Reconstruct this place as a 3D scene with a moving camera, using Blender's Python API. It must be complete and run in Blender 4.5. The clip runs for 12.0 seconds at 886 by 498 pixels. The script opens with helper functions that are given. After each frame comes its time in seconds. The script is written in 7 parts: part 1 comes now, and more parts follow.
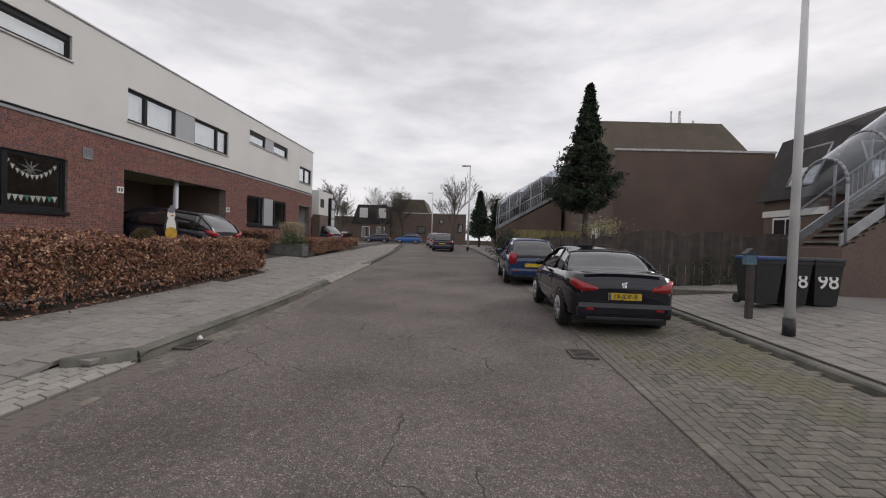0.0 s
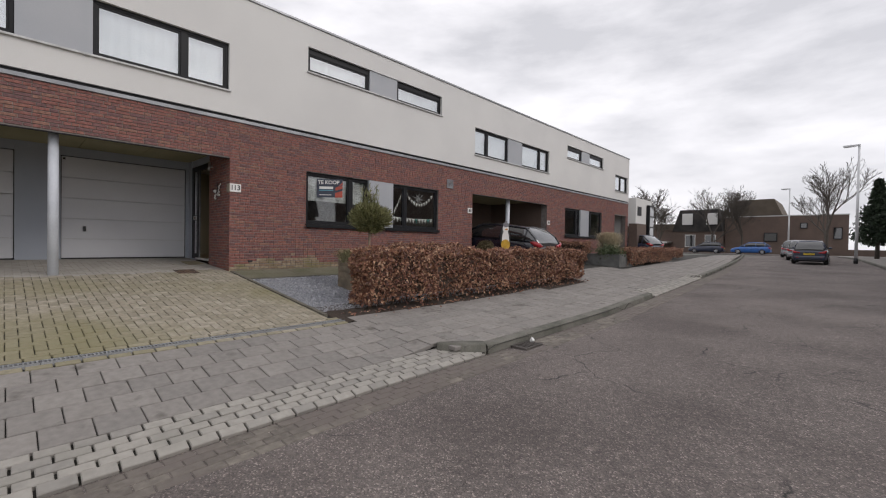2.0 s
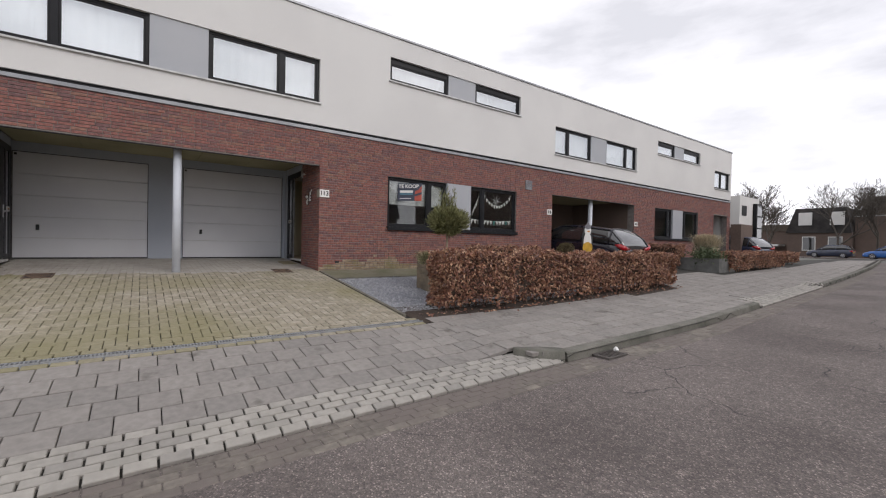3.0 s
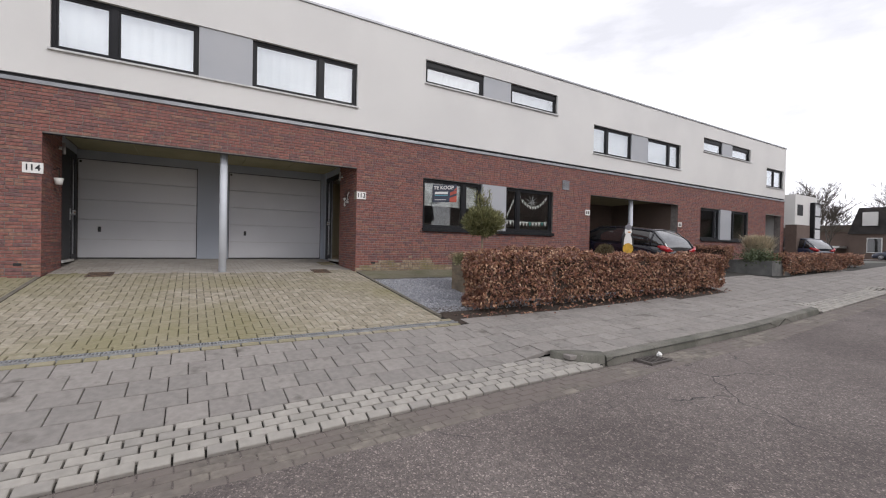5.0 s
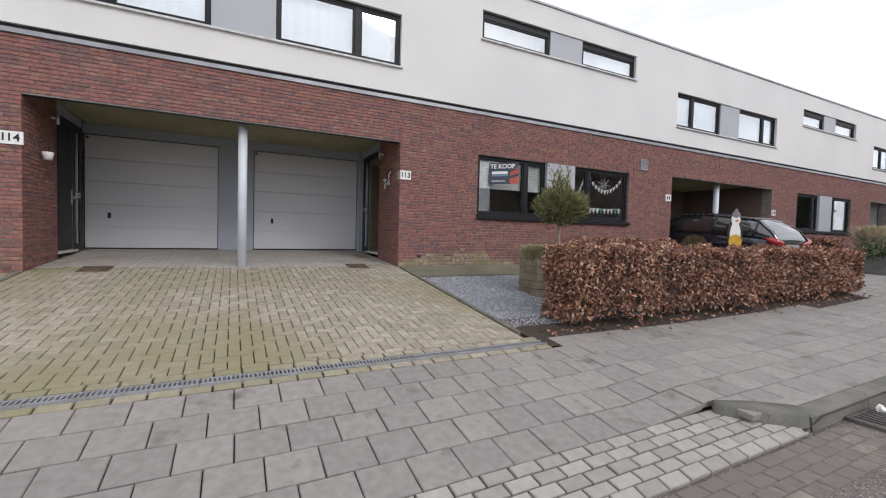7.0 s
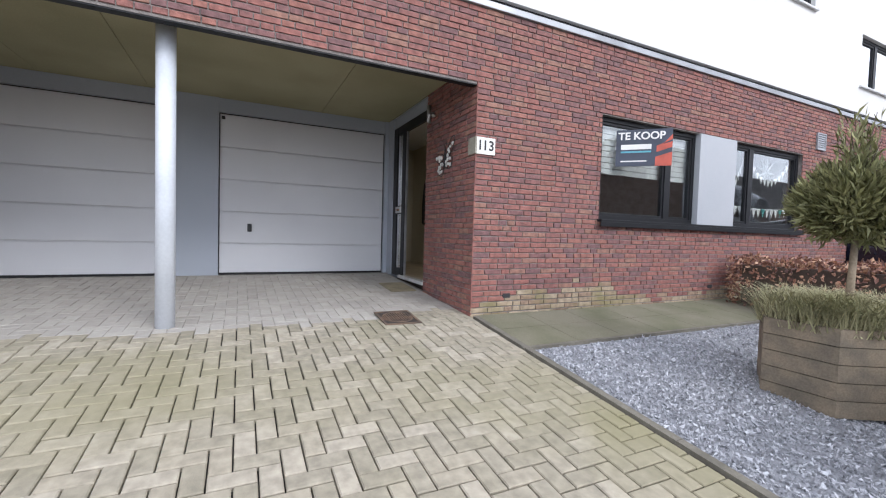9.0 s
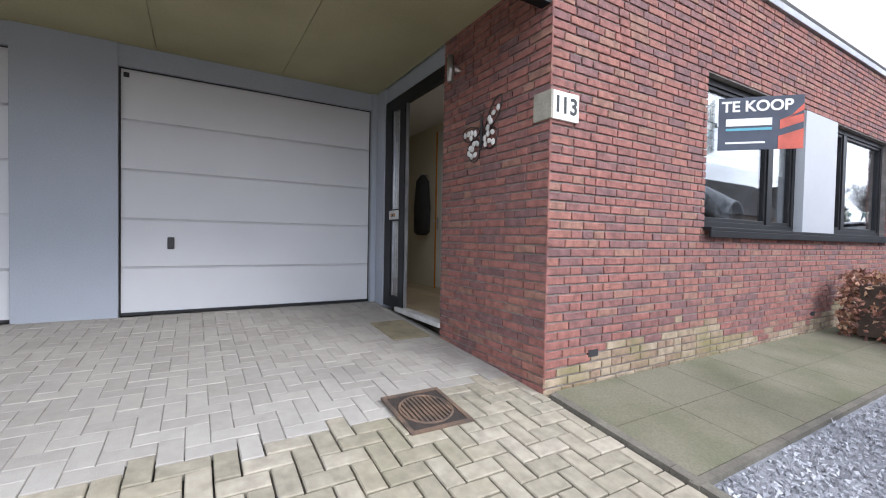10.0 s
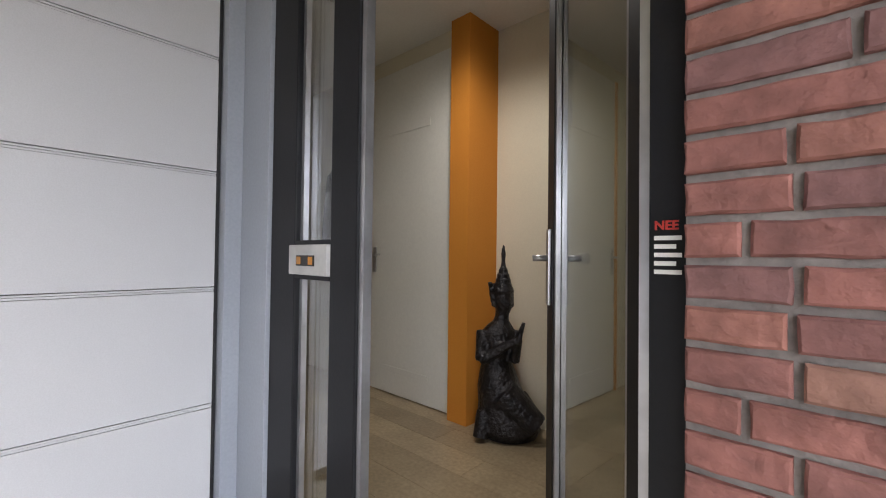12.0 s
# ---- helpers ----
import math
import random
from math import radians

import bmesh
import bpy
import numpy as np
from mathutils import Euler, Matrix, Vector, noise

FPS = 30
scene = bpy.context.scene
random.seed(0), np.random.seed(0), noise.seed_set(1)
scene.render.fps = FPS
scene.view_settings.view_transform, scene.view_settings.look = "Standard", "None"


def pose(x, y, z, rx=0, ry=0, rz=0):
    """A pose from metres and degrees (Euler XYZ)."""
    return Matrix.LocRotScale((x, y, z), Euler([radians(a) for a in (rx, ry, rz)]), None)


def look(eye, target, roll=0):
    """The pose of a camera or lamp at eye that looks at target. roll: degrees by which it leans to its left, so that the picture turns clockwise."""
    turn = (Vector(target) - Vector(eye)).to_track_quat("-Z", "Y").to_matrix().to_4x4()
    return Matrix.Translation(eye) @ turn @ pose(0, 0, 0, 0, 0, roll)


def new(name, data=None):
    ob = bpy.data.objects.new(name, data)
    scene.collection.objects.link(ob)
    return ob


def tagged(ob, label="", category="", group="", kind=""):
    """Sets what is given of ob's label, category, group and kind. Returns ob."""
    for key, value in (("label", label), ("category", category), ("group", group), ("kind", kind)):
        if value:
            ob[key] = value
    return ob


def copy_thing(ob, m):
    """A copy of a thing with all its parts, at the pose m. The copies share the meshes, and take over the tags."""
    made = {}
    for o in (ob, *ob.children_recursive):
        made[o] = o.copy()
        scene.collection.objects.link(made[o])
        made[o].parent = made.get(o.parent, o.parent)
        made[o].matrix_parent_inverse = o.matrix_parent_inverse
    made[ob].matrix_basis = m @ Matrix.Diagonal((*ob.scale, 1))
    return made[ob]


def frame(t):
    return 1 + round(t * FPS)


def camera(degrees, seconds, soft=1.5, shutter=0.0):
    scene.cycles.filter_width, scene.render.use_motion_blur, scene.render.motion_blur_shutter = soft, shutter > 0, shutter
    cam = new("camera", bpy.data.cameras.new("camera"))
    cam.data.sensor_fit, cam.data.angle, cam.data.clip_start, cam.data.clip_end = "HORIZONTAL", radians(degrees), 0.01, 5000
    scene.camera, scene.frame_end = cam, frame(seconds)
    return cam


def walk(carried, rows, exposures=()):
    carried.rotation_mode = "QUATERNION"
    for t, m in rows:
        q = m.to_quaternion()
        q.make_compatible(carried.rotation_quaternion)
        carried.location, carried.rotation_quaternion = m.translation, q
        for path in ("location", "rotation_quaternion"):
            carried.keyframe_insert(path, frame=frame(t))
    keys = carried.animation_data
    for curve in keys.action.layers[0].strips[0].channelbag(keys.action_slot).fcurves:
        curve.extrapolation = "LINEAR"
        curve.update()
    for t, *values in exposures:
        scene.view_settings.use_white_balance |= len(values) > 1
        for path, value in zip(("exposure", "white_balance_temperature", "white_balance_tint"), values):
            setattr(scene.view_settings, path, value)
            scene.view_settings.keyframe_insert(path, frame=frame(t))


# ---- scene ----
cam = camera(93.0, 12.0, soft=1.1)
PATH = [
    (0, (0.362, -0.382, 1.647), (0.258, 1.615, 1.601), 1.9),
    (0.5, (0.253, -0.321, 1.635), (-0.05, 1.655, 1.577), 1.0),
    (1, (0.181, -0.29, 1.614), (-0.552, 1.57, 1.574), 1.2),
    (1.5, (0.121, -0.259, 1.598), (-0.975, 1.413, 1.564), 1.1),
    (2, (0.098, -0.246, 1.602), (-1.284, 1.199, 1.572), 1.0),
    (2.5, (0.1, -0.239, 1.615), (-1.443, 1.033, 1.586), 1.2),
    (3, (0.101, -0.228, 1.619), (-1.523, 0.939, 1.59), 1.2),
    (5, (0.085, -0.229, 1.603), (-1.63, 0.801, 1.579), 1.2),
    (5.5, (0.089, -0.199, 1.587), (-1.631, 0.822, 1.568), 1.0),
    (6, (-0.124, -0.134, 1.563), (-1.868, 0.843, 1.515), 1.3),
    (6.5, (-0.816, 0.016, 1.561), (-2.58, 0.955, 1.501), 1.4),
    (7, (-1.754, 0.215, 1.582), (-3.541, 1.109, 1.509), 1.5),
    (7.5, (-2.723, 0.395, 1.62), (-4.525, 1.258, 1.536), 1.7),
    (7.7, (-3.135, 0.458, 1.629), (-4.94, 1.315, 1.536), 2.0),
    (9.5, (-6.795, 1.117, 1.845), (-8.584, 2.01, 1.79), 1.3),
    (10, (-7.77, 1.267, 1.876), (-9.492, 2.283, 1.827), 1.1),
    (10.5, (-8.62, 1.421, 1.95), (-10.3, 2.506, 1.912), 1.3),
    (11, (-9.514, 1.754, 2.022), (-11.101, 2.971, 1.995), 1.4),
    (11.5, (-10.251, 2.105, 2.093), (-11.789, 3.384, 2.093), 1.3),
    (12, (-10.917, 2.502, 2.152), (-12.28, 3.965, 2.187), 0.7),
]
EXPOSURES = [(0, -0.42, 6550, 13), (1.5, -0.34, 6500, 13), (3, -0.02, 6400, 14), (5, 0.11, 6350, 14), (6.5, 0.21, 6250, 13), (7.5, 0.41, 6150, 13), (9.5, 1.19, 5820, 12), (10.5, 1.47, 5820, 12), (11, 1.63, 5850, 12), (11.5, 1.84, 5900, 12), (12, 2.3, 6250, 13)]
walk(cam, [(t, look(eye, target, roll)) for t, eye, target, roll in PATH],
     exposures=EXPOSURES)

# ---- world, sun, exposure ----
world = bpy.data.worlds.new("overcast")
scene.world = world
world.use_nodes = True
wn, wl = world.node_tree.nodes, world.node_tree.links
sky = wn.new("ShaderNodeTexSky")
sky.sky_type, sky.sun_disc = "NISHITA", False
sky.sun_elevation, sky.sun_rotation = radians(32), radians(62)
sky.air_density, sky.dust_density = 1.0, 2.0
wtc = wn.new("ShaderNodeTexCoord")
wmap = wn.new("ShaderNodeMapping")
wmap.inputs["Scale"].default_value = (1.0, 1.0, 3.2)
wno = wn.new("ShaderNodeTexNoise")
wno.inputs["Scale"].default_value, wno.inputs["Detail"].default_value, wno.inputs["Roughness"].default_value = 2.6, 7.0, 0.55
wramp = wn.new("ShaderNodeValToRGB")
wramp.color_ramp.elements[0].position, wramp.color_ramp.elements[0].color = 0.36, (8.4, 8.5, 8.8, 1)
wramp.color_ramp.elements[1].position, wramp.color_ramp.elements[1].color = 0.62, (12.8, 12.8, 13.0, 1)
wmix = wn.new("ShaderNodeMix")
wmix.data_type = "RGBA"
wmix.inputs[0].default_value = 0.93
wl.new(wtc.outputs["Generated"], wmap.inputs["Vector"])
wl.new(wmap.outputs["Vector"], wno.inputs["Vector"])
wl.new(wno.outputs["Fac"], wramp.inputs["Fac"])
wl.new(sky.outputs["Color"], wmix.inputs["A"])
wl.new(wramp.outputs["Color"], wmix.inputs["B"])
wl.new(wmix.outputs["Result"], wn["Background"].inputs["Color"])
wn["Background"].inputs["Strength"].default_value = 0.1
sun = new("sun", bpy.data.lights.new("sun", "SUN"))
sun.data.energy, sun.data.angle, sun.data.color = 0.9, radians(20), (1.0, 0.96, 0.9)
sun.matrix_world = look((30, 12, 22), (0, 0, 0))


# ---- materials ----
def mat(name, col, rough=0.7, col2=None, scale=6.0, fine=60.0, bump=0.15, metal=0.0, island=0.0, obj=0.0, spec=None, depth=0.01, coat=0.0, mix2=0.5):
    """A surface with colour variation at two scales, fine relief, and random tone by piece."""
    m = bpy.data.materials.new(name)
    m.use_nodes = True
    n, l = m.node_tree.nodes, m.node_tree.links
    b = n["Principled BSDF"]
    b.inputs["Roughness"].default_value, b.inputs["Metallic"].default_value = rough, metal
    b.inputs["Coat Weight"].default_value = coat
    if spec is not None:
        b.inputs["Specular IOR Level"].default_value = spec
    tc = n.new("ShaderNodeTexCoord")
    geo = n.new("ShaderNodeNewGeometry")
    big = n.new("ShaderNodeTexNoise")
    big.inputs["Scale"].default_value, big.inputs["Detail"].default_value = scale, 5.0
    small = n.new("ShaderNodeTexNoise")
    small.inputs["Scale"].default_value, small.inputs["Detail"].default_value = fine, 3.0
    for t in (big, small):
        l.new(geo.outputs["Position"], t.inputs["Vector"])
    ramp = n.new("ShaderNodeValToRGB")
    c2 = col2 or tuple(c * 0.72 for c in col)
    ramp.color_ramp.elements[0].position, ramp.color_ramp.elements[0].color = 0.36, (*c2, 1)
    ramp.color_ramp.elements[1].position, ramp.color_ramp.elements[1].color = 0.62, (*col, 1)
    l.new(big.outputs["Fac"], ramp.inputs["Fac"])
    mul = n.new("ShaderNodeMix")
    mul.data_type, mul.blend_type = "RGBA", "MULTIPLY"
    mul.inputs[0].default_value = mix2
    r2 = n.new("ShaderNodeValToRGB")
    r2.color_ramp.elements[0].position, r2.color_ramp.elements[0].color = 0.3, (0.55, 0.55, 0.55, 1)
    r2.color_ramp.elements[1].position, r2.color_ramp.elements[1].color = 0.7, (1.12, 1.12, 1.12, 1)
    l.new(small.outputs["Fac"], r2.inputs["Fac"])
    l.new(ramp.outputs["Color"], mul.inputs["A"])
    l.new(r2.outputs["Color"], mul.inputs["B"])
    out = mul.outputs["Result"]
    for amount, node, socket in ((island, geo, "Random Per Island"), (obj, n.new("ShaderNodeObjectInfo"), "Random")):
        if amount:
            hsv = n.new("ShaderNodeHueSaturation")
            rng = n.new("ShaderNodeMapRange")
            rng.inputs["To Min"].default_value, rng.inputs["To Max"].default_value = 1 - amount, 1 + amount
            l.new(node.outputs[socket], rng.inputs["Value"])
            l.new(rng.outputs["Result"], hsv.inputs["Value"])
            l.new(out, hsv.inputs["Color"])
            out = hsv.outputs["Color"]
    l.new(out, b.inputs["Base Color"])
    if bump:
        bp = n.new("ShaderNodeBump")
        bp.inputs["Strength"].default_value, bp.inputs["Distance"].default_value = bump, depth
        l.new(small.outputs["Fac"], bp.inputs["Height"])
        l.new(bp.outputs["Normal"], b.inputs["Normal"])
    return m


def pieces(name, cols, rough=0.85, fine=70.0, bump=0.4, stain=None, stain_scale=1.2, low=0.5, high=0.66, tone_amp=0.3, depth=0.006):
    """Bricks or pavers: each piece takes one of several fired colours; optional moss or lime stain over all."""
    m = mat(name, cols[0], rough, scale=14, fine=fine, bump=bump, depth=depth)
    n, l = m.node_tree.nodes, m.node_tree.links
    b = n["Principled BSDF"]
    old = b.inputs["Base Color"].links[0].from_socket
    geo = n.new("ShaderNodeNewGeometry")
    inf = n.new("ShaderNodeObjectInfo")
    add = n.new("ShaderNodeMath")
    add.operation = "ADD"
    fr = n.new("ShaderNodeMath")
    fr.operation = "FRACT"
    l.new(geo.outputs["Random Per Island"], add.inputs[0])
    l.new(inf.outputs["Random"], add.inputs[1])
    l.new(add.outputs[0], fr.inputs[0])
    ramp = n.new("ShaderNodeValToRGB")
    ramp.color_ramp.interpolation = "CONSTANT"
    while len(ramp.color_ramp.elements) < len(cols):
        ramp.color_ramp.elements.new(0.5)
    for i, c in enumerate(cols):
        e = ramp.color_ramp.elements[i]
        e.position, e.color = i / len(cols), (*c, 1)
    l.new(fr.outputs[0], ramp.inputs["Fac"])
    big = n.new("ShaderNodeTexNoise")
    big.inputs["Scale"].default_value, big.inputs["Detail"].default_value = 16.0, 4.0
    l.new(geo.outputs["Position"], big.inputs["Vector"])
    tone = n.new("ShaderNodeMapRange")
    tone.inputs["From Min"].default_value, tone.inputs["From Max"].default_value = 0.3, 0.7
    tone.inputs["To Min"].default_value, tone.inputs["To Max"].default_value = 1 - tone_amp, 1 + tone_amp
    l.new(big.outputs["Fac"], tone.inputs["Value"])
    hsv = n.new("ShaderNodeHueSaturation")
    l.new(tone.outputs["Result"], hsv.inputs["Value"])
    l.new(ramp.outputs["Color"], hsv.inputs["Color"])
    out = hsv.outputs["Color"]
    if stain:
        st = n.new("ShaderNodeTexNoise")
        st.inputs["Scale"].default_value, st.inputs["Detail"].default_value = stain_scale, 6.0
        l.new(geo.outputs["Position"], st.inputs["Vector"])
        sr = n.new("ShaderNodeMapRange")
        sr.inputs["From Min"].default_value, sr.inputs["From Max"].default_value = low, high
        l.new(st.outputs["Fac"], sr.inputs["Value"])
        mx = n.new("ShaderNodeMix")
        mx.data_type = "RGBA"
        l.new(sr.outputs["Result"], mx.inputs[0])
        l.new(out, mx.inputs["A"])
        mx.inputs["B"].default_value = (*stain, 1)
        out = mx.outputs["Result"]
    l.new(out, b.inputs["Base Color"])
    return m


def glass(name, tint=(0.95, 0.97, 0.96), clear=0.95, rough=0.02, r0=0.07):
    """A thin pane: partly clear, partly mirror by angle."""
    m = bpy.data.materials.new(name)
    m.use_nodes = True
    n, l = m.node_tree.nodes, m.node_tree.links
    n.remove(n["Principled BSDF"])
    tr, gl, mx, fr = n.new("ShaderNodeBsdfTransparent"), n.new("ShaderNodeBsdfGlossy"), n.new("ShaderNodeMixShader"), n.new("ShaderNodeLayerWeight")
    po, ma = n.new("ShaderNodeMath"), n.new("ShaderNodeMath")
    po.operation, ma.operation = "POWER", "MULTIPLY_ADD"
    po.inputs[1].default_value = 3.0
    ma.inputs[1].default_value, ma.inputs[2].default_value = 1 - r0, r0
    tr.inputs["Color"].default_value = (*[c * clear for c in tint], 1)
    gl.inputs["Roughness"].default_value = rough
    gl.inputs["Color"].default_value = (0.95, 0.97, 1, 1)
    fr.inputs["Blend"].default_value = 0.5
    l.new(fr.outputs["Facing"], po.inputs[0])
    l.new(po.outputs[0], ma.inputs[0])
    l.new(ma.outputs[0], mx.inputs[0])
    l.new(tr.outputs[0], mx.inputs[1])
    l.new(gl.outputs[0], mx.inputs[2])
    l.new(mx.outputs[0], n["Material Output"].inputs["Surface"])
    return m


BRICKS = [(0.25, 0.104, 0.085), (0.2, 0.091, 0.081), (0.258, 0.112, 0.087), (0.165, 0.086, 0.084), (0.236, 0.1, 0.083), (0.25, 0.13, 0.097), (0.182, 0.089, 0.083), (0.245, 0.102, 0.084), (0.22, 0.096, 0.082)]
PALE = [(0.32, 0.25, 0.17), (0.29, 0.22, 0.15), (0.26, 0.18, 0.125), (0.34, 0.27, 0.19)]
M_BRICK = pieces("fired_brick", BRICKS, 0.82, 48.0, 1.0, tone_amp=0.32, depth=0.007)
M_BRICK_PALE = pieces("lime_stained_brick", PALE, 0.9, 55.0, 0.8, (0.2, 0.17, 0.08), 2.5, 0.5, 0.7)
M_MORTAR = mat("mortar", (0.265, 0.238, 0.222), 0.95, scale=9, bump=0.5)
M_STUCCO = mat("white_render", (0.72, 0.71, 0.685), 0.9, (0.675, 0.665, 0.645), 0.6, 160, 0.25, mix2=0.12)
M_ANTH = mat("anthracite_frame", (0.013, 0.0135, 0.016), 0.45, spec=0.25, scale=3, fine=90, bump=0.03, mix2=0.2)
M_TRIMG = mat("grey_aluminium", (0.36, 0.37, 0.39), 0.4, scale=2, bump=0.03, metal=0.3, mix2=0.2)
M_DARKGAP = mat("dark_gap", (0.03, 0.03, 0.032), 0.8, bump=0.05)
M_PANEL = mat("grey_panel", (0.40, 0.41, 0.43), 0.45, (0.37, 0.385, 0.41), 1.2, 60, 0.03, mix2=0.12)
M_BLUEGREY = mat("bluegrey_cladding", (0.36, 0.39, 0.44), 0.5, (0.33, 0.36, 0.41), 0.9, 80, 0.05, mix2=0.15)
M_GARAGE = mat("garage_door_white", (0.61, 0.615, 0.635), 0.5, (0.57, 0.575, 0.6), 0.8, 220, 0.22, mix2=0.12, depth=0.002)
M_RUBBER = mat("black_rubber", (0.018, 0.018, 0.02), 0.7, bump=0.1)
M_SOFFIT = mat("soffit_board", (0.36, 0.33, 0.2), 0.85, (0.28, 0.26, 0.15), 0.7, 60, 0.08, mix2=0.2)
M_COLUMN = mat("painted_column", (0.66, 0.69, 0.74), 0.45, (0.6, 0.63, 0.68), 3, 40, 0.05, mix2=0.15)
M_ASPHALT = mat("asphalt", (0.2, 0.174, 0.161), 0.9, (0.135, 0.115, 0.107), 0.55, 14, 0.8, depth=0.01, mix2=0.5)
def asphalt():
    m = M_ASPHALT
    n, l = m.node_tree.nodes, m.node_tree.links
    b = n["Principled BSDF"]
    old = b.inputs["Base Color"].links[0].from_socket
    geo = n.new("ShaderNodeNewGeometry")
    vor = n.new("ShaderNodeTexVoronoi")
    vor.inputs["Scale"].default_value = 95.0
    l.new(geo.outputs["Position"], vor.inputs["Vector"])
    chip = n.new("ShaderNodeValToRGB")
    chip.color_ramp.elements[0].position, chip.color_ramp.elements[0].color = 0.0, (0.55, 0.54, 0.55, 1)
    chip.color_ramp.elements[1].position, chip.color_ramp.elements[1].color = 1.0, (2.5, 2.42, 2.35, 1)
    e = chip.color_ramp.elements.new(0.86)
    e.color = (1.12, 1.1, 1.08, 1)
    sep = n.new("ShaderNodeSeparateColor")
    l.new(vor.outputs["Color"], sep.inputs[0])
    l.new(sep.outputs[0], chip.inputs["Fac"])
    mul = n.new("ShaderNodeMix")
    mul.data_type, mul.blend_type = "RGBA", "MULTIPLY"
    mul.inputs[0].default_value = 0.85
    l.new(old, mul.inputs["A"])
    l.new(chip.outputs["Color"], mul.inputs["B"])
    warp = n.new("ShaderNodeTexNoise")
    warp.inputs["Scale"].default_value, warp.inputs["Detail"].default_value = 1.1, 6.0
    l.new(geo.outputs["Position"], warp.inputs["Vector"])
    add = n.new("ShaderNodeVectorMath")
    add.operation = "MULTIPLY_ADD"
    add.inputs[1].default_value = (0.9, 0.9, 0.9)
    l.new(warp.outputs["Color"], add.inputs[0])
    l.new(geo.outputs["Position"], add.inputs[2])
    ck = n.new("ShaderNodeTexVoronoi")
    ck.feature = "DISTANCE_TO_EDGE"
    ck.inputs["Scale"].default_value = 0.75
    l.new(add.outputs[0], ck.inputs["Vector"])
    cr = n.new("ShaderNodeMapRange")
    cr.inputs["From Min"].default_value, cr.inputs["From Max"].default_value = 0.002, 0.008
    l.new(ck.outputs["Distance"], cr.inputs["Value"])
    brk = n.new("ShaderNodeTexNoise")
    brk.inputs["Scale"].default_value = 0.6
    l.new(geo.outputs["Position"], brk.inputs["Vector"])
    br = n.new("ShaderNodeMapRange")
    br.inputs["From Min"].default_value, br.inputs["From Max"].default_value = 0.5, 0.56
    br.inputs["To Min"].default_value, br.inputs["To Max"].default_value = 1.0, 0.0
    l.new(brk.outputs["Fac"], br.inputs["Value"])
    mx = n.new("ShaderNodeMath")
    mx.operation = "MAXIMUM"
    l.new(cr.outputs[0], mx.inputs[0])
    l.new(br.outputs[0], mx.inputs[1])
    fin = n.new("ShaderNodeMix")
    fin.data_type = "RGBA"
    fin.inputs["A"].default_value = (0.04, 0.038, 0.036, 1)
    l.new(mx.outputs[0], fin.inputs[0])
    l.new(mul.outputs["Result"], fin.inputs["B"])
    l.new(fin.outputs["Result"], b.inputs["Base Color"])
    bp = b.inputs["Normal"].links[0].from_node
    l.new(vor.outputs["Distance"], bp.inputs["Height"])


asphalt()
M_TILE = pieces("concrete_tile", [(0.245, 0.226, 0.207), (0.222, 0.206, 0.19), (0.262, 0.242, 0.222), (0.233, 0.215, 0.198)], 0.9, 140, 0.3, (0.135, 0.122, 0.108), 3.6, 0.61, 0.72, 0.12)
M_CLINKER = pieces("kerb_clinker", [(0.305, 0.287, 0.257), (0.27, 0.254, 0.23), (0.335, 0.315, 0.282)], 0.92, 120, 0.25, (0.24, 0.23, 0.2), 2.0, 0.55, 0.8, 0.1)
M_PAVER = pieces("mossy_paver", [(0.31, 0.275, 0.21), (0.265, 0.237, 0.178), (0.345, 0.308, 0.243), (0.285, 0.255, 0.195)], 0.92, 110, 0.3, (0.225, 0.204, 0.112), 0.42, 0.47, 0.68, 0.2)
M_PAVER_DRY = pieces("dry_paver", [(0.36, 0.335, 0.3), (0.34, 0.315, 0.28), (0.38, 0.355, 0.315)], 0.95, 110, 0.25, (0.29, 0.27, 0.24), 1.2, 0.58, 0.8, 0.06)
M_BAY = pieces("bay_clinker", [(0.155, 0.138, 0.115), (0.125, 0.113, 0.096), (0.175, 0.153, 0.128)], 0.93, 110, 0.3, (0.14, 0.132, 0.08), 0.9, 0.46, 0.66, 0.22)
M_JOINT = mat("sand_joint", (0.05, 0.047, 0.04), 0.97, scale=5, bump=0.5)
M_SAND = mat("pale_sand", (0.31, 0.285, 0.25), 0.97, (0.14, 0.125, 0.108), 4, 60, 0.4)
M_KERB = mat("kerb_concrete", (0.19, 0.18, 0.155), 0.93, (0.105, 0.105, 0.085), 2.2, 80, 0.4)
M_SOIL = mat("soil", (0.06, 0.043, 0.032), 0.97, scale=3, fine=40, bump=0.8, depth=0.03)
M_GROUND = mat("ground", (0.16, 0.155, 0.14), 0.95, (0.11, 0.115, 0.09), 0.2, 20, 0.4)
M_GLASS = glass("window_glass")
M_GLASS_UP = glass("coated_glass", r0=0.36)
M_STEEL = mat("brushed_steel", (0.55, 0.55, 0.56), 0.32, scale=4, bump=0.03, metal=0.9, mix2=0.2)
M_BLACKPL = mat("black_plastic", (0.02, 0.02, 0.022), 0.45, bump=0.05)
M_WHITEP = mat("white_paint", (0.78, 0.77, 0.74), 0.5, (0.74, 0.73, 0.70), 1.5, 60, 0.03, mix2=0.1)


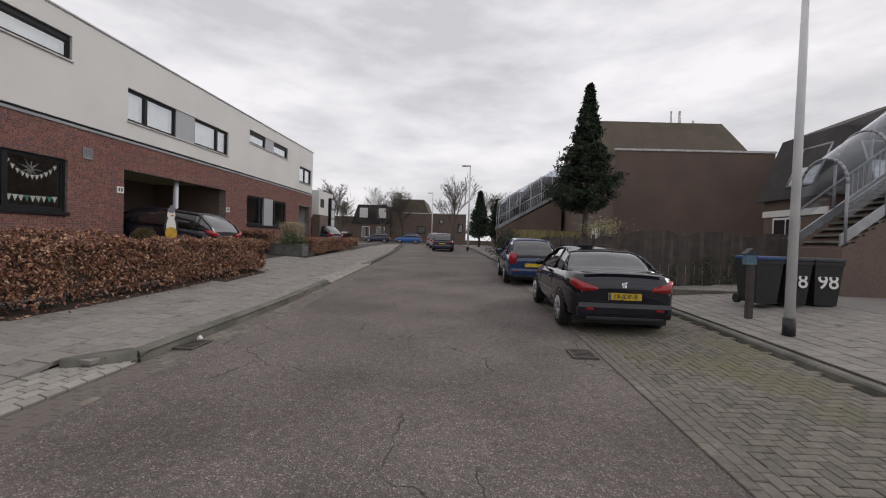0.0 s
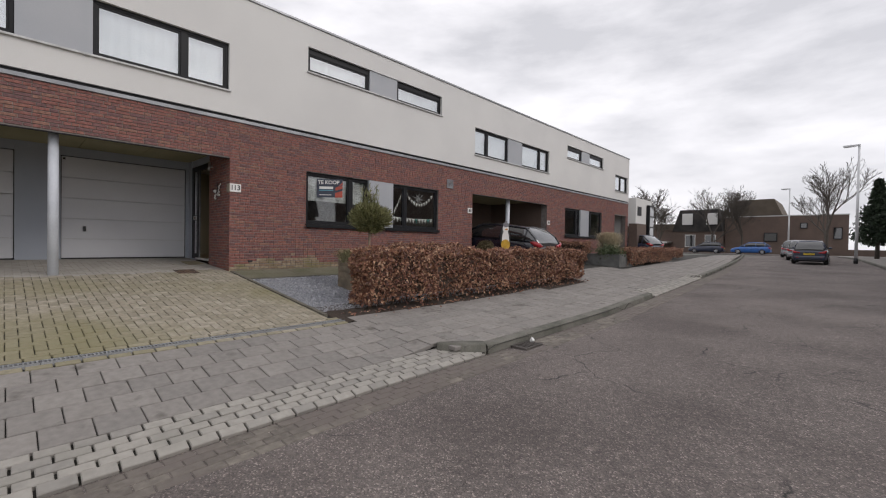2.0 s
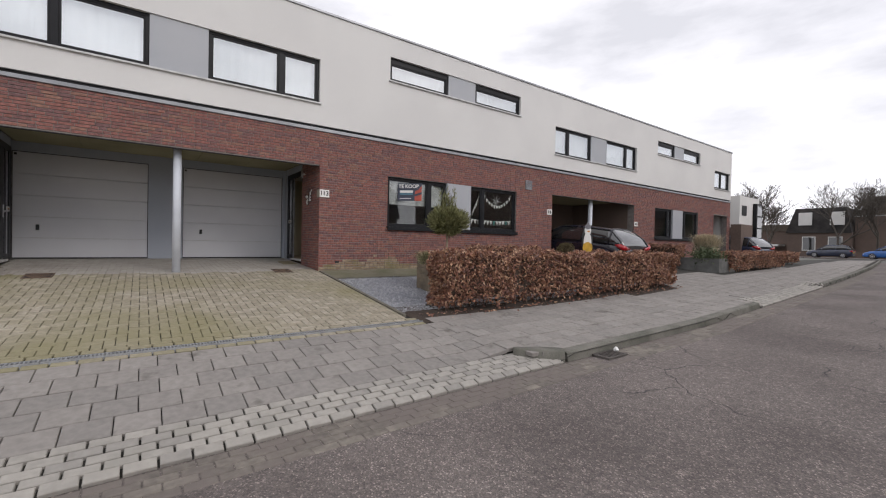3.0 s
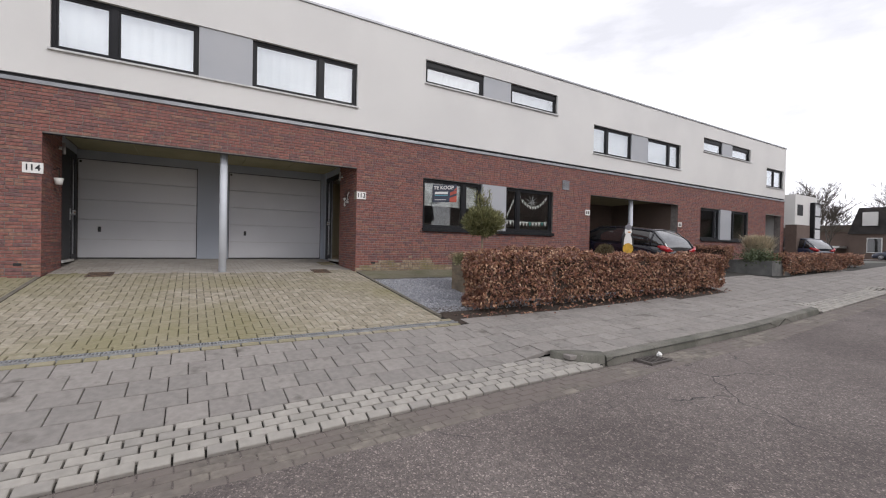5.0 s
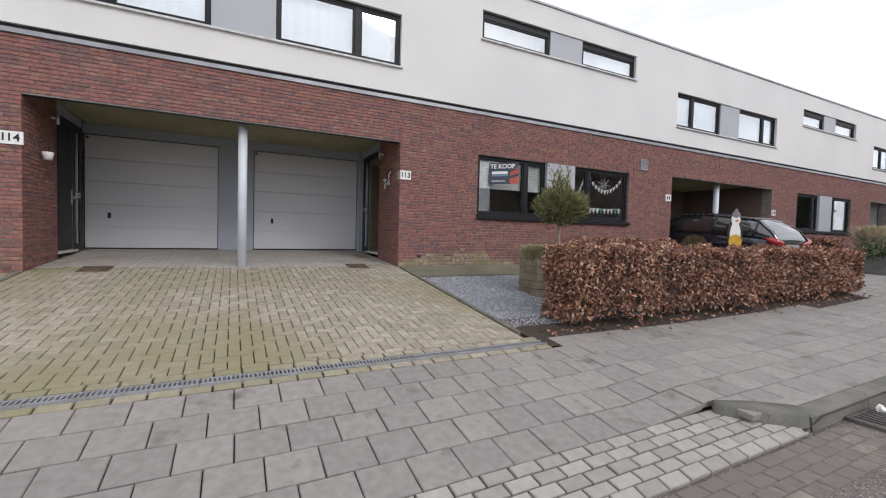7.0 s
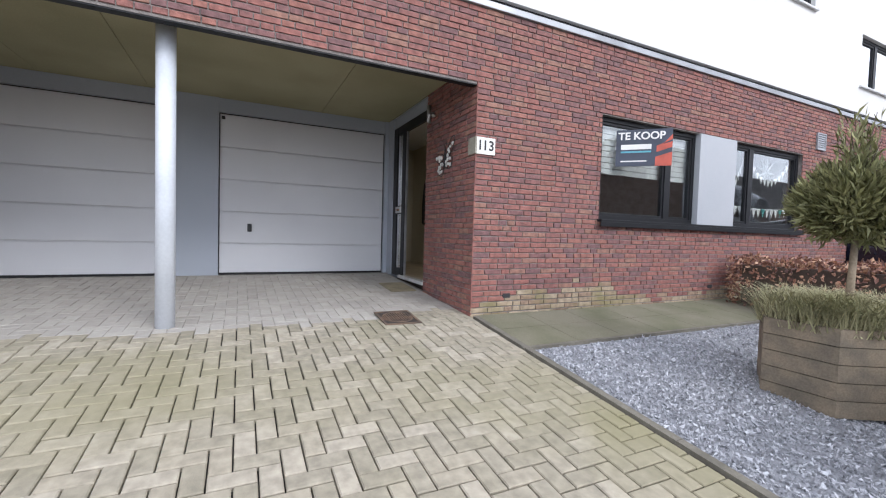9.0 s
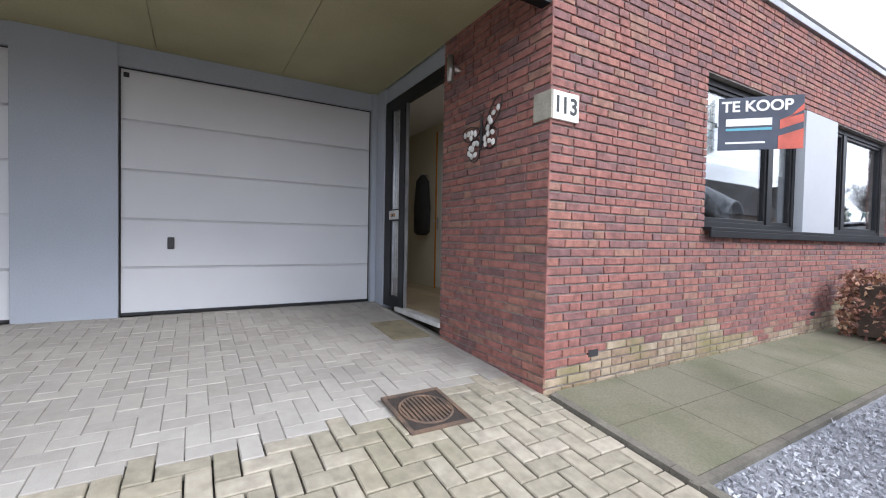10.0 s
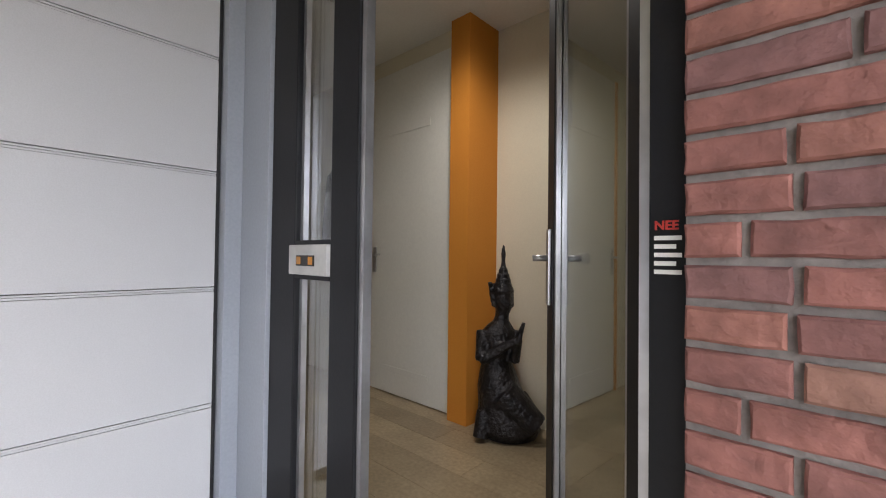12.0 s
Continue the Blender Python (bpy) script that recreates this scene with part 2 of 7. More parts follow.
# ---- mesh helpers ----
def box(bm, x0, x1, y0, y1, z0, z1, bev=0.0):
    vs = [bm.verts.new((x, y, z)) for x in (x0, x1) for y in (y0, y1) for z in (z0, z1)]
    fs = [bm.faces.new([vs[i] for i in q]) for q in ((0, 1, 3, 2), (4, 6, 7, 5), (0, 4, 5, 1), (2, 3, 7, 6), (0, 2, 6, 4), (1, 5, 7, 3))]
    if bev:
        es = list({e for f in fs for e in f.edges})
        bmesh.ops.bevel(bm, geom=es, offset=bev, segments=2, profile=0.6, affect="EDGES")
    return vs


def boxes(*specs, bev=0.0):
    bm = bmesh.new()
    for s in specs:
        box(bm, *s, bev=bev)
    return bm


def rod(bm, p, q, r0, r1=None, n=10, caps=True):
    p, q = Vector(p), Vector(q)
    r1 = r0 if r1 is None else r1
    d = (q - p).normalized()
    a = d.orthogonal().normalized()
    b = d.cross(a)
    rings = []
    for c, r in ((p, r0), (q, r1)):
        rings.append([bm.verts.new(c + (a * math.cos(2 * math.pi * i / n) + b * math.sin(2 * math.pi * i / n)) * r) for i in range(n)])
    for i in range(n):
        f = bm.faces.new((rings[0][i], rings[0][(i + 1) % n], rings[1][(i + 1) % n], rings[1][i]))
        f.smooth = True
    if caps:
        bm.faces.new(rings[0][::-1])
        bm.faces.new(rings[1])
    return bm


def lathe(bm, profile, centre=(0, 0, 0), n=20):
    """Turn (radius, height) pairs round the upright axis."""
    c = Vector(centre)
    rings = [[bm.verts.new(c + Vector((max(r, 1e-4) * math.cos(2 * math.pi * i / n), max(r, 1e-4) * math.sin(2 * math.pi * i / n), z))) for i in range(n)] for r, z in profile]
    for a, b in zip(rings, rings[1:]):
        for i in range(n):
            f = bm.faces.new((a[i], a[(i + 1) % n], b[(i + 1) % n], b[i]))
            f.smooth = True
    bm.faces.new(rings[0][::-1])
    bm.faces.new(rings[-1])
    return bm


def sweep(bm, pts, r, n=8):
    for p, q in zip(pts, pts[1:]):
        rod(bm, p, q, r, r, n)
    return bm


def obj_of(name, bm, material):
    me = bpy.data.meshes.new(name)
    bmesh.ops.recalc_face_normals(bm, faces=bm.faces[:]) if len(bm.faces) < 20000 else None
    bm.to_mesh(me)
    bm.free()
    me.materials.append(material)
    return new(name, me)


def struct(name, bm, material, label, category="structure"):
    return tagged(obj_of(name, bm, material), label, category, kind="structure")


def part(name, bm, material, parent, label=""):
    ob = obj_of(name, bm, material)
    ob.parent = parent
    return tagged(ob, label) if label else ob


def thing(name, label, category, m=None, group=""):
    e = new(name)
    if m is not None:
        e.matrix_world = m
    return tagged(e, label, category, group)


def raw(name, verts, faces, material, parent=None, smooth=False):
    me = bpy.data.meshes.new(name)
    me.from_pydata(verts, [], faces)
    me.materials.append(material)
    me.update()
    if smooth:
        me.shade_smooth()
    ob = new(name, me)
    ob.parent = parent
    return ob


# ---- lie of the land ----
FX, FLOOR = -9.74, 1.08


def zroad(y):
    return 0.06 + 0.017 * min(max(y, -12.0), 45.0)


def kerb_l(y):
    return -3.32 - 0.06 * max(0.0, y - 8.0) - 0.0012 * max(0.0, y - 18.0) ** 2


def kerb_r(y):
    if y < 16.2:
        return 4.7
    if y < 17.6:
        return 4.7 - 2.25 * (y - 16.2) / 1.4
    return 2.45 - 0.058 * (y - 17.6) - 0.0007 * max(0.0, y - 30) ** 2


DROPS = ((-20.0, 4.25), (11.6, 18.9))


def dropped(y):
    return any(a <= y <= b for a, b in DROPS)


def ground_z(x, y, raised=True):
    """The lie of the pavements and gardens on the side of the terrace."""
    k, z0 = kerb_l(y), zroad(y)
    up = 1.0
    d = min(max(k - x, 0.0), 0.45)
    e, w = 1.15 * d, 0.1 + 1.1 * d
    for a, b in DROPS:
        up = min(up, max(0.0, min(1.0, max((a + w + e - y) / w, (y + e - b + w) / w))))
    rim = z0 + 0.02 + (0.09 * up if raised else 0.0)
    if x >= k:
        return z0
    if x >= FX:
        mid = (-5.45, max(0.40, z0 + 0.24))
        if x > mid[0]:
            u = (k - x) / (k - mid[0])
            return rim + (mid[1] - rim) * u
        u = (mid[0] - x) / (mid[0] - FX)
        return mid[1] + (0.89 - mid[1]) * u
    return 0.89 + (FLOOR - 0.89) * min(1.0, (FX - x) / (12.76 + FX))


def strip(xs_of_y, ys, nx, zf, lift=0.0):
    """A draped sheet between two lines given by y."""
    verts, faces = [], []
    for y in ys:
        a, b = xs_of_y(y)
        for i in range(nx + 1):
            x = a + (b - a) * i / nx
            verts.append((x, y, zf(x, y) + lift))
    for j in range(len(ys) - 1):
        for i in range(nx):
            q = j * (nx + 1) + i
            faces.append((q, q + 1, q + nx + 2, q + nx + 1))
    return verts, faces


def frange(a, b, d):
    n = max(1, round((b - a) / d))
    return [a + (b - a) * i / n for i in range(n + 1)]


def setting(name, vf, material, label):
    return tagged(raw(name, vf[0], vf[1], material, smooth=False), label, "structure", kind="structure")


ys = [-600, -60, -12] + frange(-10, 45, 2.5) + [60, 120, 900]
setting("ground", strip(lambda y: (-700, 700), ys, 2, lambda x, y: zroad(y) - 0.09), M_GROUND, "grey-green bare ground reaching to the horizon")
setting("road", strip(lambda y: (kerb_l(y) - 0.09, min(kerb_r(y), 2.225 if y < 17 else 9) + 0.02), frange(-12, 62, 1.0), 8, lambda x, y: zroad(y) + 0.02 * (1 - ((x + 0.5) / 3.0) ** 2) - 0.02), M_ASPHALT, "worn grey-brown asphalt road with cracks and patches")
struct("side_road", boxes((-90, 14, 62, 70, 0.75, zroad(62) + 0.001)), M_ASPHALT, "asphalt cross street at the far bend")


def kerb_run(name, line, y0, y1, side, label):
    """Kerb stones end to end, each a part of its kerb; side -1 keeps the face towards the road on the right."""
    top = thing(name, label, "kerb")
    top["kind"] = "structure"
    y = y0
    while y < y1 - 0.05:
        e = min(y + 1.0, y1)
        bm = bmesh.new()
        x0, x1 = line(y), line(e)
        w = 0.15 * side
        vs = []
        for (xx, yy) in ((x0, y + 0.004), (x1, e - 0.004)):
            z = zroad(yy)
            vs.append([bm.verts.new(p) for p in ((xx, yy, z - 0.08), (xx + 0.02 * side, yy, z + 0.09), (xx + 0.045 * side, yy, z + 0.112), (xx + w, yy, z + 0.115), (xx + w, yy, z - 0.08))])
        for i in range(5):
            bm.faces.new((vs[0][i], vs[0][(i + 1) % 5], vs[1][(i + 1) % 5], vs[1][i]))
        bm.faces.new(vs[0])
        bm.faces.new(vs[1][::-1])
        part("kerb_stone", bm, M_KERB, top)
        y = e
    return top


kerb_run("kerb_terrace", kerb_l, 4.25, 11.6, -1, "weathered grey concrete kerb along the pavement")
kerb_run("kerb_terrace_far", kerb_l, 18.9, 56, -1, "weathered concrete kerb beyond the second driveway")
kerb_run("kerb_bay", kerb_r, -8, 16.2, 1, "grey concrete kerb behind the parking bay")
kerb_run("kerb_bay_far", kerb_r, 17.6, 56, 1, "grey concrete kerb along the far pavement")
bm = bmesh.new()
for i, (a, b) in enumerate(((16.2, 16.9), (16.9, 17.6))):
    pa, pb = (kerb_r(a), a), (kerb_r(b), b)
    v = [bm.verts.new((p[0] + dx, p[1] + dx * 0.6, zroad(p[1]) + dz)) for p in (pa, pb) for dx, dz in ((0, -0.05), (0.02, 0.11), (0.17, 0.115), (0.17, -0.05))]
    for q in ((0, 1, 5, 4), (1, 2, 6, 5), (2, 3, 7, 6)):
        bm.faces.new([v[k] for k in q])
struct("kerb_bay_corner", bm, M_KERB, "grey concrete kerb turning out round the parking bay")

# beds under the paving
setting("pavement_bed", strip(lambda y: (FX - 0.2, kerb_l(y)), [-12] + frange(-10, 60, 0.4), 28, lambda x, y: ground_z(x, y, not (3.0 < y < 4.4 and x > kerb_l(y) - 0.6)), -0.03), M_JOINT, "dark sand bed under the pavement")
setting("carport_bed", strip(lambda y: (-13.2, FX - 0.19), [-3, 3.25], 2, ground_z, -0.006), M_SAND, "dark sand bed under the carport paving")
setting("far_carport_bed", strip(lambda y: (-13.2, FX - 0.19), [11.5, 16.9], 2, ground_z, -0.004), M_TILE, "grey paving under the second carport")


def zright(y):
    return zroad(y) + 0.1


setting("bay_bed", strip(lambda y: (2.18, kerb_r(y)), frange(-10, 17.4, 0.6), 3, lambda x, y: zroad(y) + 0.02 * (x - 2.2), -0.025), M_JOINT, "sand bed of the parking bay")
setting("pavement_right", strip(lambda y: (kerb_r(y) + 0.14, 30), frange(-12, 62, 1.0), 60, lambda x, y: zright(y) + 0.07 * min(max(x - 5.5, 0), 3) - (0.02 if x < 8.8 and y < 15.8 else 0)), M_TILE, "grey concrete pavement on the far side")

# ---- terrace ----
TOP = 4.2
BAY = ((-2.45, 3.2, 0.0, 3.39), (5.02, 9.78, 2.02, 3.34), (11.55, 16.84, 0.0, 3.4), (18.55, 22.8, 2.05, 3.4), (24.6, 26.3, 0.0, 3.42))
Y0, Y1 = -12.0, 26.7
bm = bmesh.new()
edges = [Y0] + [v for b in BAY for v in b[:2]] + [Y1]
for a, b in zip(edges[::2], edges[1::2]):
    box(bm, FX - 0.3, FX - 0.012, a + 0.013, b - 0.013, 0.3, TOP)
for a, b, lo, hi in BAY:
    box(bm, FX - (0.3 if lo else 0.1), FX - 0.012, a - 0.013, b + 0.013, hi, TOP)
    if lo:
        box(bm, FX - 0.3, FX - 0.012, a - 0.013, b + 0.013, 0.3, lo)
wall_front = struct("wall_front", bm, M_MORTAR, "red-brown brick front wall with grey mortar joints", "wall")
bm = boxes((-11.08, FX - 0.3, 3.212, 3.5, 0.3, 3.72), (-11.08, FX - 0.3, -2.75, -2.462, 0.3, 3.72))
wall_return = struct("wall_return", bm, M_MORTAR, "dark red brick side walls of the carport", "wall")


def brick_course(y0, y1, k):
    """Lengths of a loose bond along one course."""
    rnd = random.Random(k * 7919 + int(y0 * 31))
    y = y0
    first = (0.105, 0.21, 0.155, 0.21)[k % 4]
    out = []
    while y < y1 - 0.02:
        ln = first if y == y0 else (0.21 if rnd.random() > 0.28 else 0.1)
        e = min(y + ln, y1)
        if y1 - e < 0.05:
            e = y1
        out.append((y, e))
        y = e + 0.011
    return out


CO = 0.0608
front_bricks, near_bricks = [], []
nrow = int((TOP - 0.7) / CO)
for k in range(nrow):
    z0 = TOP - (k + 1) * CO + 0.006
    z1 = z0 + CO - 0.012
    spans = []
    cur = Y0 + 6
    for a, b, lo, hi in BAY:
        if z1 > lo + 0.004 and z0 < hi - 0.004:
            spans.append((cur, a))
            cur = b
    spans.append((cur, Y1))
    for a, b in spans:
        for p, q in brick_course(a, b, k):
            (near_bricks if 3.1 < p < 4.6 and z0 > 0.85 and z1 < 3.3 and p < 4.15 else front_bricks).append((p, q, z0, z1))


def brick_mesh(specs, axis, at, out=0.012):
    """Bricks proud of a mortar face: five faces each, with a small chamfer."""
    verts, faces = [], []
    rnd = random.Random(11)
    for p, q, z0, z1 in specs:
        d = out * rnd.uniform(0.75, 1.15)
        c = 0.003
        i = len(verts)
        ring0 = [(p, z0), (q, z0), (q, z1), (p, z1)]
        ring1 = [(p + c, z0 + c), (q - c, z0 + c), (q - c, z1 - c), (p + c, z1 - c)]
        for ring, depth in ((ring0, 0.0), (ring0, d - c), (ring1, d)):
            for u, z in ring:
                verts.append((at + depth, u, z) if axis == "x" else (u, at - depth if axis == "y" else at + depth, z))
        for a in (0, 4):
            for j in range(4):
                faces.append((i + a + j, i + a + (j + 1) % 4, i + a + 4 + (j + 1) % 4, i + a + 4 + j))
        faces.append((i + 8, i + 9, i + 10, i + 11))
    return verts, faces


stain_rnd = random.Random(3)


def limed(z0, y):
    return z0 < 1.02 + 0.12 * math.sin(y * 1.7) + stain_rnd.uniform(-0.06, 0.1) and y > 3.4


pale = [b for b in front_bricks if limed(b[2], b[0])]
paleset = set(pale)
ob = raw("bricks", *brick_mesh([b for b in front_bricks if b not in paleset], "x", FX - 0.012), M_BRICK, wall_front)
ob["kind"] = "stuff"
ob = raw("stained_bricks", *brick_mesh(pale, "x", FX - 0.012), M_BRICK_PALE, wall_front)
ob["kind"] = "stuff"
ret_bricks = []
for k in range(int(3.2 / CO)):
    z0 = 3.67 - (k + 1) * CO + 0.006
    if z0 < 0.84:
        break
    for p, q in brick_course(-FX, 11.08, k + 2):
        ret_bricks.append((-q if p > -FX + 0.01 else -q, -p, z0, z0 + CO - 0.012))
ob = raw("bricks", *brick_mesh(ret_bricks, "-y", -2.462), M_BRICK, wall_return)
ob["kind"] = "stuff"

# render storey with dark joint and metal coping
ST = FX + 0.005
WIN_UP = [(-2.36, 3.17, 4.86, 5.88), (5.03, 9.86, 5.84, 6.46), (11.63, 16.93, 4.85, 5.83), (18.65, 22.83, 5.83, 6.43), (24.55, 26.48, 4.84, 5.78)]
bm = bmesh.new()
cur = Y0
for a, b, lo, hi in WIN_UP:
    box(bm, ST - 0.35, ST, cur, a, 4.34, 6.98)
    box(bm, ST - 0.35, ST, a, b, 4.34, lo)
    box(bm, ST - 0.35, ST, a, b, hi, 6.98)
    cur = b
box(bm, ST - 0.35, ST, cur, Y1, 4.34, 6.98)
struct("wall_upper", bm, M_STUCCO, "smooth off-white rendered upper wall", "wall")
struct("shadow_joint", boxes((FX - 0.3, FX - 0.05, Y0, Y1, TOP, 4.34)), M_DARKGAP, "dark recessed joint under the render", "trim")
struct("brick_coping", boxes((FX - 0.05, FX + 0.03, Y0, Y1, TOP, TOP + 0.07), bev=0.006), M_TRIMG, "grey metal coping on the brickwork", "trim")
struct("parapet_coping", boxes((ST - 0.4, ST + 0.03, Y0, Y1 + 0.03, 6.98, 7.03), bev=0.006), M_TRIMG, "pale metal parapet coping", "trim")
M_ROOF = mat("roof_felt", (0.08, 0.08, 0.085), 0.9)
struct("roof", boxes((-20, ST - 0.35, Y0, Y1, 6.7, 6.85)), M_ROOF, "flat felt roof", "roof")
struct("wall_end", boxes((-20, ST - 0.35, Y1 - 0.3, Y1, 0.3, 6.95)), M_STUCCO, "rendered end wall of the terrace", "wall")
struct("wall_start", boxes((-20, ST - 0.35, Y0, Y0 + 0.3, 0.3, 6.95)), M_STUCCO, "rendered end wall of the terrace", "wall")
struct("wall_back", boxes((-20.3, -20, Y0, Y1, 0.3, 6.95)), M_STUCCO, "rendered back wall of the terrace", "wall")
struct("ceiling_lower", boxes((-20, ST - 0.36, Y0 + 0.3, -2.8, 3.9, 4.1), (-20, ST - 0.36, 3.5, 11.2, 3.9, 4.1), (-20, ST - 0.36, 17.2, Y1 - 0.3, 3.9, 4.1), (-20, ST - 0.36, -2.8, 3.5, 3.9, 4.1), (-20, ST - 0.36, 11.2, 17.2, 3.9, 4.1)), M_WHITEP, "white plaster ceiling", "ceiling")
M_ROOM = mat("room_plaster", (0.5, 0.48, 0.45), 0.9, bump=0.05)
struct("wall_room_back", boxes((-14.6, -14.5, 5.6, 11.3, FLOOR, 3.9), (-14.6, -14.5, 17, 26, FLOOR, 3.9), (-12.6, -12.5, -2.6, 26, 4.1, 6.7)), M_ROOM, "plain inner walls behind the windows", "wall")
struct("floor_rooms", boxes((-14.6, FX - 0.3, 3.5, 11.4, 0.95, FLOOR - 0.002), (-14.6, FX - 0.3, 17, 26.3, 0.95, FLOOR - 0.002)), mat("brown_floor", (0.12, 0.09, 0.065), 0.5), "brown wooden floor inside", "floor")
struct("wall_room_side", boxes((-14.5, FX - 0.31, 11.25, 11.35, FLOOR, 3.9), (-14.5, FX - 0.31, 17.0, 17.1, FLOOR, 3.9)), M_ROOM, "plain inner side walls", "wall")


def soffit(name, y0, y1, z):
    bm = bmesh.new()
    w = (y1 - y0) / 5
    for i in range(5):
        box(bm, -12.9, FX - 0.1, y0 + i * w + 0.004, y0 + (i + 1) * w - 0.004, z, z + 0.03)
    box(bm, -12.9, FX - 0.1, y0, y1, z + 0.012, z + 0.2)
    return struct(name, bm, M_SOFFIT, "yellowish soffit boards over the carport", "ceiling")


CEIL = 3.635
soffit("ceiling_carport", -2.46, 3.21, CEIL)
soffit("ceiling_carport_far", 11.55, 16.84, 3.55)
struct("lintel_soffit", boxes((FX - 0.1, FX - 0.015, -2.45, 3.2, 3.378, 3.388), (FX - 0.1, FX - 0.02, 11.55, 16.84, 3.385, 3.398)), M_ANTH, "dark steel lintel plate under the brick beam", "trim")
# ---- garage fronts ----
def garage_door(y0, y1, group):
    g = thing("garage_door", "white sectional garage door with five ribbed panels", "garage door", pose(-12.76, (y0 + y1) / 2, FLOOR), group)
    w = (y1 - y0) / 2
    h = (3.42 - FLOOR) / 5
    for i in range(5):
        z = i * h
        bm = boxes((-0.04, 0.0, -w, w, z + 0.003, z + h - 0.018), (-0.04, -0.003, -w, w, z + h - 0.016, z + h - 0.009), (-0.04, 0.0, -w, w, z + h - 0.007, z + h - 0.001))
        part("panel", bm, M_GARAGE, g)
    part("bottom_seal", boxes((-0.04, 0.008, -w, w, 0.0, 0.028)), M_RUBBER, g, "black rubber bottom seal")
    part("edge_seal", boxes((-0.05, 0.004, -w - 0.012, -w, 0, 3.42 - FLOOR), (-0.05, 0.004, w, w + 0.012, 0, 3.42 - FLOOR), (-0.05, 0.004, -w - 0.012, w + 0.012, 3.42 - FLOOR, 3.432 - FLOOR)), M_RUBBER, g, "thin black frame seal")
    bm = boxes((0, 0.012, -w + 0.37, -w + 0.43, 0.64, 0.76), bev=0.01)
    lock = part("lock_plate", bm, M_BLACKPL, g, "black oval lock plate")
    bm = bmesh.new()
    rod(bm, (0.0, -w + 0.4, 0.675), (0.045, -w + 0.4, 0.675), 0.022, n=14)
    part("knob", bm, M_BLACKPL, lock)
    part("tag", boxes((0, 0.006, -w + 0.02, -w + 0.065, 3.345 - FLOOR, 3.39 - FLOOR)), M_BLACKPL, g)
    return g


garage_door(0.66, 3.12, "garage doors")
garage_door(-2.50, -0.105, "garage doors")
struct("garage_cladding", boxes((-12.9, -12.70, -0.09, 0.645, 0.9, CEIL), (-12.9, -12.70, 3.135, 3.2, 0.9, CEIL), (-12.9, -12.465, 3.2, 3.33, 0.9, CEIL), (-12.9, -12.72, -0.09, 3.212, 3.435, CEIL), (-12.9, -12.72, -2.6, -0.09, 3.435, CEIL), (-12.46, -11.085, 3.225, 3.32, 3.465, CEIL), (-12.46, -11.085, -2.57, -2.475, 3.465, CEIL), bev=0.003), M_BLUEGREY, "blue-grey flat cladding between the garage doors", "wall")
struct("wall_garage", boxes((-13.0, -12.9, -2.8, 3.212, 0.9, 3.9)), M_ROOM, "plain wall behind the garage doors", "wall")
bm = bmesh.new()
lathe(bm, [(0.075, -0.02), (0.075, 2.77)], n=28)
c = thing("carport_column", "pale blue-grey painted round steel column", "column", pose(-10.05, 0.36, 0.885))
part("shaft", bm, M_COLUMN, c)
bm = bmesh.new()
lathe(bm, [(0.105, -0.02), (0.105, 0.004)], n=28)
part("foot_collar", bm, M_KERB, c, "mortar collar in the paving")
# ---- windows ----
M_CURTAIN = mat("net_curtain", (0.84, 0.85, 0.84), 0.9, (0.78, 0.8, 0.8), 2.5, 40, 0.2, mix2=0.15)
M_SILLW = mat("pale_sill", (0.62, 0.62, 0.61), 0.5, bump=0.05, mix2=0.1)
M_DARKROOM = mat("dark_room", (0.05, 0.05, 0.052), 0.9)


def frame_bars(x0, x1, y0, y1, z0, z1, t, mulls=(), top=None):
    top = top or t
    specs = [(x0, x1, y0, y1, z0, z0 + t), (x0, x1, y0, y1, z1 - top, z1), (x0, x1, y0, y0 + t, z0 + t, z1 - top), (x0, x1, y1 - t, y1, z0 + t, z1 - top)]
    for m in mulls:
        specs.append((x0, x1, m - 0.055, m + 0.055, z0 + t, z1 - top))
    return boxes(*specs, bev=0.004)


def window(name, y0, y1, z0, z1, face, mulls, label, curtain=None, top=None, sash=True, pane=None):
    w = thing(name, label, "window", pose(face - 0.07, (y0 + y1) / 2, z0))
    w["kind"] = "structure"
    h, a = z1 - z0, (y1 - y0) / 2
    rel = [m - (y0 + y1) / 2 for m in mulls]
    part("window_frame", frame_bars(-0.08, 0, -a, a, 0, h, 0.06, rel, top), M_ANTH, w, "anthracite frame")
    cells = [-a + 0.06] + [v for m in rel for v in (m - 0.055, m + 0.055)] + [a - 0.06]
    for p, q in zip(cells[::2], cells[1::2]):
        if sash:
            part("sash", frame_bars(-0.07, -0.015, p, q, 0.06, h - (top or 0.06), 0.035), M_ANTH, w)
        g = part("pane", boxes((-0.045, -0.037, p + 0.03, q - 0.03, 0.09, h - (top or 0.06) - 0.03)), M_GLASS_UP if curtain else M_GLASS, w, "clear glass pane")
        g.visible_shadow = False
        if curtain:
            bm = bmesh.new()
            n = max(4, int((q - p) / 0.05))
            rows = [[bm.verts.new((-0.14 + 0.018 * math.sin(i * 1.9) + 0.006 * math.sin(i * 4.7), p - 0.04 + (q - p + 0.08) * i / n, z)) for i in range(n + 1)] for z in (0.0, h)]
            for i in range(n):
                bm.faces.new((rows[0][i], rows[0][i + 1], rows[1][i + 1], rows[1][i])).smooth = True
            part("curtain", bm, curtain, w, "pale hanging curtain")
    return w


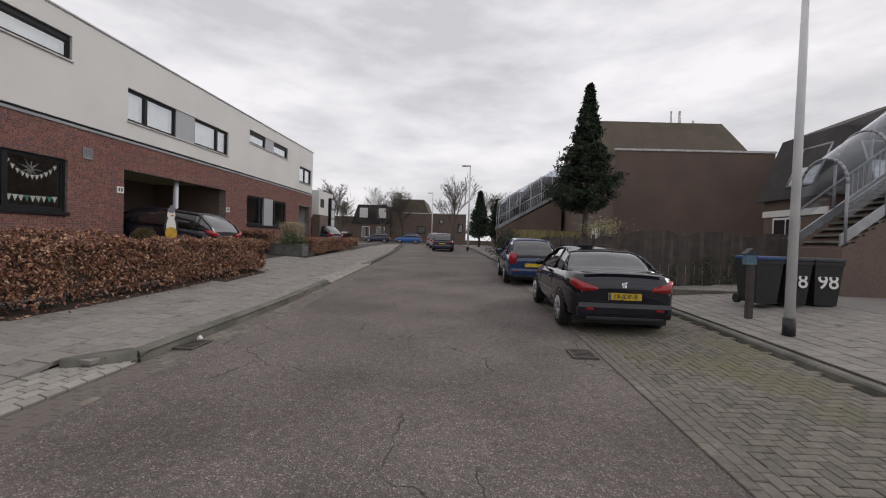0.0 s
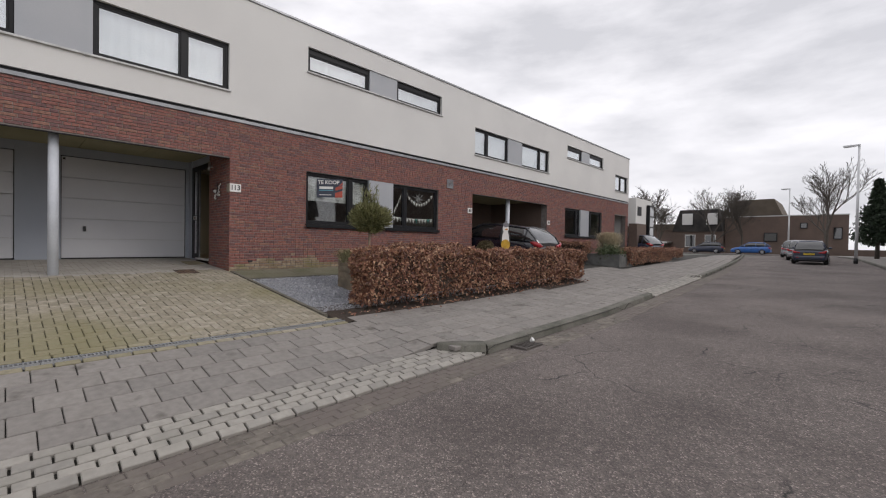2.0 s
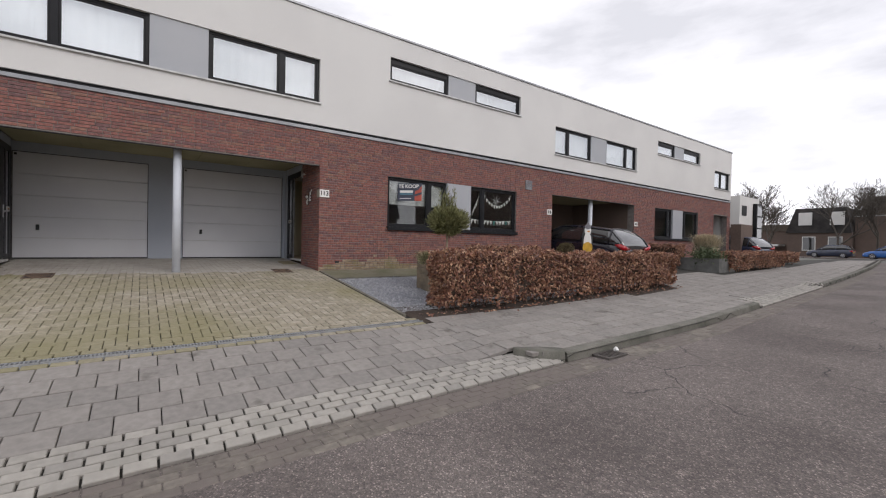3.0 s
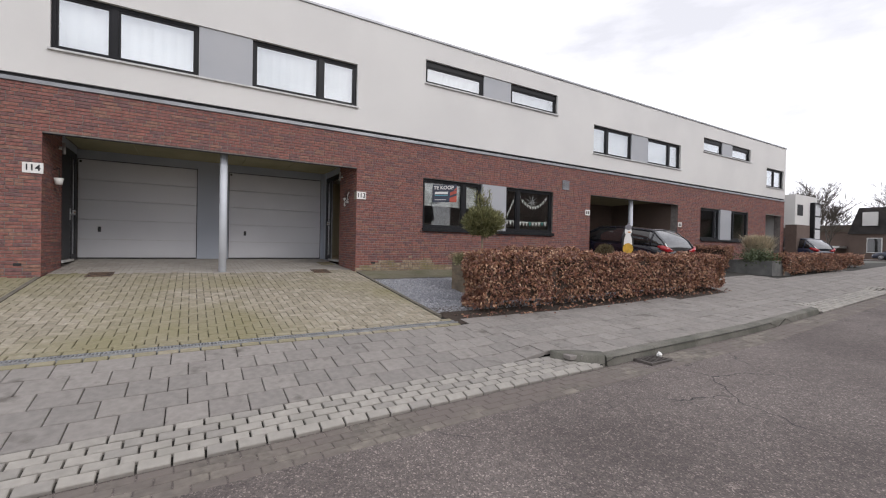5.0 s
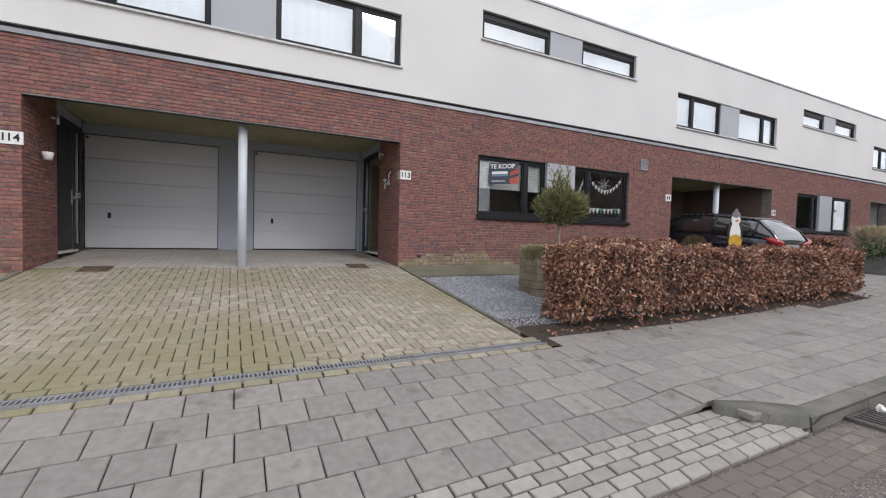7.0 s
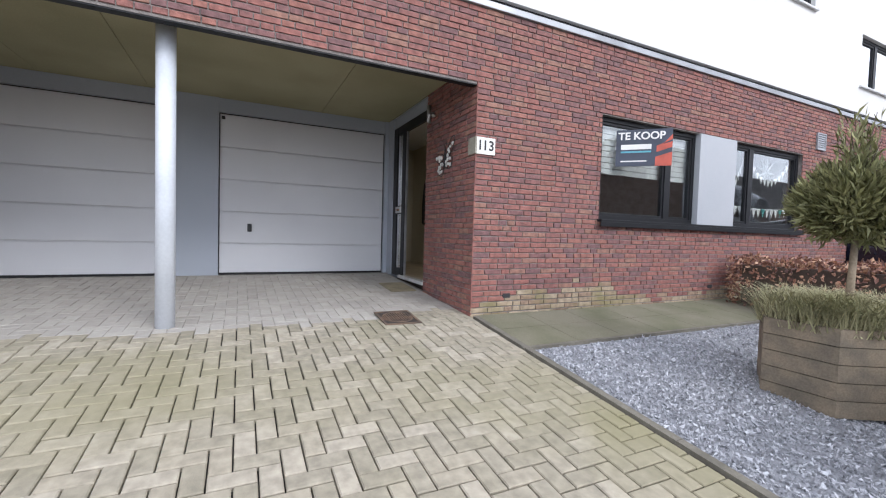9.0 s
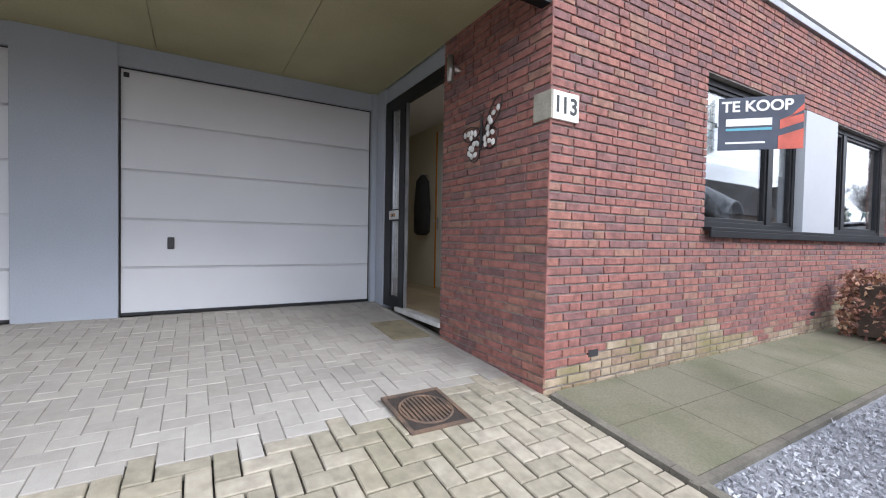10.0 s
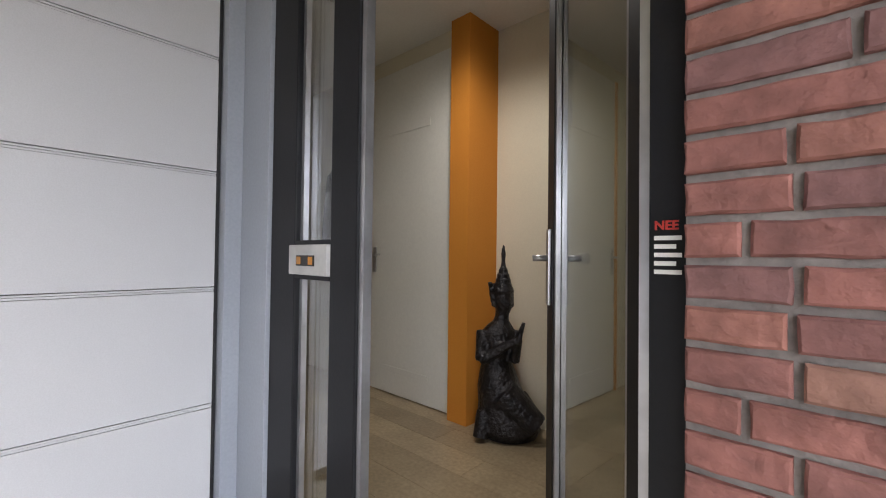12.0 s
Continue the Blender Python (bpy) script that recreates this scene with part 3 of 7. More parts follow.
UPW = [
    ((-2.36, -0.13, 4.86, 5.88), (-1.48,)), ((0.86, 3.17, 4.86, 5.88), (2.31,)),
    ((5.03, 6.94, 5.84, 6.46), ()), ((7.95, 9.86, 5.84, 6.46), ()),
    ((11.63, 13.75, 4.85, 5.83), (12.42,)), ((14.75, 16.93, 4.85, 5.83), (16.2,)),
    ((18.65, 20.24, 5.83, 6.43), ()), ((21.15, 22.83, 5.83, 6.43), ()), ((24.55, 26.48, 4.84, 5.78), (25.5,)),
]
for i, ((a, b, lo, hi), mu) in enumerate(UPW):
    slit = hi - lo < 0.7
    window("window_%d" % (i + 1), a, b, lo, hi, ST, mu, "anthracite-framed strip window in the render" if slit else "wide anthracite-framed bedroom window with net curtain", M_CURTAIN, 0.15 if slit else None)
for i, (a, b, lo, hi) in enumerate(((-0.13, 0.86, 4.86, 5.88), (6.94, 7.95, 5.84, 6.46), (13.75, 14.75, 4.85, 5.83), (20.24, 21.15, 5.83, 6.43))):
    struct("infill_panel_%d" % (i + 1), boxes((ST - 0.15, ST - 0.03, a, b, lo, hi), bev=0.003), M_PANEL, "smooth mid-grey infill panel between the windows", "panel")
for i, (a, b, lo, hi) in enumerate(WIN_UP):
    struct("window_sill_%d" % (i + 1), boxes((ST - 0.1, ST + 0.05, a - 0.03, b + 0.03, lo - 0.035, lo), bev=0.004), M_SILLW, "pale protruding window sill", "sill")

window("window_10", 5.02, 6.95, 2.02, 3.34, FX, (6.37,), "anthracite ground-floor window with white blind")
window("window_11", 7.83, 9.78, 2.02, 3.34, FX, (8.37,), "anthracite ground-floor window hung with bunting")
window("window_12", 18.55, 20.18, 2.05, 3.4, FX, (19.85,), "anthracite ground-floor window of the next house")
window("window_13", 21.14, 22.8, 2.05, 3.4, FX, (21.5,), "anthracite ground-floor window of the next house")
struct("infill_panel_5", boxes((FX - 0.12, FX + 0.012, 6.95, 7.83, 2.02, 3.34), bev=0.003), M_PANEL, "pale grey panel between the ground-floor windows", "panel")
struct("infill_panel_6", boxes((FX - 0.12, FX + 0.012, 20.18, 21.14, 2.05, 3.4), bev=0.003), M_PANEL, "pale grey panel between the ground-floor windows", "panel")
for i, (a, b, z) in enumerate(((5.02, 9.78, 2.02), (18.55, 22.8, 2.05))):
    struct("window_sill_%d" % (i + 6), boxes((FX - 0.1, FX + 0.07, a - 0.02, b + 0.02, z - 0.03, z), (FX + 0.05, FX + 0.07, a - 0.02, b + 0.02, z - 0.09, z - 0.03), bev=0.004), M_ANTH, "dark metal window sill", "sill")

# blind with horizontal pleats behind the sale sign
bl = thing("pleated_blind", "white horizontal pleated blind half lowered", "blind", pose(-9.915, 5.98, 3.3))
for i in range(9):
    part("slat", boxes((-0.012, 0.012, -0.92, 0.92, -0.075 * (i + 1) + 0.006, -0.075 * i), bev=0.004), mat("blind_white", (0.75, 0.75, 0.74), 0.8, bump=0.05) if i == 0 else bpy.data.materials["blind_white"], bl)
bm = bmesh.new()
for i in range(5):
    lathe(bm, [(0.03, 0), (0.042, 0.02), (0.045, 0.085), (0.04, 0.09)], (-9.95, 5.35 + 0.19 * i + 0.02 * (i % 2), 2.03), 14)
    break
cup0 = thing("tea_light_cup", "small white cup on the window sill", "cup", pose(0, 0, 0), "cups on the sill")
part("body", bm, M_WHITEP, cup0)
for i in range(1, 6):
    copy_thing(cup0, pose(0.01 * (i % 2), 0.17 * i + 0.02 * (i % 3), 0))
struct("inner_sill", boxes((-10.2, -9.9, 5.02, 6.95, 1.98, 2.03), (-10.2, -9.9, 7.83, 9.78, 1.98, 2.03)), M_WHITEP, "white inner window board", "sill")


def flag_line(name, p, q, sag, n, size, cols, label):
    t = thing(name, label, "bunting")
    p, q = Vector(p), Vector(q)
    pts = [p.lerp(q, i / 24) - Vector((0, 0, sag * 4 * (i / 24) * (1 - i / 24))) for i in range(25)]
    part("cord", sweep(bmesh.new(), pts, 0.004, 5), M_WHITEP, t)
    for k in range(n):
        u = (k + 0.5) / n
        c = p.lerp(q, u) - Vector((0, 0, sag * 4 * u * (1 - u)))
        d = (q - p).normalized() * size * 0.5
        bm = bmesh.new()
        a = [bm.verts.new(v) for v in (c - d, c + d, c - Vector((0, 0, size * 1.15)))]
        b = [bm.verts.new(v.co + Vector((-0.004, 0, 0))) for v in a]
        bm.faces.new(a)
        bm.faces.new(b[::-1])
        for i in range(3):
            bm.faces.new((a[i], a[(i + 1) % 3], b[(i + 1) % 3], b[i]))
        part("flag", bm, cols[k % len(cols)], t)
    return t


M_TEAL = mat("teal_cloth", (0.08, 0.33, 0.3), 0.9, bump=0.1)
M_BLACKC = mat("black_cloth", (0.03, 0.03, 0.03), 0.9, bump=0.1)
flag_line("flag_bunting", (-9.89, 7.95, 2.38), (-9.89, 9.66, 2.38), 0.03, 13, 0.13, (M_WHITEP, M_WHITEP, M_WHITEP, M_TEAL), "white and teal pennant bunting inside the window")
flag_line("flag_bunting", (-9.89, 8.0, 2.55), (-9.89, 8.33, 3.2), 0.02, 6, 0.12, (M_WHITEP,), "white pennant bunting hung aslant in the window")
flag_line("letter_bunting", (-9.89, 8.45, 3.2), (-9.89, 9.65, 3.2), 0.36, 11, 0.1, (M_WHITEP,), "white letter garland hanging in a curve")
st = thing("paper_star", "grey-white paper star hanging in the window", "star", pose(-9.94, 9.05, 2.98))
bm = bmesh.new()
for k in range(9):
    a = 2 * math.pi * k / 9
    v = [bm.verts.new(p) for p in ((0.03, 0, 0), (0, 0.07 * math.cos(a - 0.35), 0.07 * math.sin(a - 0.35)), (0, 0.3 * math.cos(a), 0.3 * math.sin(a)), (0, 0.07 * math.cos(a + 0.35), 0.07 * math.sin(a + 0.35)), (-0.03, 0, 0))]
    for q in ((0, 1, 2), (0, 2, 3), (4, 2, 1), (4, 3, 2)):
        bm.faces.new([v[i] for i in q])
part("star_body", bm, mat("paper_grey", (0.45, 0.45, 0.45), 0.9, bump=0.05), st)


def lettering(name, text, size, material, m, parent, bold=0.0):
    cu = bpy.data.curves.new(name, "FONT")
    cu.body, cu.size, cu.extrude, cu.offset = text, size, 0.001, bold
    cu.align_x, cu.align_y = "CENTER", "CENTER"
    tmp = new(name + "_curve", cu)
    bpy.context.view_layer.update()
    me = bpy.data.meshes.new_from_object(tmp.evaluated_get(bpy.context.evaluated_depsgraph_get()))
    bpy.data.objects.remove(tmp)
    me.materials.clear()
    me.materials.append(material)
    ob = new(name, me)
    ob.parent = parent
    ob.matrix_local = m
    return ob


# sale board: local x along the board, y up, z out of its face
M_SIGNBLUE = mat("sign_slate", (0.045, 0.055, 0.085), 0.4, bump=0.02, mix2=0.1)
M_SIGNRED = mat("sign_red", (0.55, 0.1, 0.06), 0.4, bump=0.02, mix2=0.1)
M_CYAN = mat("sign_cyan", (0.12, 0.4, 0.5), 0.4, bump=0.02, mix2=0.1)
dx = Vector((0.46, 0.46, 0)).normalized()
nz = Vector((dx.y, -dx.x, 0))
sb = thing("for_sale_sign", "dark blue for-sale board with white lettering and red mark", "sign", Matrix.Translation((-9.595, 5.60, 2.96)) @ Matrix((dx, (0, 0, 1), nz)).transposed().to_4x4())
part("board", boxes((-0.33, 0.33, -0.235, 0.235, -0.006, 0.0), bev=0.002), M_SIGNBLUE, sb)
lettering("lettering", "TE KOOP", 0.132, M_WHITEP, pose(-0.03, 0.15, 0.002), sb, 0.0035)
part("text_bar", boxes((-0.27, 0.09, -0.02, 0.045, 0.0005, 0.003)), M_WHITEP, sb)
part("text_bar", boxes((-0.27, 0.09, -0.062, -0.04, 0.0005, 0.003)), M_CYAN, sb)
part("text_bar", boxes((-0.27, 0.04, -0.178, -0.162, 0.0005, 0.003)), M_WHITEP, sb)
bm = bmesh.new()
for pts in (((0.14, -0.235), (0.33, -0.235), (0.33, -0.06), (0.14, -0.12)), ((0.15, -0.06), (0.33, 0.0), (0.33, 0.07), (0.15, 0.02)), ((0.15, 0.02), (0.22, 0.04), (0.33, 0.16), (0.33, 0.1))):
    v = [bm.verts.new((x, y, 0.0025)) for x, y in pts]
    bm.faces.new(v)
part("red_mark", bm, M_SIGNRED, sb)
part("bracket", boxes((-0.34, -0.325, -0.02, 0.02, -0.05, 0.0)), M_STEEL, sb)


# house numbers
def number_sign(text, m, label, w=0.27, h=0.18):
    s = thing("house_number", label, "house number", m, "house numbers")
    part("plate", boxes((-w / 2, w / 2, -h / 2, h / 2, -0.02, 0.0), bev=0.003), M_WHITEP, s)
    if text:
        steps = [0.44 if ch == "1" else 0.6 for ch in text]
        at = -sum(steps) / 2
        for ch, d in zip(text, steps):
            lettering("digit", ch, h * 0.82, M_BLACKPL, pose((at + d / 2) * h * 0.82, 0, 0.002), s, 0.003)
            at += d
    else:
        part("digit_bar", boxes((-0.07, -0.02, -0.05, 0.05, 0.0005, 0.003), (0.02, 0.07, -0.05, 0.05, 0.0005, 0.003)), M_BLACKPL, s)
    return s


FACE_STREET = Matrix(((0, 0, 1), (1, 0, 0), (0, 1, 0))).to_4x4()
n113 = number_sign("113", Matrix.Translation((FX + 0.018, 3.32, 2.74)) @ FACE_STREET, "white house number plate 113 wrapped round the corner", 0.23, 0.18)
part("corner_wing", boxes((-0.135, -0.115, -0.09, 0.09, -0.16, 0.0)), mat("grey_plate", (0.33, 0.31, 0.25), 0.6), n113, "grey plate returning round the corner")
number_sign("114", Matrix.Translation((FX + 0.02, -2.56, 2.76)) @ FACE_STREET, "white house number plate 114 on brick")
number_sign("", Matrix.Translation((FX + 0.02, 11.4, 2.78)) @ FACE_STREET, "small white house number plate on brick", 0.24, 0.19)
number_sign("", Matrix.Translation((FX + 0.02, 16.98, 2.6)) @ FACE_STREET, "small white house number plate beyond the carport", 0.24, 0.19)

# vent and air bricks
v = thing("wall_vent", "grey louvred wall vent grille", "vent", pose(FX, 10.32, 3.62))
part("vent_frame", boxes((0, 0.03, -0.15, -0.13, -0.15, 0.15), (0, 0.03, 0.13, 0.15, -0.15, 0.15), (0, 0.03, -0.13, 0.13, 0.13, 0.15), (0, 0.03, -0.13, 0.13, -0.15, -0.13)), M_TRIMG, v)
for i in range(7):
    bm = boxes((0.0, 0.024, -0.13, 0.13, -0.13 + i * 0.037, -0.105 + i * 0.037))
    part("slat", bm, M_TRIMG, v)
for y in (3.66, 7.35, -2.75):
    a = thing("air_brick", "small dark air brick low in the wall", "vent", pose(FX, y, 1.1), "air bricks")
    part("grille", boxes((-0.012, 0.003, -0.05, 0.05, -0.025, 0.025)), M_DARKGAP, a)

# ---- front door of 113, frame flush with the side wall ----
M_GASKET = mat("silver_edge", (0.6, 0.6, 0.62), 0.3, metal=0.8, bump=0.02, mix2=0.1)
FY0, FY1 = 3.215, 3.265


def entrance(name, flip, label):
    """Fixed frame with a side light; flip mirrors it about the carport's centre line."""
    d = thing(name, label, "door frame", Matrix.Translation((0, 0.375, 0)) @ Matrix.Diagonal((1, -1 if flip else 1, 1, 1)) @ Matrix.Translation((0, -0.375, 0)) if flip else None)
    d["kind"] = "structure"
    part("post", boxes((-12.463, -12.28, FY0, FY1, FLOOR, 3.46), bev=0.006), M_ANTH, d)
    part("post", boxes((-12.06, -11.92, FY0, FY1, FLOOR, 3.33), bev=0.006), M_ANTH, d)
    part("post", boxes((-11.14, -11.06, FY0 + 0.02, FY1, FLOOR, 3.33), bev=0.004), M_ANTH, d)
    part("head", boxes((-12.28, -11.06, FY0, FY1, 3.33, 3.46), bev=0.006), M_ANTH, d)
    part("bottom_rail", boxes((-12.28, -12.06, FY0, FY1, FLOOR, 1.21), bev=0.006), M_ANTH, d)
    part("edge_strip", boxes((-11.92, -11.9, FY0 + 0.01, FY1 - 0.01, FLOOR, 3.33), (-11.158, -11.14, FY0 + 0.03, FY1, FLOOR, 3.33)), M_GASKET, d, "bright metal rebate strip")
    part("sill", boxes((-12.06, -11.07, FY0 - 0.035, FY1 + 0.02, FLOOR - 0.02, FLOOR + 0.028), bev=0.006), M_SILLW, d, "pale threshold")
    part("pane", boxes((-12.28, -12.06, FY0 + 0.045, FY0 + 0.053, 1.21, 3.33)), M_GLASS, d).visible_shadow = False
    part("bead", boxes((-12.28, -12.262, FY0 + 0.02, FY0 + 0.04, 1.21, 3.33), (-12.078, -12.06, FY0 + 0.02, FY0 + 0.04, 1.21, 3.33)), M_GASKET, d)
    lb = part("letterbox", boxes((-12.3, -12.06, FY0 - 0.012, FY0 + 0.03, 2.085, 2.185), bev=0.004), M_SILLW, d, "pale metal letterbox flap")
    part("sticker", boxes((-12.24, -12.13, FY0 - 0.0165, FY0 - 0.012, 2.115, 2.15)), M_BLACKPL, lb)
    part("sticker_mark", boxes((-12.235, -12.21, FY0 - 0.018, FY0 - 0.0165, 2.12, 2.145), (-12.16, -12.135, FY0 - 0.018, FY0 - 0.0165, 2.12, 2.145)), mat("orange_label", (0.7, 0.3, 0.05), 0.5), lb)
    part("crossbar", boxes((-12.28, -12.06, FY0, FY1, 2.07, 2.085), (-12.28, -12.06, FY0, FY1, 2.185, 2.2)), M_ANTH, d)
    return d


entrance("door_frame_1", False, "anthracite door frame with narrow side light and letterbox")
entrance("door_frame_2", True, "anthracite door frame of the neighbouring house")
nd = thing("door_2", "closed anthracite front door with long handle", "door", pose(0, 0, 0))
nd["kind"] = "structure"
part("leaf", boxes((-11.89, -11.19, -2.53, -2.47, FLOOR + 0.05, 3.33), bev=0.004), M_ANTH, nd)
part("door_handle", boxes((-11.84, -11.8, -2.46, -2.40, 2.05, 2.09), (-11.85, -11.81, -2.47, -2.455, 1.95, 2.2), bev=0.004), M_STEEL, nd)
stk = thing("no_junk_sticker", "red and white sticker on the door post", "sticker", Matrix.Translation((-11.108, FY0 + 0.016, 2.17)) @ Matrix(((1, 0, 0), (0, 0, -1), (0, 1, 0))).to_4x4())
lettering("word", "NEE", 0.02, mat("label_red", (0.5, 0.04, 0.03), 0.5), pose(-0.004, 0.035, 0.001), stk, 0.0006)
part("text_bar", boxes(*[(-0.022, 0.018 - 0.008 * (i % 2), 0.012 - i * 0.0135, 0.019 - i * 0.0135, 0, 0.001) for i in range(5)]), M_WHITEP, stk)

# open leaf, swung into the hall
lf = thing("door_1", "open anthracite front door with a full-height glass pane", "door", pose(-11.16, FY1 + 0.03, FLOOR + 0.05, 0, 0, 132.5))
lf["kind"] = "structure"
part("leaf_frame", boxes((0, 0.74, -0.05, 0, 0, 0.12), (0, 0.74, -0.05, 0, 2.12, 2.22), (0, 0.085, -0.05, 0, 0.12, 2.12), (0.655, 0.74, -0.05, 0, 0.12, 2.12), bev=0.004), M_ANTH, lf)
part("pane", boxes((0.085, 0.655, -0.03, -0.022, 0.12, 2.12)), glass("door_glass", (0.85, 0.87, 0.8), 0.8, 0.02, 0.2), lf).visible_shadow = False
part("bead", boxes((0.64, 0.655, -0.02, -0.004, 0.12, 2.12), (0.085, 0.1, -0.02, -0.004, 0.12, 2.12)), M_GASKET, lf)
part("edge_plate", boxes((0.74, 0.744, -0.04, -0.01, 0.02, 2.2)), M_GASKET, lf, "metal lock edge")
hd = part("handle_plate", boxes((0.68, 0.712, -0.062, -0.05, 0.86, 1.12), (0.68, 0.712, 0.0, 0.012, 0.86, 1.12), bev=0.004), M_STEEL, lf)
bm = bmesh.new()
rod(bm, (0.696, -0.06, 1.02), (0.696, -0.105, 1.02), 0.011)
lathe(bm, [(0.02, -0.02), (0.028, 0), (0.02, 0.02)], (0.696, -0.11, 1.02), 14)
rod(bm, (0.696, 0.01, 1.02), (0.696, 0.06, 1.02), 0.011)
part("knob", bm, M_STEEL, hd)
part("hinge_box", boxes((0.70, 0.75, -0.075, -0.05, 1.62, 1.78), (0.70, 0.75, -0.075, -0.05, 1.48, 1.58), bev=0.006), M_BLACKPL, lf)

# ---- hall ----
M_CREAM = mat("cream_plaster", (0.68, 0.63, 0.5), 0.9, (0.64, 0.59, 0.46), 1.0, 120, 0.15, mix2=0.1)
M_ORANGE = mat("orange_wall", (0.62, 0.24, 0.025), 0.85, (0.57, 0.21, 0.02), 1.0, 120, 0.15, mix2=0.1)
M_WOODF = mat("oak_laminate", (0.42, 0.335, 0.215), 0.4, (0.33, 0.26, 0.165), 3, 50, 0.08, obj=0.14)
M_DOORW = mat("door_white", (0.72, 0.71, 0.66), 0.5, (0.69, 0.68, 0.63), 1, 60, 0.03, mix2=0.1)
struct("hall_bed", boxes((-15.2, -10.06, 3.33, 5.5, 0.9, FLOOR - 0.016)), M_SOIL, "subfloor of the hall", "floor")
hall_floor = thing("floor_hall", "warm grey-brown oak laminate planks in the hall", "floor")
hall_floor["kind"] = "structure"
for row in range(8):
    x = -15.2 - 0.45 * (row * 3 % 5)
    while x < -10.06:
        x0, x1 = max(x, -15.2), min(x + 1.28, -10.06)
        if x1 - x0 > 0.05:
            part("plank", boxes((x0 + 0.001, x1 - 0.001, 3.286 + row * 0.2 + 0.001, 3.286 + (row + 1) * 0.2 - 0.001, FLOOR - 0.015, FLOOR)), M_WOODF, hall_floor)
        x += 1.28
struct("wall_hall_back", boxes((-13.72, -12.78, 4.64, 4.76, 3.6, 3.72), (-15.2, -13.72, 4.64, 4.76, FLOOR, 3.72), (-12.62, -10.06, 4.87, 5.0, FLOOR, 3.72)), M_CREAM, "cream plaster hall wall", "wall")
struct("wall_hall_left", boxes((-15.3, -15.2, 3.33, 4.9, FLOOR, 3.72)), M_CREAM, "cream plaster end wall of the hall", "wall")
struct("wall_hall_front", boxes((-15.2, -12.95, 3.33, 3.43, FLOOR, 3.72), (-12.95, -11.08, 3.33, 3.43, 3.46, 3.72)), M_CREAM, "cream wall inside the entrance", "wall")
struct("ceiling_hall", boxes((-15.2, -10.06, 3.33, 5.0, 3.72, 3.8)), M_WHITEP, "white hall ceiling", "ceiling")
struct("wall_orange", boxes((-12.78, -12.62, 4.56, 5.0, FLOOR, 3.72), (-13.73, -13.695, 4.62, 4.66, FLOOR, 3.6)), M_ORANGE, "orange painted wall end beside the inner door", "wall")
idr = thing("door_3", "closed white panelled inner door", "door", pose(-13.69, 4.64, FLOOR + 0.01))
idr["kind"] = "structure"
part("leaf", boxes((0, 0.9, -0.015, 0.025, 0, 2.5), bev=0.004), M_DOORW, idr)
part("panel_rib", boxes((0.17, 0.66, -0.02, -0.014, 0.17, 0.21), (0.17, 0.66, -0.02, -0.014, 2.0, 2.06), bev=0.003), M_DOORW, idr)
hp = part("door_handle", boxes((0.03, 0.065, -0.026, -0.015, 0.93, 1.13), bev=0.004), M_STEEL, idr)
bm = bmesh.new()
rod(bm, (0.048, -0.02, 1.07), (0.048, -0.06, 1.07), 0.009)
rod(bm, (0.048, -0.06, 1.07), (0.15, -0.06, 1.07), 0.009)
part("lever", bm, M_STEEL, hp)
for z in (0.3, 1.75, 1.95):
    part("hinge", boxes((0.885, 0.915, -0.028, -0.012, z, z + 0.09), bev=0.004), M_STEEL, idr)
ct = thing("hanging_coat", "black coats hanging beside the inner door", "coat", pose(-14.05, 4.62, FLOOR))
bm = bmesh.new()
lathe(bm, [(0.12, 0.85), (0.2, 0.9), (0.21, 1.3), (0.16, 1.75), (0.06, 1.85)], (0, -0.13, 0), 14)
bmesh.ops.scale(bm, vec=(1, 0.55, 1), verts=bm.verts)
part("cloth", bm, M_BLACKC, ct)
bm = bmesh.new()
rod(bm, (0, 0.02, 1.86), (0, -0.12, 1.86), 0.01)
part("hook", bm, M_STEEL, ct)
spot = thing("ceiling_spot", "small dark twin spotlight on the hall ceiling", "lamp", pose(-12.05, 4.1, 3.72))
bm = boxes((-0.14, 0.14, -0.02, 0.02, -0.03, 0))
part("rail", bm, M_STEEL, spot)
for sx in (-0.1, 0.1):
    bm = bmesh.new()
    rod(bm, (sx, 0, -0.03), (sx, 0, -0.06), 0.008)
    rod(bm, (sx, 0, -0.05), (sx * 1.5, -0.04, -0.13), 0.025, 0.035, 14)
    part("spot_head", bm, M_BLACKPL, spot)
# added fill just below the spots, in place of daylight from the other rooms
hl = new("hall_lamp", bpy.data.lights.new("hall_lamp", "SPOT"))
hl.data.energy, hl.data.color, hl.data.shadow_soft_size = 14.0, (1.0, 0.93, 0.82), 0.12
hl.data.spot_size, hl.data.spot_blend = radians(150), 1.0
hl.matrix_world = look((-12.15, 4.0, 3.6), (-12.7, 4.15, 1.1))

# kneeling figure, one plain mesh: rows of height, offset, half-width, half-depth
def oval_loft(bm, rows, n=20):
    rings = [[bm.verts.new((cx + rx * math.cos(2 * math.pi * i / n), cy + ry * math.sin(2 * math.pi * i / n), z)) for i in range(n)] for z, cx, cy, rx, ry in rows]
    for p, q in zip(rings, rings[1:]):
        for i in range(n):
            bm.faces.new((p[i], p[(i + 1) % n], q[(i + 1) % n], q[i]))
    bm.faces.new(rings[0][::-1])
    bm.faces.new(rings[-1])


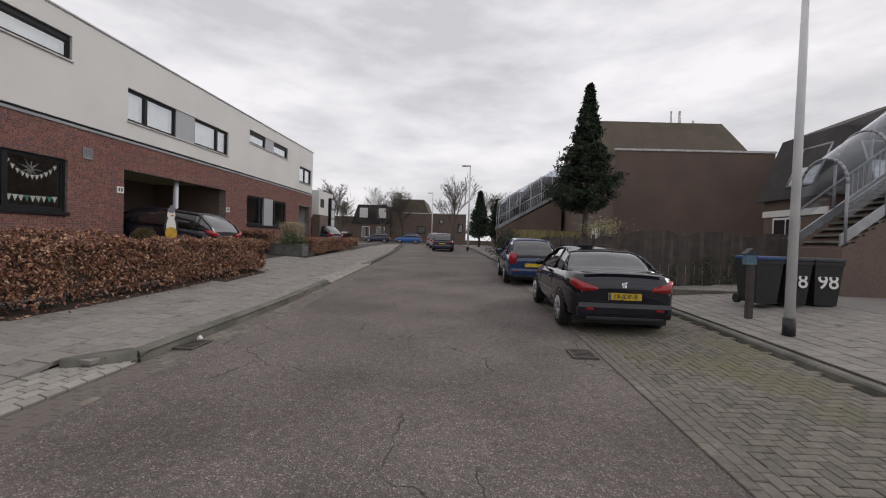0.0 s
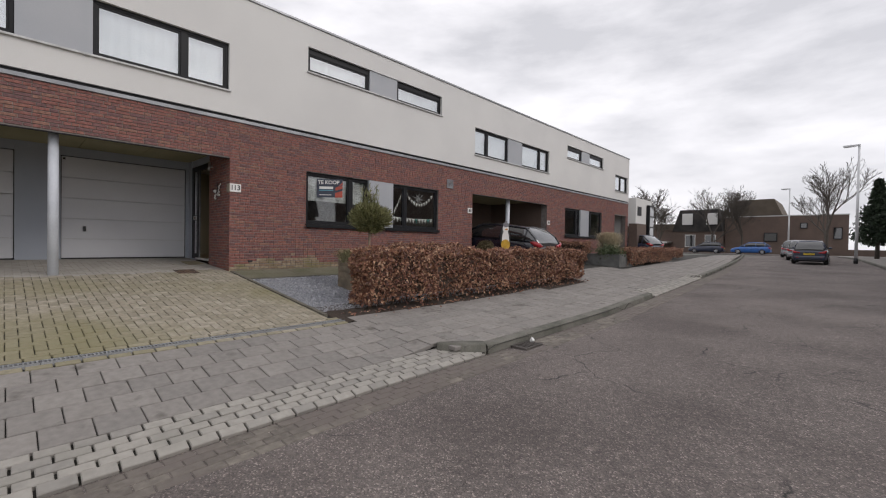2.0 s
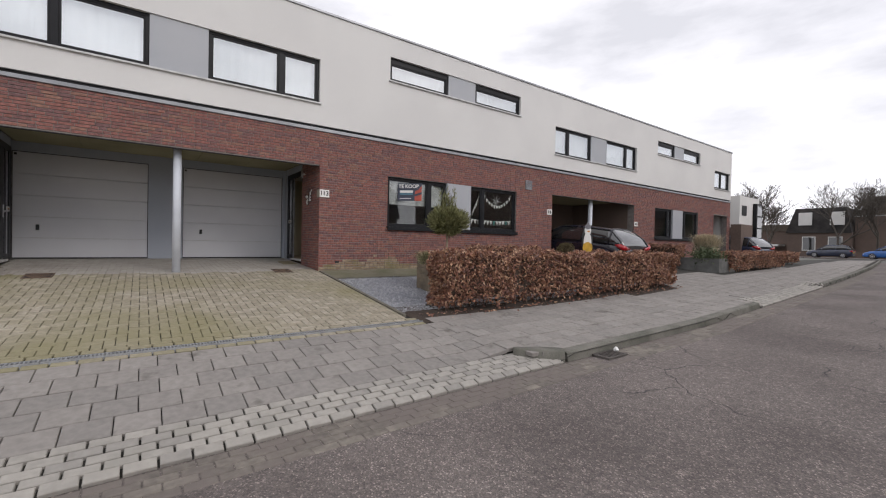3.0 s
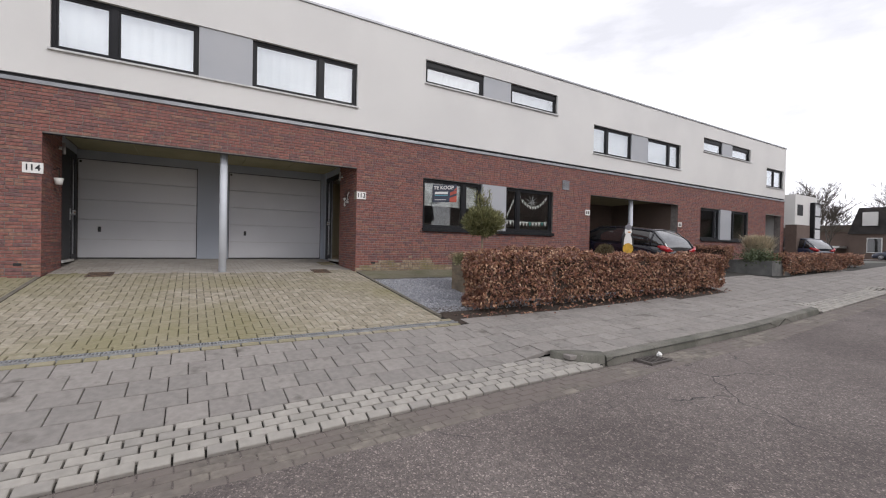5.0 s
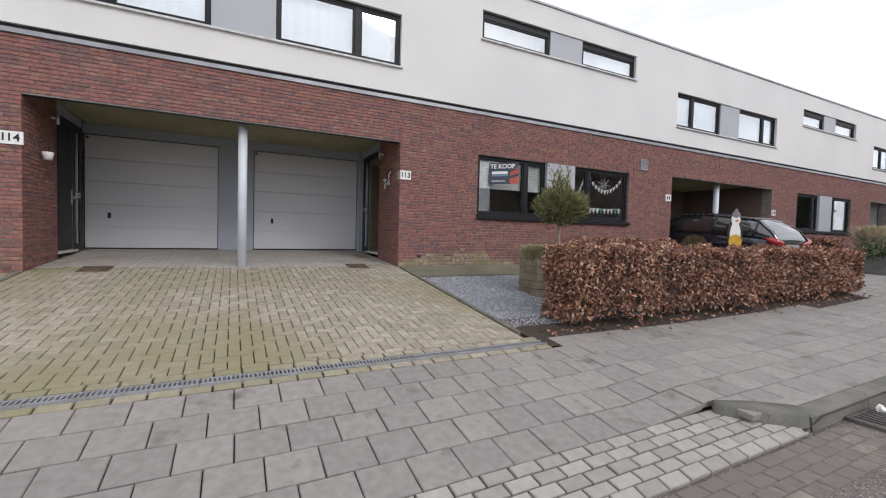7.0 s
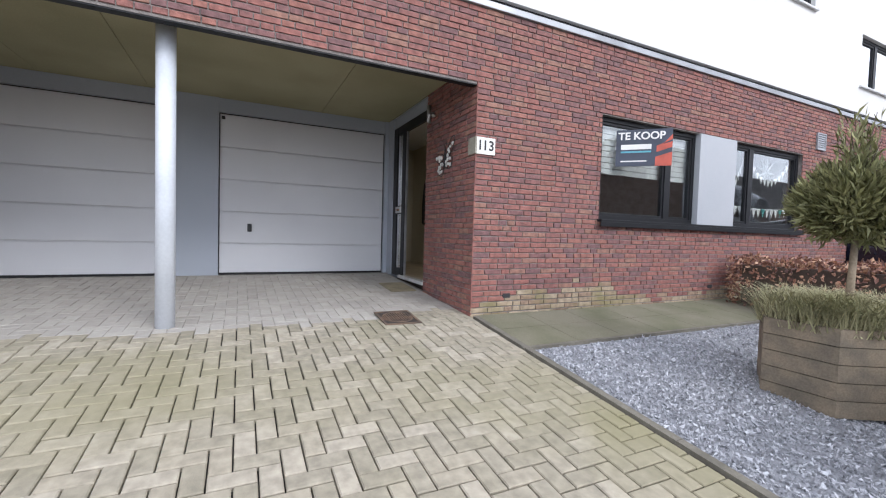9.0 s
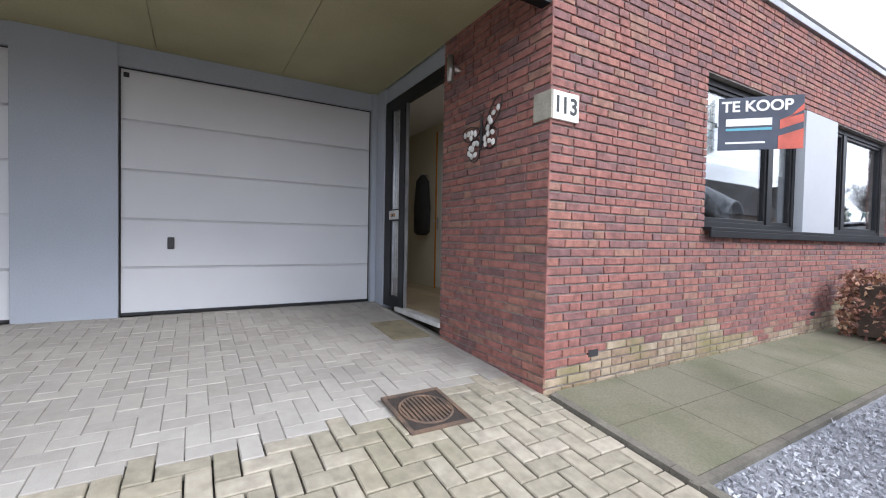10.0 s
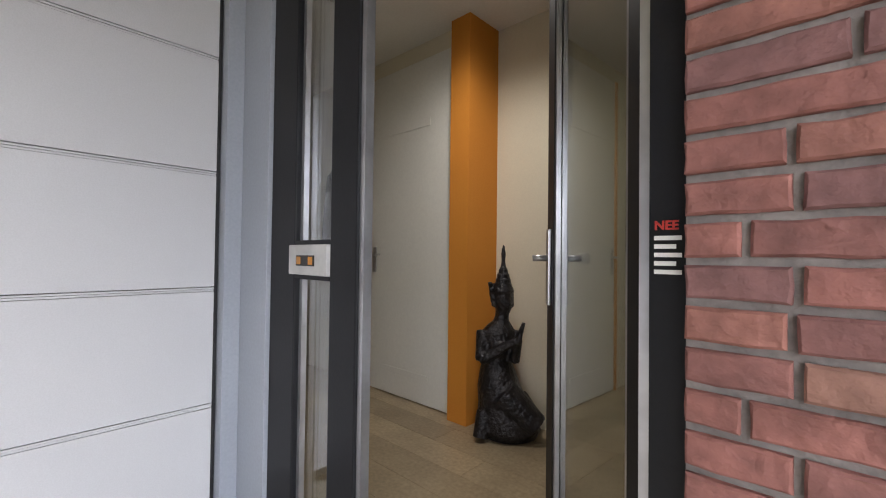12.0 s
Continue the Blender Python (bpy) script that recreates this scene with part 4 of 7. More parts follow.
bm = bmesh.new()
oval_loft(bm, ((0.0, 0.06, 0, 0.16, 0.14), (0.05, 0.055, 0, 0.19, 0.17), (0.12, 0.04, 0, 0.18, 0.17), (0.2, 0.015, 0, 0.15, 0.15), (0.3, -0.01, 0, 0.13, 0.13), (0.4, -0.02, 0, 0.105, 0.11), (0.47, -0.025, 0, 0.08, 0.085), (0.55, -0.02, 0, 0.09, 0.088), (0.62, -0.015, 0, 0.105, 0.08), (0.66, -0.01, 0, 0.075, 0.06), (0.69, 0, 0, 0.046, 0.046), (0.725, 0.005, 0, 0.042, 0.044), (0.755, 0.012, 0, 0.047, 0.05), (0.8, 0.015, 0, 0.056, 0.062), (0.86, 0.01, 0, 0.055, 0.06)))
oval_loft(bm, [(z, 0.01, 0, r, r) for z, r in ((0.85, 0.05), (0.865, 0.068), (0.885, 0.062), (0.89, 0.05), (0.905, 0.056), (0.92, 0.044), (0.935, 0.048), (0.95, 0.036), (0.962, 0.04), (0.98, 0.027), (0.992, 0.03), (1.01, 0.018), (1.05, 0.012), (1.09, 0.016), (1.15, 0.006))], 16)
for s in (-1, 1):
    rod(bm, (s * 0.1 - 0.015, 0, 0.625), (s * 0.1 - 0.03, -0.07, 0.46), 0.036, 0.032, 12)
    rod(bm, (s * 0.1 - 0.03, -0.07, 0.46), (0.085, -0.13, 0.6), 0.032, 0.022, 12)
    rod(bm, (0.078, -0.12 - 0.012 * s, 0.58), (0.112, -0.14 - 0.01 * s, 0.7), 0.02, 0.008, 10)
    rod(bm, (s * 0.055 + 0.01, 0, 0.88), (s * 0.058 + 0.008, 0, 0.77), 0.01, 0.013, 8)
rod(bm, (-0.07, 0.0, 0.92), (-0.055, 0.0, 0.8), 0.014, 0.012, 8)
rod(bm, (0.035, -0.05, 0.8), (0.045, -0.062, 0.785), 0.014, 0.01, 8)
rod(bm, (0.0, -0.08, 0.28), (0.19, -0.13, 0.1), 0.1, 0.075, 14)
rod(bm, (-0.1, -0.06, 0.16), (-0.13, -0.1, 0.02), 0.05, 0.045, 12)
rod(bm, (0.1, 0.05, 0.16), (0.24, 0.06, 0.05), 0.11, 0.05, 14)
M_BRONZE = mat("dark_bronze", (0.028, 0.024, 0.026), 0.33, (0.012, 0.011, 0.013), 14, 45, 0.7, metal=0.4, depth=0.02)
rough = obj_of("rough_figure", bm, M_BRONZE)
mod = rough.modifiers.new("remesh", "REMESH")
mod.mode, mod.voxel_size, mod.use_smooth_shade = "VOXEL", 0.009, True
bpy.context.view_layer.update()
me = bpy.data.meshes.new_from_object(rough.evaluated_get(bpy.context.evaluated_depsgraph_get()))
bpy.data.objects.remove(rough)
me.materials.clear()
me.materials.append(M_BRONZE)
statue = new("kneeling_statue", me)
statue.matrix_world = pose(-12.4, 4.62, FLOOR, 0, 0, 43)
tagged(statue, "black kneeling figure statue with pointed crown, on the floor", "statue")

# ---- on the side wall ----
def wire_loop(bm, pts, r, n=6):
    """A closed bent wire through points in one plane."""
    m = len(pts)
    rings = []
    for i in range(m):
        d = (Vector(pts[(i + 1) % m]) - Vector(pts[i - 1])).normalized()
        side = d.cross(Vector((0, 0, 1)))
        rings.append([bm.verts.new(Vector(pts[i]) + side * r * math.cos(2 * math.pi * k / n) + Vector((0, 0, r * math.sin(2 * math.pi * k / n)))) for k in range(n)])
    for i in range(m):
        for k in range(n):
            bm.faces.new((rings[i][k], rings[i][(k + 1) % n], rings[(i + 1) % m][(k + 1) % n], rings[(i + 1) % m][k])).smooth = True


bf = thing("butterfly_ornament", "black metal butterfly ornament with white stones", "wall ornament", Matrix.Translation((-10.465, 3.195, 2.70)) @ Matrix(((1, 0, 0), (0, 0, -1), (0, 1, 0))).to_4x4())
M_IRON = mat("black_iron", (0.02, 0.02, 0.02), 0.6, bump=0.1)
for cx, cy, rx, ry, lean in ((-0.15, 0.02, 0.115, 0.06, -6), (-0.1, -0.12, 0.085, 0.09, 20), (0.14, 0.11, 0.055, 0.16, -36), (0.11, -0.055, 0.09, 0.08, 10)):
    bm = bmesh.new()
    pts = []
    for i in range(20):
        a = 2 * math.pi * i / 20
        u, w = rx * math.cos(a) * (1 + 0.12 * math.sin(3 * a)), ry * math.sin(a)
        ca, sa = math.cos(radians(lean)), math.sin(radians(lean))
        pts.append((cx + u * ca - w * sa, cy + u * sa + w * ca, 0.008))
    wire_loop(bm, pts, 0.0045)
    part("wing", bm, M_IRON, bf)
bm = bmesh.new()
oval_loft(bm, [(z, 0.0, 0.01, r, r) for z, r in ((-0.12, 0.004), (-0.06, 0.012), (0.02, 0.014), (0.08, 0.008), (0.1, 0.011), (0.13, 0.004))], 10)
for v in bm.verts:
    v.co = Vector((v.co.x, v.co.z, v.co.y))
part("body", bm, M_IRON, bf)
for sx in (-1, 1):
    bm = bmesh.new()
    rod(bm, (0, 0.12, 0.01), (0.05 * sx, 0.2, 0.01), 0.003)
    part("feeler", bm, M_IRON, bf)
M_PEBBLE = mat("white_pebble", (0.75, 0.74, 0.71), 0.6, bump=0.05, mix2=0.15)
peb = ((-0.218, 0.023, 100), (-0.169, 0.028, 60), (-0.12, 0.027, 110), (-0.074, 0.014, 85), (-0.132, -0.01, 80), (-0.089, -0.066, 60), (-0.046, -0.068, 120), (-0.137, -0.092, 50), (-0.109, -0.106, 35), (-0.158, -0.133, 95), (-0.123, -0.159, 110), (-0.072, -0.154, 35),
       (0.216, 0.15, 70), (0.16, 0.123, 30), (0.108, 0.093, 65), (0.127, 0.066, 75), (0.09, 0.027, 65), (0.094, -0.021, 80), (0.149, -0.017, 150), (0.054, -0.047, 70), (0.064, -0.09, 90), (0.113, -0.076, 0), (0.16, -0.092, 65))
rnd = random.Random(4)
for x, y, a in peb:
    bm = bmesh.new()
    bmesh.ops.create_icosphere(bm, subdivisions=2, radius=0.026)
    bmesh.ops.scale(bm, vec=(1.0, rnd.uniform(0.62, 0.8), 0.5), verts=bm.verts)
    for v in bm.verts:
        v.co.y *= 1 - 9 * v.co.x
    bmesh.ops.rotate(bm, cent=(0, 0, 0), matrix=Matrix.Rotation(radians(a), 3, "Z"), verts=bm.verts)
    bmesh.ops.translate(bm, vec=(x, y, 0.018), verts=bm.verts)
    for f in bm.faces:
        f.smooth = True
    part("stone", bm, M_PEBBLE, bf)


def wall_lamp(x, side, label):
    w = thing("wall_lamp", label, "lamp", pose(x, 3.2 if side > 0 else -2.45, 3.32), "wall lamps")
    bm = bmesh.new()
    rod(bm, (0, -0.07 * side, -0.11), (0, -0.07 * side, 0.11), 0.028, n=18)
    part("tube", bm, M_STEEL, w, "brushed steel tube")
    part("mount", boxes((-0.02, 0.02, -0.05 if side > 0 else 0, 0 if side > 0 else 0.05, -0.03, 0.03)), M_STEEL, w)
    bm = bmesh.new()
    rod(bm, (0.05, 0, -0.02), (0.05, -0.05 * side, -0.02), 0.014)
    part("sensor", bm, M_WHITEP, w)


wall_lamp(-10.86, 1, "brushed steel tube lamp on the brick side wall")
wall_lamp(-10.86, -1, "steel tube lamp beside the neighbouring door")
hb = thing("hanging_pot", "small white hanging plant pot on the brick", "plant pot", pose(-10.35, -2.44, 2.62))
bm = bmesh.new()
lathe(bm, [(0.05, -0.06), (0.075, 0.06)], (0, 0.09, 0), 14)
part("pot", bm, M_WHITEP, hb)
bm = bmesh.new()
sweep(bm, [(0, 0, 0.2), (0, 0.09, 0.24), (0, 0.1, 0.05)], 0.006, 6)
part("bracket", bm, M_IRON, hb)
dm = thing("door_mat", "worn beige doormat on the paving", "doormat", pose(-11.42, 2.95, ground_z(-11.42, 2.95) + 0.001, 0, 4, 0))
part("mat_body", boxes((-0.29, 0.29, -0.18, 0.18, 0, 0.014), bev=0.004), mat("coir", (0.33, 0.28, 0.18), 0.97, fine=200, bump=0.6), dm)


def manhole(x, y, label):
    m = thing("manhole_cover", label, "drain cover", pose(x, y, ground_z(x, y) + 0.004, 0, 6.5, 0), "drain covers")
    M_RUST = bpy.data.materials.get("rusty_iron") or mat("rusty_iron", (0.19, 0.125, 0.085), 0.8, (0.1, 0.075, 0.06), 8, 90, 0.4, metal=0.2)
    part("cover_frame", boxes((-0.21, 0.21, -0.19, -0.165, 0, 0.012), (-0.21, 0.21, 0.165, 0.19, 0, 0.012), (-0.21, -0.185, -0.165, 0.165, 0, 0.012), (0.185, 0.21, -0.165, 0.165, 0, 0.012)), M_RUST, m)
    bm = boxes((-0.185, 0.185, -0.165, 0.165, 0, 0.006))
    M_IRON_DARK = bpy.data.materials.get("dark_iron") or mat("dark_iron", (0.06, 0.046, 0.038), 0.85, (0.04, 0.032, 0.028), 8, 90, 0.4, metal=0.2)
    lid = part("lid", bm, M_IRON_DARK, m, "dark iron lid")
    bm = bmesh.new()
    for i in range(28):
        a0, a1 = 2 * math.pi * i / 28, 2 * math.pi * (i + 1) / 28
        rod(bm, (0.152 * math.cos(a0), 0.152 * math.sin(a0), 0.008), (0.152 * math.cos(a1), 0.152 * math.sin(a1), 0.008), 0.008, 0.008, 6, False)
    for i in range(11):
        w = math.sqrt(max(0, 0.145 ** 2 - ((i - 5) * 0.026) ** 2))
        if w > 0.03:
            box(bm, -w, w, (i - 5) * 0.026 - 0.007, (i - 5) * 0.026 + 0.007, 0.005, 0.014)
    part("ribs", bm, M_RUST, lid, "rusty ribs")


manhole(-9.85, 2.4, "rusty square iron drain cover with a ribbed disc")
manhole(-9.85, -1.66, "dark square iron drain cover in the paving")
# ---- gardens ----
M_LEAF = pieces("beech_leaf_brown", [(0.36, 0.185, 0.11), (0.26, 0.118, 0.075), (0.43, 0.25, 0.15), (0.17, 0.078, 0.056), (0.31, 0.145, 0.088), (0.22, 0.1, 0.07), (0.47, 0.3, 0.19), (0.13, 0.062, 0.047)], 0.5, 60, 0.1, tone_amp=0.2)
M_TWIG = mat("twig", (0.085, 0.06, 0.045), 0.9, bump=0.3)
M_GRAVEL = mat("slate_chippings", (0.45, 0.455, 0.48), 0.9, (0.36, 0.365, 0.39), 8, 90, 0.4, island=0.4)
M_SLAB = mat("mossy_slab", (0.20, 0.185, 0.13), 0.93, (0.13, 0.13, 0.075), 1.6, 70, 0.3, island=0.12)
M_EDGING = mat("weathered_edging", (0.175, 0.16, 0.128), 0.93, bump=0.3)


def leaf_cloud(pts, size, seed, droop=0.0, slim=0.6, out=None):
    """Small folded leaves, one at each point; size in metres."""
    rng = np.random.default_rng(seed)
    n = len(pts)
    d = rng.normal(size=(n, 3))
    d[:, 2] -= droop
    if out is not None:
        d = d * 0.35 + out
    d /= np.linalg.norm(d, axis=1)[:, None]
    o = rng.normal(size=(n, 3))
    s = np.cross(d, o)
    s /= np.linalg.norm(s, axis=1)[:, None] + 1e-9
    up = np.cross(s, d)
    ln = (size * rng.uniform(0.6, 1.3, n))[:, None]
    a = pts
    tip = pts + d * ln
    mid = pts + d * ln * 0.5
    l = mid + s * ln * slim * 0.5 + up * ln * 0.16
    r = mid - s * ln * slim * 0.5 + up * ln * 0.16
    verts = np.stack([a, l, tip, r], axis=1).reshape(-1, 3)
    i = np.arange(n)[:, None] * 4
    faces = np.concatenate([i + np.array([[0, 1, 2]]), i + np.array([[0, 2, 3]])])
    return verts.tolist(), faces.tolist()


def hedge(name, x0, x1, y0, y1, top, count, label, seed, size=0.066):
    h = thing(name, label, "hedge", group="beech hedges")
    rng = np.random.default_rng(seed)
    lx, ly = x1 - x0, y1 - y0
    n = count
    zb = np.array([ground_z(x0 + lx / 2, y) for y in np.linspace(y0, y1, 40)])
    base = lambda y: np.interp(y, np.linspace(y0, y1, 40), zb)
    face = rng.choice(5, n, p=[0.34, 0.12, 0.32, 0.11, 0.11])
    u, v, w = rng.uniform(size=n), rng.uniform(size=n), np.abs(rng.normal(0, 0.05, n))
    x = np.where(face == 0, x1 - w, np.where(face == 1, x0 + w, x0 + lx * u))
    y = np.where(face == 3, y0 + w, np.where(face == 4, y1 - w, y0 + ly * v))
    b = base(y)
    z = np.where(face == 2, top - w, b + 0.06 + (top - b - 0.06) * np.where(face < 2, u, rng.uniform(size=n)))
    wob = 0.05 * np.sin(y * 2.3 + seed) + 0.04 * np.sin(y * 5.1) + 0.03 * np.sin(z * 7 + y * 3)
    x = np.where(face == 0, x + wob, x)
    z = np.where(face == 2, z + 0.03 * np.sin(y * 3.1) + 0.03 * np.sin(x * 9 + y * 7), z)
    y = np.where(face >= 3, y + 0.05 * np.sin(z * 9), y)
    keep = (np.sin(y * 6.3 + z * 5) + np.sin(y * 13.7 - z * 11) > -1.72) & (rng.uniform(size=n) < np.clip((z - b) / 0.22, 0.25, 1))
    pts = np.stack([x, y, z], 1)[keep]
    ob = raw("leaves", *leaf_cloud(pts, size, seed, 0.35), M_LEAF, h)
    ob["kind"] = "stuff"
    bm = bmesh.new()
    m = 0.13
    steps = frange(y0 + m, y1 - m, 0.6)
    for a, c in zip(steps, steps[1:]):
        zz = float(base(a))
        box(bm, x0 + m, x1 - m, a, c + 0.01, zz + 0.16, top - m)
    part("core", bm, M_TWIG, h, "dark twiggy core")
    bm = bmesh.new()
    rnd = random.Random(seed)
    for k in range(int(ly * 7)):
        yy = rnd.uniform(y0 + 0.06, y1 - 0.06)
        xx = rnd.uniform(x0 + 0.06, x1 - 0.05)
        zz = ground_z(xx, yy) - 0.03
        p = Vector((xx, yy, zz))
        for j in range(4):
            q = p + Vector((rnd.uniform(-0.09, 0.09), rnd.uniform(-0.09, 0.09), (top - zz) * 0.255))
            rod(bm, p, q, 0.011 - j * 0.002, 0.009 - j * 0.002, 5, False)
            p = q
    part("twigs", bm, M_TWIG, h)["kind"] = "stuff"
    return h


hedge("beech_hedge", -6.25, -5.66, 4.03, 12.0, 1.46, 33000, "clipped brown-leaved beech hedge along the pavement", 3)
hedge("beech_hedge", -9.55, -7.1, 7.45, 8.05, 1.58, 7000, "low brown beech hedge between the front gardens", 5)
hedge("beech_hedge", -7.4, -6.6, 18.6, 24.5, 1.5, 9000, "clipped brown beech hedge beyond the second driveway", 7, 0.075)
hedge("beech_hedge", -8.3, -7.5, 27.2, 30.2, 1.5, 3000, "short brown beech hedge further on", 9, 0.09)
hedge("beech_hedge", -9.6, -8.2, 17.4, 18.2, 1.75, 3500, "brown beech hedge beside the neighbours' wall", 13, 0.075)

# gravel bed, slab path and edging
setting("gravel_bed", strip(lambda y: (-8.78, -5.75), frange(3.3, 11.8, 0.6), 6, ground_z, -0.012), mat("gravel_base", (0.34, 0.345, 0.37), 0.95, (0.24, 0.245, 0.265), 20, 120, 0.9, depth=0.02), "slate-grey gravel bed")
rng = np.random.default_rng(21)
n = 27000
gx, gy = rng.uniform(-8.75, -5.95, n), 3.3 + rng.beta(1.0, 1.6, n) * 5.6
gzv = np.array([ground_z(a, b) for a, b in zip(gx, gy)]) - 0.008
o = np.stack([gx, gy, gzv], 1)
tet = rng.normal(size=(n, 4, 3)) * 0.009 + np.array([[0, 0, 0.004]])
vv = (o[:, None, :] + tet).reshape(-1, 3)
ii = np.arange(n)[:, None] * 4
ff = np.concatenate([ii + np.array([q]) for q in ((0, 1, 2), (0, 3, 1), (1, 3, 2), (2, 3, 0))])
gr = raw("gravel", vv.tolist(), ff.tolist(), M_GRAVEL)
tagged(gr, "loose grey slate chippings on the bed", "gravel", kind="stuff")
setting("gravel_soil", strip(lambda y: (-6.3, -5.3), frange(3.28, 12.0, 0.6), 6, ground_z, -0.006), M_SOIL, "dark soil strip under the hedge")
rng = np.random.default_rng(33)
n = 300
lx = -5.61 + rng.normal(0, 0.06, n) + np.where(rng.uniform(size=n) < 0.2, rng.uniform(-0.3, 0.25, n), 0)
ly = rng.uniform(3.5, 12.2, n)
lp = np.array([(a, b, ground_z(a, b) + 0.012) for a, b in zip(lx, ly)])
flat = np.stack([rng.normal(size=n), rng.normal(size=n), rng.normal(size=n) * 0.12], 1)
litter = raw("fallen_leaves", *leaf_cloud(lp, 0.055, 34, 0.0, 0.6, flat * 2), M_LEAF)
tagged(litter, "fallen brown beech leaves along the hedge foot", "leaves", kind="stuff")
path = thing("slab_path", "mossy concrete slab path along the brick wall", "path")
path["kind"] = "structure"
y = 3.28
k = 0
while y < 9.6:
    e = y + 0.598
    for a, b in ((-9.72, -9.27), (-9.265, -8.82)):
        bm = bmesh.new()
        v = []
        for xx, yy in ((a, y), (b, y), (b, e), (a, e)):
            v.append(bm.verts.new((xx, yy, ground_z(xx, yy) + 0.012)))
        w = [bm.verts.new(q.co - Vector((0, 0, 0.06))) for q in v]
        bm.faces.new(v)
        for i in range(4):
            bm.faces.new((v[i], w[i], w[(i + 1) % 4], v[(i + 1) % 4]))
        part("slab", bm, M_SLAB, path)
    y = e + 0.006
bm = bmesh.new()
for a, b in ((-8.815, -8.77),):
    for yy in frange(3.2, 8.6, 0.9)[:-1]:
        vs = box(bm, a, b, yy, yy + 0.895, 0.5, ground_z(-8.8, yy) + 0.015)
struct("garden_edging", bm, M_EDGING, "dark concrete edging between slabs and gravel", "edging")
bm = bmesh.new()
xs = frange(-9.7, -5.75, 0.8)
for a, b in zip(xs, xs[1:]):
    v = []
    for xx in (a, b - 0.004):
        for yy, dz in ((3.215, -0.1), (3.215, 0.016), (3.275, 0.016), (3.275, -0.1)):
            v.append(bm.verts.new((xx, yy, ground_z(xx, 3.2) + dz)))
    for q in ((0, 1, 5, 4), (1, 2, 6, 5), (2, 3, 7, 6), (0, 3, 2, 1), (4, 5, 6, 7)):
        bm.faces.new([v[i] for i in q])
struct("drive_edging", bm, M_EDGING, "dark concrete edging along the driveway", "edging")

# planter tub with ball tree
M_TUB = mat("weathered_planter_wood", (0.25, 0.2, 0.14), 0.9, (0.16, 0.135, 0.1), 6, 80, 0.4, obj=0.15)
tz = ground_z(-7.4, 5.05)
tub = thing("planter_tub", "weathered hexagonal wooden planter tub on gravel", "planter", pose(-7.4, 5.05, tz - 0.03))
for lay in range(5):
    for k in range(6):
        a0, a1 = math.pi / 3 * k, math.pi / 3 * (k + 1)
        bm = bmesh.new()
        pts = []
        for a, r in ((a0, 0.47), (a1, 0.47), (a1, 0.42), (a0, 0.42)):
            pts.append((r * math.cos(a), r * math.sin(a)))
        z0 = lay * 0.124
        v = [bm.verts.new((px, py, z)) for z in (z0, z0 + 0.118) for px, py in pts]
        for q in ((0, 1, 5, 4), (1, 2, 6, 5), (2, 3, 7, 6), (3, 0, 4, 7), (4, 5, 6, 7), (3, 2, 1, 0)):
            bm.faces.new([v[i] for i in q])
        part("board", bm, M_TUB, tub)
bm = bmesh.new()
lathe(bm, [(0.40, 0.5), (0.40, 0.57)], (0, 0, 0), 6)
part("soil", bm, M_SOIL, tub)
M_NEEDLE = mat("pine_needles", (0.27, 0.265, 0.12), 0.7, (0.17, 0.175, 0.07), 6, 60, 0.1, island=0.4)
M_GRASS = mat("dry_grass", (0.42, 0.39, 0.23), 0.85, (0.3, 0.29, 0.15), 4, 60, 0.1, island=0.3)


def blades(n, r, h, spread, seed, w=0.006):
    rng = np.random.default_rng(seed)
    verts, faces = [], []
    for i in range(n):
        a, d = rng.uniform(0, 2 * math.pi), rng.uniform(0, r)
        b = rng.uniform(0, 2 * math.pi)
        p = np.array([d * math.cos(a), d * math.sin(a), 0])
        out = np.array([math.cos(b), math.sin(b), 0]) * spread * rng.uniform(0.2, 1)
        hh = h * rng.uniform(0.6, 1.05)
        side = np.array([-math.sin(b), math.cos(b), 0]) * w
        i0 = len(verts)
        for t in (0, 0.5, 0.8, 1.0):
            c = p + out * t ** 1.8 + np.array([0, 0, hh * (t - 0.25 * t ** 3)])
            ww = 1 - 0.85 * t
            verts += [tuple(c - side * ww), tuple(c + side * ww)]
        faces += [(i0 + 2 * k, i0 + 2 * k + 1, i0 + 2 * k + 3, i0 + 2 * k + 2) for k in range(3)]
    return verts, faces


tuft = thing("grass_tuft", "dry yellow-green ornamental grass in the tub", "grass", pose(-7.4, 5.05, tz + 0.53))
ob = raw("blades", *blades(3400, 0.44, 0.38, 0.46, 3, 0.005), M_GRASS, tuft)
tree = thing("ball_tree", "small clipped pine ball on a thin stem", "tree", pose(-7.35, 5.22, tz + 0.6))
bm = bmesh.new()
rod(bm, (0, 0, -0.1), (0.02, 0, 0.62), 0.03, 0.022, 10)
part("trunk", bm, mat("pale_bark", (0.3, 0.24, 0.17), 0.9, bump=0.4), tree)
rng = np.random.default_rng(8)
n = 8200
d = rng.normal(size=(n, 3))
d /= np.linalg.norm(d, axis=1)[:, None]
rr = 0.38 * rng.uniform(0.3, 1.08, n) ** 0.5 * (1 + 0.2 * np.sin(d[:, 0] * 7) * np.sin(d[:, 1] * 6 + 1))
pts = d * rr[:, None] * np.array([1, 1, 0.68]) + np.array([0.02, 0, 0.88])
spikes, sdir = [], []
for k in range(20):
    b0 = np.array([rng.normal(0, 0.1), rng.normal(0, 0.1), 1.12])
    lean = np.array([rng.normal(0, 0.12), rng.normal(0, 0.12), 1.0])
    top_h = rng.uniform(0.12, 0.5)
    for j in range(16):
        spikes.append(b0 + lean * top_h * j / 16)
        sdir.append(lean * 0.9)
